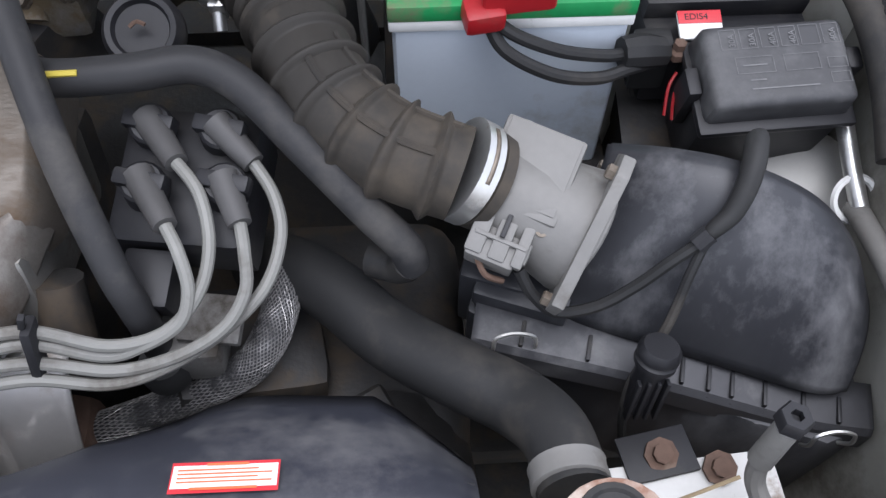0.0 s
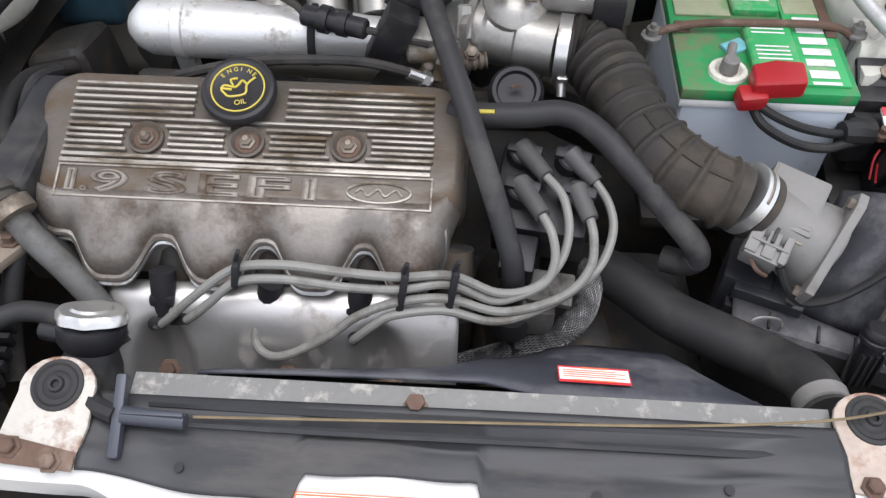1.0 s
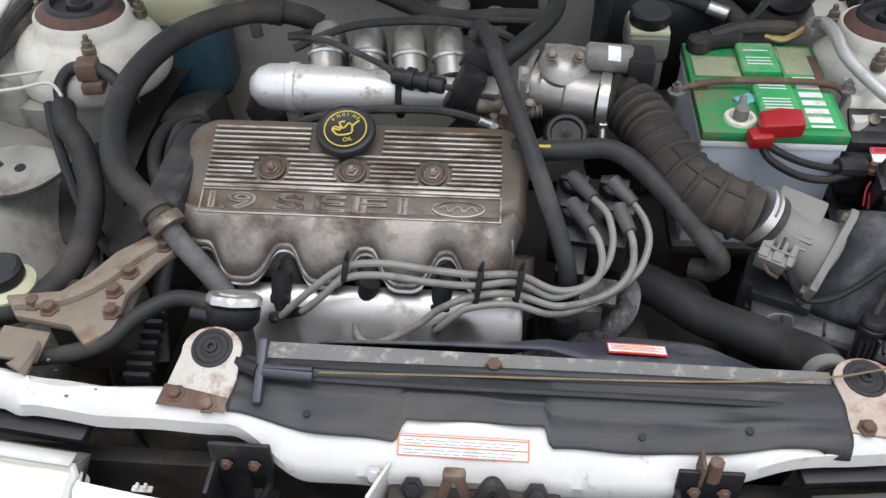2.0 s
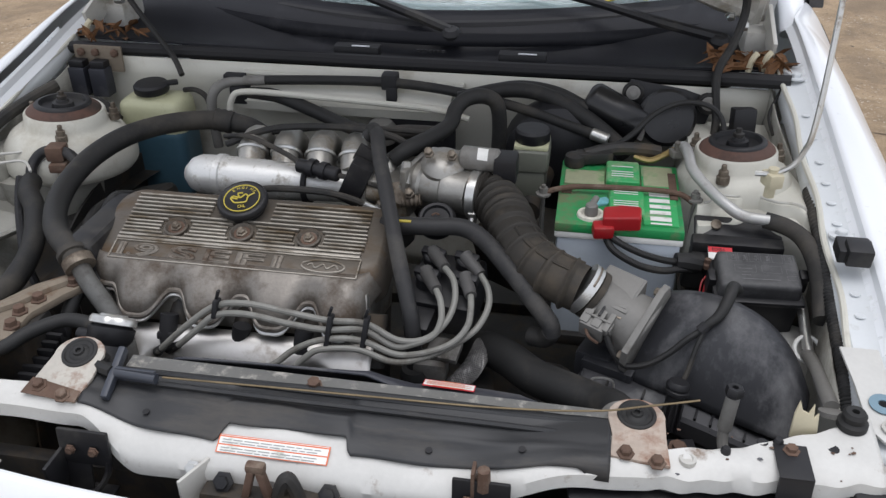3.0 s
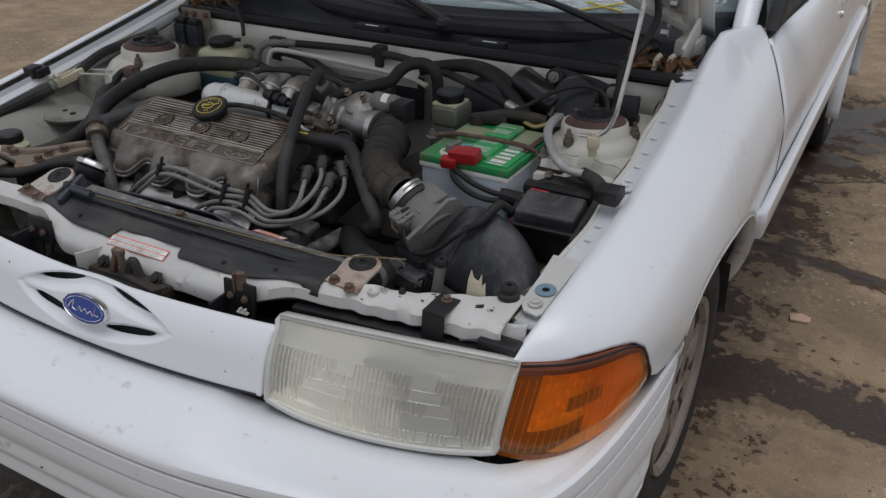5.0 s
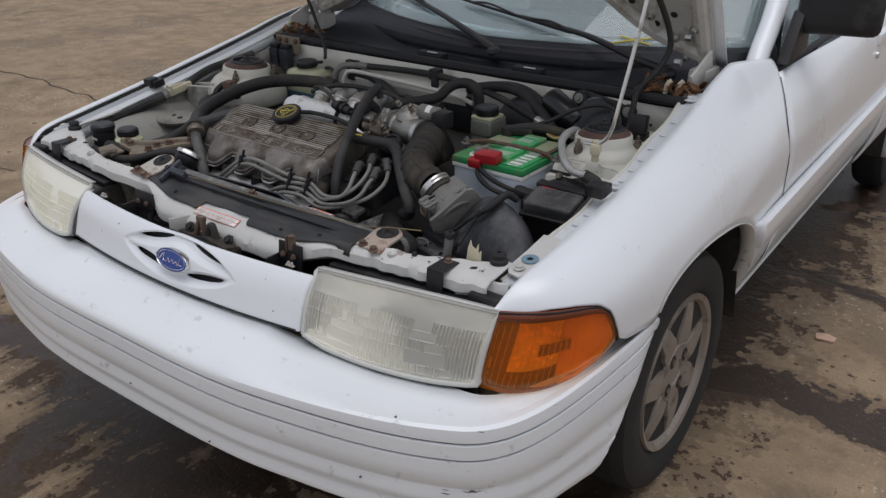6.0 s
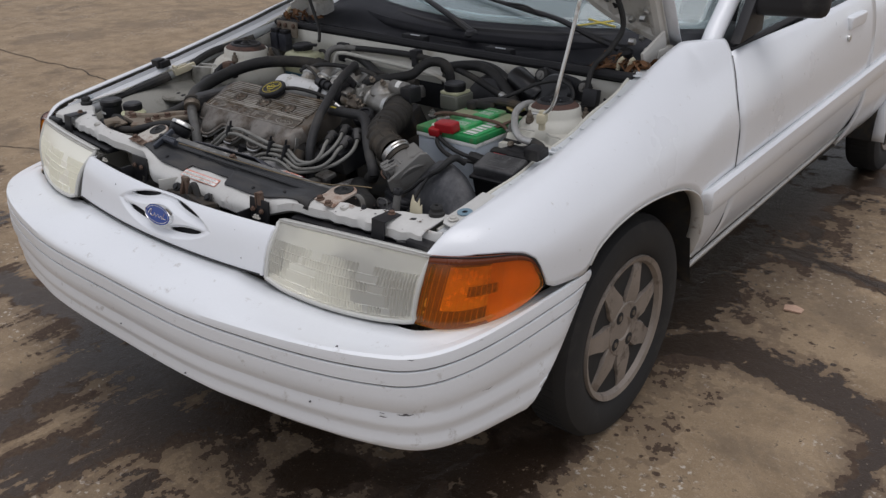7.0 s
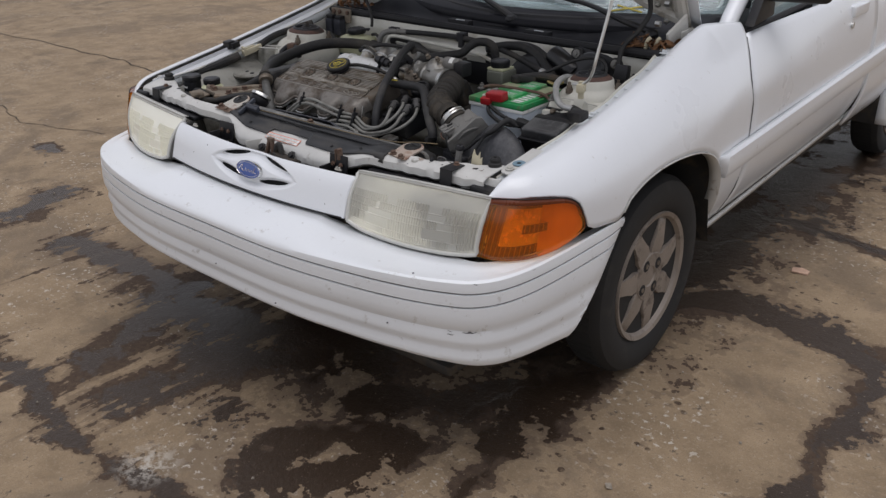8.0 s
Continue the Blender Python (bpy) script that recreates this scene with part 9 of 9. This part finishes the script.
part("mount_plate", Shape().prism([(-0.09, -0.01), (0.06, -0.03), (0.075, 0.012), (0.02, 0.03), (-0.075, 0.045)], 0.006, pose(0.475, 1.055, 0.815, 72, 0, 4), 0.002), M_BLACK, WM)
for x, z in ((0.405, 0.838), (0.535, 0.825)):
    part("rubber_mount", Shape().lathe([(0.019, 0), (0.019, 0.012), (0.014, 0.016), (0.012, 0.012)], (x, 1.05, z), (0, -0.95, 0.3), 18), M_RUBBER, WM)
    part("mount_washer", Shape().lathe([(0.0125, 0.012), (0.0125, 0.017), (0.006, 0.018), (0.006, 0.023)], (x, 1.05, z), (0, -0.95, 0.3), 14), M_MAF, WM, "pale grey washer")
part("motor_bracket", Shape().tube([(0.445, 1.03, 0.835), (0.43, 1.0, 0.80), (0.42, 0.985, 0.775)], 0.006, 8), M_MAF, WM)

# ---- coolant tank and far corner ----
CT = thing("coolant_tank", (-0.49, 1.01, 0.6), "yellowed translucent coolant tank, blue fluid in its lower half", "coolant tank")
part("tank_body", Shape().box((-0.49, 1.008, 0.757), (0.131, 0.089, 0.078), bevel=0.024, seg=4, taper=0.96), M_TANK, CT, "yellowed upper half", 60)
part("tank_fluid", Shape().box((-0.489, 1.006, 0.67), (0.128, 0.086, 0.15), bevel=0.022, seg=4), M_TANKBLUE, CT, "blue fluid showing through")
part("tank_neck", Shape().cyl((-0.495, 1.008, 0.79), (-0.495, 1.008, 0.806), 0.026, None, 20), M_TANK, CT)
part("tank_cap", Shape().lathe([(0.031, 0), (0.033, 0.003), (0.033, 0.014), (0.029, 0.018), (0.0, 0.019)], (-0.495, 1.008, 0.802), (0, -0.05, 1), 26), M_BLACK, CT, "black cap")
part("cap_tab", Shape().box((-0.462, 1.02, 0.817), (0.03, 0.016, 0.008), (0, 0, 30), bevel=0.003), M_BLACK, CT)
part("overflow_pipe", Shape().tube([(-0.44, 1.03, 0.80), (-0.41, 1.02, 0.805), (-0.385, 1.01, 0.79), (-0.38, 1.0, 0.74)], 0.005, 8), M_RUBBER, CT)
for x in (-0.657, -0.613):
    RL = thing("bulkhead_relay", (x, 1.045, 0.775), "grey-black relay hanging from a rusty plate on the bulkhead", "relay", "bulkhead relays")
    part("relay_can", Shape().box((x, 1.036, 0.806), (0.034, 0.03, 0.056), bevel=0.003), M_SHROUD, RL)
    part("relay_base", Shape().box((x, 1.038, 0.84), (0.03, 0.024, 0.014), bevel=0.003), M_BLACK, RL)
RP = thing("relay_plate", (-0.62, 1.05, 0.83), "dusty tan plate with rusty screws behind the relays", "plate")
part("plate", Shape().box((-0.622, 1.056, 0.845), (0.1, 0.006, 0.05), (-4, 0, 0), bevel=0.002), M_TANBRK, RP)
for x in (-0.655, -0.625, -0.585):
    part("plate_screw", Shape().lathe([(0.008, 0), (0.008, 0.004), (0.005, 0.007)], (x, 1.052, 0.858), (0, -1, 0.1), 8), M_RUST, RP)
FH = thing("far_wing_loom", (-0.68, 0.7, 0.7), "black wiring loom along the far inner wing", "wiring")
part("loom", Shape().tube([(-0.64, 0.93, 0.835), (-0.67, 0.87, 0.82), (-0.68, 0.80, 0.81), (-0.672, 0.74, 0.798), (-0.665, 0.70, 0.785)], 0.011, 10), M_RUBBER, FH)
part("loom", Shape().tube([(-0.672, 0.62, 0.765), (-0.69, 0.57, 0.75), (-0.70, 0.50, 0.735), (-0.695, 0.42, 0.725)], 0.014, 10), M_RUBBER, FH)
part("cream_plug", Shape().box((-0.668, 0.66, 0.776), (0.022, 0.05, 0.02), (14, 0, -14), bevel=0.004).box((-0.661, 0.69, 0.784), (0.016, 0.03, 0.016), (14, 0, -14), bevel=0.003).box((-0.672, 0.642, 0.781), (0.026, 0.008, 0.022), (14, 0, -14), bevel=0.002).box((-0.667, 0.664, 0.788), (0.008, 0.03, 0.006), (14, 0, -14), bevel=0.001), M_TAN, FH, "cream wiring plug")
part("strut_loom", Shape().tube([(-0.66, 0.92, 0.815), (-0.63, 0.955, 0.80), (-0.58, 0.965, 0.79), (-0.54, 0.95, 0.765)], 0.009, 8), M_RUBBER, FH)
WB = thing("wing_bracket", (-0.62, 0.62, 0.68), "white pressed bracket on the far inner wing", "bracket")
def ear(u, v):
    a = math.pi * (0.02 + 0.96 * u)
    r = 1.3 * (0.002, 0.045, 0.062, 0.068, 0.07, 0.069)[round(v * 5)]
    return (-0.615 - 0.9 * r * math.cos(a), 0.655 - 1.05 * r * math.sin(a), 0.722 - 0.10 * r * math.sin(a) + (0.0, -0.004, -0.003, 0.002, 0.0, -0.006)[round(v * 5)])


part("bracket_plate", Shape().grid(ear, 24, 5), M_BAYDIRTSHADE, WB, "dished plate with a rolled edge", 60, solid=0.002)
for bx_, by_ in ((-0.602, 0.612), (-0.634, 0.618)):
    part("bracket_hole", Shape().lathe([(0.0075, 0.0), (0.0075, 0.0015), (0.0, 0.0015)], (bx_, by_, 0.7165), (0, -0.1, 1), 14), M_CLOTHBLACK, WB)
single("wheel_housing", Shape().grid(lambda u, v: (-0.715 + 0.19 * v, 0.40 + 0.36 * u - 0.03 * v, 0.725 + 0.014 * math.sin(math.pi * u) - 0.055 * v - 0.16 * v ** 3), 20, 14), M_BAYDIRTSHADE, "grey-white rounded wheel housing panel", "panel", angle=60, solid=0.003)


single("white_pipe", Shape().tube([(-0.335, 0.99, 0.76), (-0.33, 0.995, 0.80), (-0.3, 1.0, 0.816), (-0.165, 1.005, 0.811), (-0.043, 1.003, 0.807), (0.06, 1.0, 0.802), (0.12, 0.995, 0.79)], 0.006, 10), M_BULK, "thin white pipe across the bulkhead", "pipe")

# power steering tank, engine mount and brackets at the far front corner
PS = thing("steering_fluid_tank", (-0.51, 0.39, 0.66), "cream fluid tank with a black cap", "fluid tank")
part("tank_body", Shape().cyl((-0.515, 0.39, 0.68), (-0.515, 0.39, 0.738), 0.032, 0.034, 22, 0.008), M_TANK, PS)
part("tank_cap", Shape().lathe([(0.024, 0), (0.026, 0.003), (0.026, 0.016), (0.022, 0.02), (0.0, 0.021)], (-0.515, 0.39, 0.738), (0, 0, 1), 24), M_BLACK, PS)
PC = thing("wiring_coupler", (-0.60, 0.375, 0.68), "black round wiring coupler with a pale tag", "coupler")
part("coupler_body", Shape().cyl((-0.60, 0.375, 0.70), (-0.60, 0.375, 0.742), 0.027, None, 20, 0.004), M_BLACK, PC)
part("coupler_cap", Shape().lathe([(0.029, 0), (0.03, 0.003), (0.03, 0.012), (0.025, 0.016), (0, 0.016)], (-0.60, 0.375, 0.742), (0, 0, 1), 22), M_BLACK, PC)
part("pale_tag", Shape().box((-0.602, 0.349, 0.722), (0.02, 0.003, 0.006), bevel=0.001), M_WHITEINK, PC)
EM = thing("engine_mount", (-0.40, 0.38, 0.68), "dusty tan steel engine mount with rusty bolts", "engine mount")
em = Shape().prism([(-0.345, 0.47), (-0.325, 0.455), (-0.345, 0.425), (-0.365, 0.375), (-0.36, 0.325), (-0.385, 0.30), (-0.41, 0.325), (-0.475, 0.335), (-0.50, 0.365), (-0.44, 0.375), (-0.42, 0.40), (-0.40, 0.44), (-0.37, 0.47)], 0.012, Matrix.Translation((0, 0, 0.728)), 0.004)
part("mount_arm", em, M_TANBRK, EM)
part("mount_rib", Shape().tube([(-0.345, 0.462, 0.742), (-0.372, 0.43, 0.742), (-0.395, 0.39, 0.742), (-0.43, 0.36, 0.742), (-0.48, 0.35, 0.742)], 0.008, 8), M_TANBRK, EM)
part("mount_foot", Shape().box((-0.40, 0.37, 0.69), (0.09, 0.07, 0.08), bevel=0.008), M_DARK, EM)
for x, y in ((-0.345, 0.45), (-0.37, 0.405), (-0.378, 0.375), (-0.37, 0.345), (-0.46, 0.352), (-0.44, 0.345)):
    part("mount_bolt", Shape().lathe([(0.011, 0), (0.011, 0.003), (0.0075, 0.004), (0.0075, 0.011), (0.005, 0.012)], (x, y, 0.739), (0, 0, 1), 6), M_RUST, EM, "rusty bolt")
AB = thing("accessory_belt", (-0.348, 0.36, 0.68), "black ribbed drive belt beside the mount", "drive belt")
for i in range(8):
    part("belt_rib", Shape().box((-0.348, 0.395 - 0.012 * i, 0.70 - 0.004 * i), (0.03, 0.006, 0.016), bevel=0.001), M_CLOTHBLACK, AB)
hose("overflow_hose", [(-0.265, 0.37, 0.735), (-0.31, 0.372, 0.738), (-0.345, 0.345, 0.735), (-0.37, 0.315, 0.728), (-0.42, 0.30, 0.72), (-0.48, 0.30, 0.715), (-0.56, 0.32, 0.712)], 0.0095, M_RUBBER, "black overflow hose from the radiator neck")
LB = thing("lever_bracket", (-0.44, 0.28, 0.7), "worn grey lever on the radiator support", "lever")
part("lever_plate", Shape().box((-0.455, 0.30, 0.735), (0.05, 0.04, 0.006), (0, 10, 0), bevel=0.002).tube([(-0.44, 0.30, 0.735), (-0.435, 0.275, 0.742), (-0.44, 0.262, 0.74)], [0.008, 0.008, 0.013], 8), M_TANBRK, LB)

# ---- radiator, shroud and its fittings ----
RAD = thing("radiator", (0.09, 0.31, 0.3), "grey radiator top tank and core behind a black rubber sheet", "radiator")
part("radiator_core", Shape().box((0.09, 0.305, 0.51), (0.56, 0.035, 0.40), bevel=0.004), M_DARK, RAD)
tank = Shape().grid(lambda u, v: (-0.19 + 0.57 * u, [0.284, 0.286, 0.294, 0.296, 0.318, 0.320][round(v * 5)], [0.712, 0.728, 0.7295, 0.737, 0.739, 0.70][round(v * 5)] - 0.004 * u), 20, 5)
part("top_tank", tank, surf("weathered_grey_top_tank", (0.15, 0.15, 0.143), 0.5, metal=0.3, vary=0.2, scale=8, dirt=(0.36, 0.345, 0.31), amount=0.33, dirt_scale=60, bump=0.1), RAD, "weathered grey top edge", 25)
part("tank_bolt", Shape().lathe([(0.010, 0), (0.010, 0.004), (0.0075, 0.005), (0.0075, 0.012)], (0.044, 0.302, 0.734), (0, -0.2, 1), 6), M_RUST, RAD, "rusty bolt")


def sheet(u, v):
    x = -0.215 + 0.597 * u
    front = lerp(x, [(-0.2, 0.232), (-0.05, 0.224), (-0.042, 0.246), (0.096, 0.246), (0.102, 0.226), (0.39, 0.228)])
    y = 0.298 + (front - 0.298) * v
    rest = beam_z(x, y) + 0.008
    air = 0.7395 - 0.016 * v + 0.0035 * math.sin(v * 11 + 0.6 * math.sin(x * 9)) * (1 - v)
    z = air + (rest - air) * ease((v - 0.25) / 0.6)
    crease = 0.0018 * math.sin(x * 46 + v * 4) * math.sin(x * 17 + 1) * v + 0.0022 * math.exp(-((v - 0.55 - 0.1 * math.sin(x * 7)) / 0.05) ** 2)
    return (x, y + 0.0016 * math.sin(x * 63) * v, max(z + crease, rest - 0.002))


part("rubber_sheet", Shape().grid(sheet, 140, 22), M_SHEET, RAD, "creased black rubber sheet", 60, solid=0.0025, offset=1)
for dy, z in ((0.289, 0.7405), (0.274, 0.738)):
    part("sheet_fold", Shape().tube([(-0.17, dy, z), (0.0, dy - 0.001, z - 0.001), (0.2, dy, z - 0.002), (0.37, dy, z - 0.003)], 0.0035, 6), M_SHEET, RAD)
for x, y in ((-0.14, 0.244), (0.19, 0.24), (0.29, 0.245)):
    part("sheet_hole", Shape().lathe([(0.004, 0), (0.004, 0.001)], (x, y, beam_z(x, y) + 0.0105), (0, -0.2, 1), 10), M_CLOTHBLACK, RAD)
FS = thing("fan_shroud", (0.12, 0.35, 0.4), "black fan shroud with a red and white warning label", "fan shroud")


def shroud(u, v):
    x = -0.14 + 0.48 * u
    arch_ = math.sin(math.pi * min(1, max(0, u))) ** 0.5
    return (x, 0.322 + v * lerp(x, [(-0.1, 0.03), (0.05, 0.05), (0.12, 0.075), (0.17, 0.1), (0.2, 0.104), (0.28, 0.1), (0.34, 0.05)]), 0.716 + 0.010 * arch_ - 0.026 * v - 0.05 * v * v + lerp(x, [(-0.14, 0.022), (0.1, 0.02), (0.15, 0.0)]))


part("shroud_top", Shape().grid(shroud, 30, 6), M_SHROUD, FS, "", 50, solid=0.003)
part("shroud_body", Shape().box((0.12, 0.335, 0.52), (0.44, 0.02, 0.36), bevel=0.005), M_BLACK, FS)
fm = plane_on((0.163, 0.338, 0.7225), (0.227, 0.338, 0.7205), (0.163, 0.357, 0.716))
WL = part("warning_label", bars([(0, 0, 0.062, 0.021)], fm, 0.0016), M_REDINK, FS, "red and white warning label, print too small to read")
part("label_ground", bars([(0.001, 0.003, 0.06, 0.0155)], fm, 0.002), M_WHITEINK, WL)
part("label_print", bars([(0.004, 0.0065 + 0.0027 * i, 0.054 - 0.008 * (i % 2), 0.001) for i in range(4)] + [(0.02, 0.0178, 0.024, 0.0018), (0.012, 0.0015, 0.038, 0.0018)], fm, 0.0024), M_ORANGEINK, WL)
RC = thing("filler_assembly", (-0.234, 0.353, 0.70), "silver radiator cap on a black neck", "filler cap")
CAPM = Matrix.Translation((-0.238, 0.363, 0.751)) @ Matrix.Rotation(radians(-38), 4, "X") @ Matrix.Rotation(radians(3), 4, "Y")
up = CAPM.to_3x3() @ Vector((0, 0, 1))
neck = Shape().lathe([(0.027, -0.075), (0.026, -0.045), (0.022, -0.03), (0.028, -0.022), (0.029, -0.008), (0.024, -0.005), (0.023, 0.0)], CAPM.translation, up, 24)
neck.cyl((-0.235, 0.353, 0.728), (-0.29, 0.362, 0.728), 0.010, 0.009, 12, 0.002)
part("filler_neck", neck, M_BLACK, RC, "black plastic neck")
cap = Shape()
prof = [(0.016, 0.0085), (0.018, 0.0065), (0.026, 0.006), (0.0285, 0.003), (0.029, -0.003)]
vs, n = [], 48
for i in range(n):
    a = 2 * math.pi * i / n
    k = 1 + 0.035 * math.sin(8 * a) + 0.14 * max(0.0, math.cos(2 * a + 0.4)) ** 6
    vs += [CAPM @ Vector((r * (k if r > 0.02 else 1) * math.cos(a), r * (k if r > 0.02 else 1) * math.sin(a), h)) for r, h in prof]
vs.append(CAPM @ Vector((0, 0, 0.0085)))
k = len(prof)
cap.add(vs, [(i * k + q, ((i + 1) % n) * k + q, ((i + 1) % n) * k + q + 1, i * k + q + 1) for i in range(n) for q in range(k - 1)] + [(i * k, ((i + 1) % n) * k, n * k) for i in range(n)])
part("cap_top", cap, M_STEEL, RC, "bright stamped cap", 40)
TT = thing("plastic_tee", (-0.165, 0.27, 0.73), "grey-blue plastic tee fitting lying on the rubber sheet", "tee fitting")
M_TEE = surf("grey_blue_plastic", (0.042, 0.048, 0.062), 0.45, vary=0.15, scale=12, bump=0.03)
part("tee_bar", Shape().box((-0.188, 0.272, 0.748), (0.009, 0.066, 0.012), (24, 0, 2), bevel=0.003), M_TEE, TT)
part("tee_stem", Shape().cyl((-0.185, 0.272, 0.75), (-0.135, 0.27, 0.748), 0.0075, 0.0065, 12).box((-0.16, 0.271, 0.749), (0.05, 0.004, 0.018), bevel=0.001), M_TEE, TT)
part("tee_hose", Shape().tube([(-0.19, 0.272, 0.749), (-0.215, 0.285, 0.745), (-0.225, 0.31, 0.735)], 0.008, 8), M_RUBBER, TT)
single("release_cable", Shape().tube([(-0.13, 0.275, 0.747), (0.0, 0.280, 0.7465), (0.1, 0.284, 0.7455), (0.25, 0.291, 0.744), (0.36, 0.299, 0.748), (0.42, 0.307, 0.757), (0.475, 0.322, 0.76)], 0.0012, 6), M_CABLE, "thin bare bonnet release cable", "cable")


M_RUSTPLATE = surf("chipped_rusting_plate", (0.46, 0.435, 0.385), 0.6, vary=0.2, scale=14, dirt=(0.2, 0.105, 0.068), amount=0.5, dirt_scale=30, bump=0.25)
M_RUSTPALE = surf("thin_pinkish_rust", (0.4, 0.33, 0.275), 0.7, vary=0.3, scale=22, dirt=(0.22, 0.12, 0.08), amount=0.52, dirt_scale=24, bump=0.25)


def mount_bracket(x, y, z, bolts, flip, tilt):
    b = thing("radiator_bracket", (x, y - 0.03, z - 0.03), "rusty white radiator bracket with a rubber grommet", "bracket", "radiator brackets")
    poly = []
    for k in range(13):
        a = radians(-10 + 200 * k / 12)
        poly.append((0.031 * math.cos(a), 0.026 * math.sin(a)))
    poly += [(-0.031 - 0.005 * flip, -0.03), (-0.035 - 0.007 * flip, -0.058), (0.029 - 0.005 * flip, -0.064), (0.031, -0.03)]
    m = pose(x, y, z - 0.006, tilt, 0, 0)
    part("bracket_plate", Shape().prism(poly, 0.005, m, 0.0015), M_RUSTPLATE if flip > 0 else M_RUSTPALE, b, "chipped white plate, rusting at the bolts")
    if flip > 0:
        part("rust_patch", Shape().prism([(-0.037 - 0.007 * flip, -0.060), (0.026, -0.065), (0.026, -0.05), (-0.005, -0.044), (-0.033 - 0.006 * flip, -0.038)], 0.0008, m @ Matrix.Translation((0, 0, 0.0052)), 0), M_RUST, b, "orange rust patch")
    p = m @ Vector((0, 0.002, 0.005))
    up = m.to_3x3() @ Vector((0, 0, 1))
    part("grommet", Shape().lathe([(0.0215, 0), (0.021, 0.0015), (0.018, 0.002), (0.016, 0.0005), (0.012, 0.0005), (0.010, 0.002), (0.007, 0.0025), (0.006, 0.005), (0.0035, 0.005), (0.003, 0.002), (0, 0.002)], p, up, 26), M_RUBBER, b, "black rubber grommet")
    for bx, by in bolts:
        q = m @ Vector((bx, by, 0.005))
        part("bracket_bolt", Shape().lathe([(0.0095, 0), (0.0095, 0.002), (0.0065, 0.003), (0.0065, 0.008), (0.005, 0.009)], q, up, 6), M_RUST, b, "rusty bolt")


mount_bracket(-0.242, 0.292, 0.756, ((-0.026, -0.048), (0.008, -0.058)), 1.0, 17)
mount_bracket(0.409, 0.304, 0.745, ((-0.012, -0.054), (0.02, -0.062)), -1.0, 6)
# clutter low in the bay, under the hoses
random.seed(21)
LOW = [((0.245, 0.40, 0.60), (0.05, 0.03, 0.03)), ((0.22, 0.385, 0.58), (0.03, 0.03, 0.05)), ((0.26, 0.43, 0.57), (0.06, 0.04, 0.03)), ((0.30, 0.38, 0.56), (0.05, 0.05, 0.05)), ((-0.44, 0.58, 0.62), (0.1, 0.08, 0.1)), ((-0.42, 0.80, 0.65), (0.08, 0.1, 0.1)), ((-0.3, 0.86, 0.66), (0.1, 0.08, 0.08)), ((0.1, 0.84, 0.70), (0.1, 0.08, 0.08)), ((0.22, 0.80, 0.64), (0.08, 0.1, 0.12)), ((0.0, 0.70, 0.70), (0.14, 0.08, 0.08)), ((-0.2, 0.70, 0.70), (0.2, 0.06, 0.06))]
for p, sz in LOW:
    single("dark_casting", Shape().box(p, sz, (random.uniform(-25, 25), random.uniform(-25, 25), random.uniform(0, 60)), bevel=min(sz) * 0.25, seg=3), M_DARK, "greasy dark casting low in the engine bay", "casting", "dark castings")
TH = thing("hose_fitting", (0.23, 0.40, 0.59), "rusty ring fitting below the radiator hose", "fitting")
part("ring", Shape().tube([Vector((0.225, 0.405, 0.625)) + Vector((0.012 * math.cos(a), 0.01 * math.sin(a), 0.006 * math.sin(a))) for a in [2 * math.pi * i / 12 for i in range(13)]], 0.003, 6, 2), M_RUST, TH)
part("pin", Shape().cyl((0.225, 0.405, 0.61), (0.225, 0.415, 0.655), 0.004, None, 8), M_BRASS, TH)
part("coil_spring", corrugated([(0.235, 0.375, 0.60), (0.265, 0.372, 0.605), (0.285, 0.375, 0.60)], 0.007, [(0, 1, 7)], 0.003, 10, 0.8), M_MAF, TH)
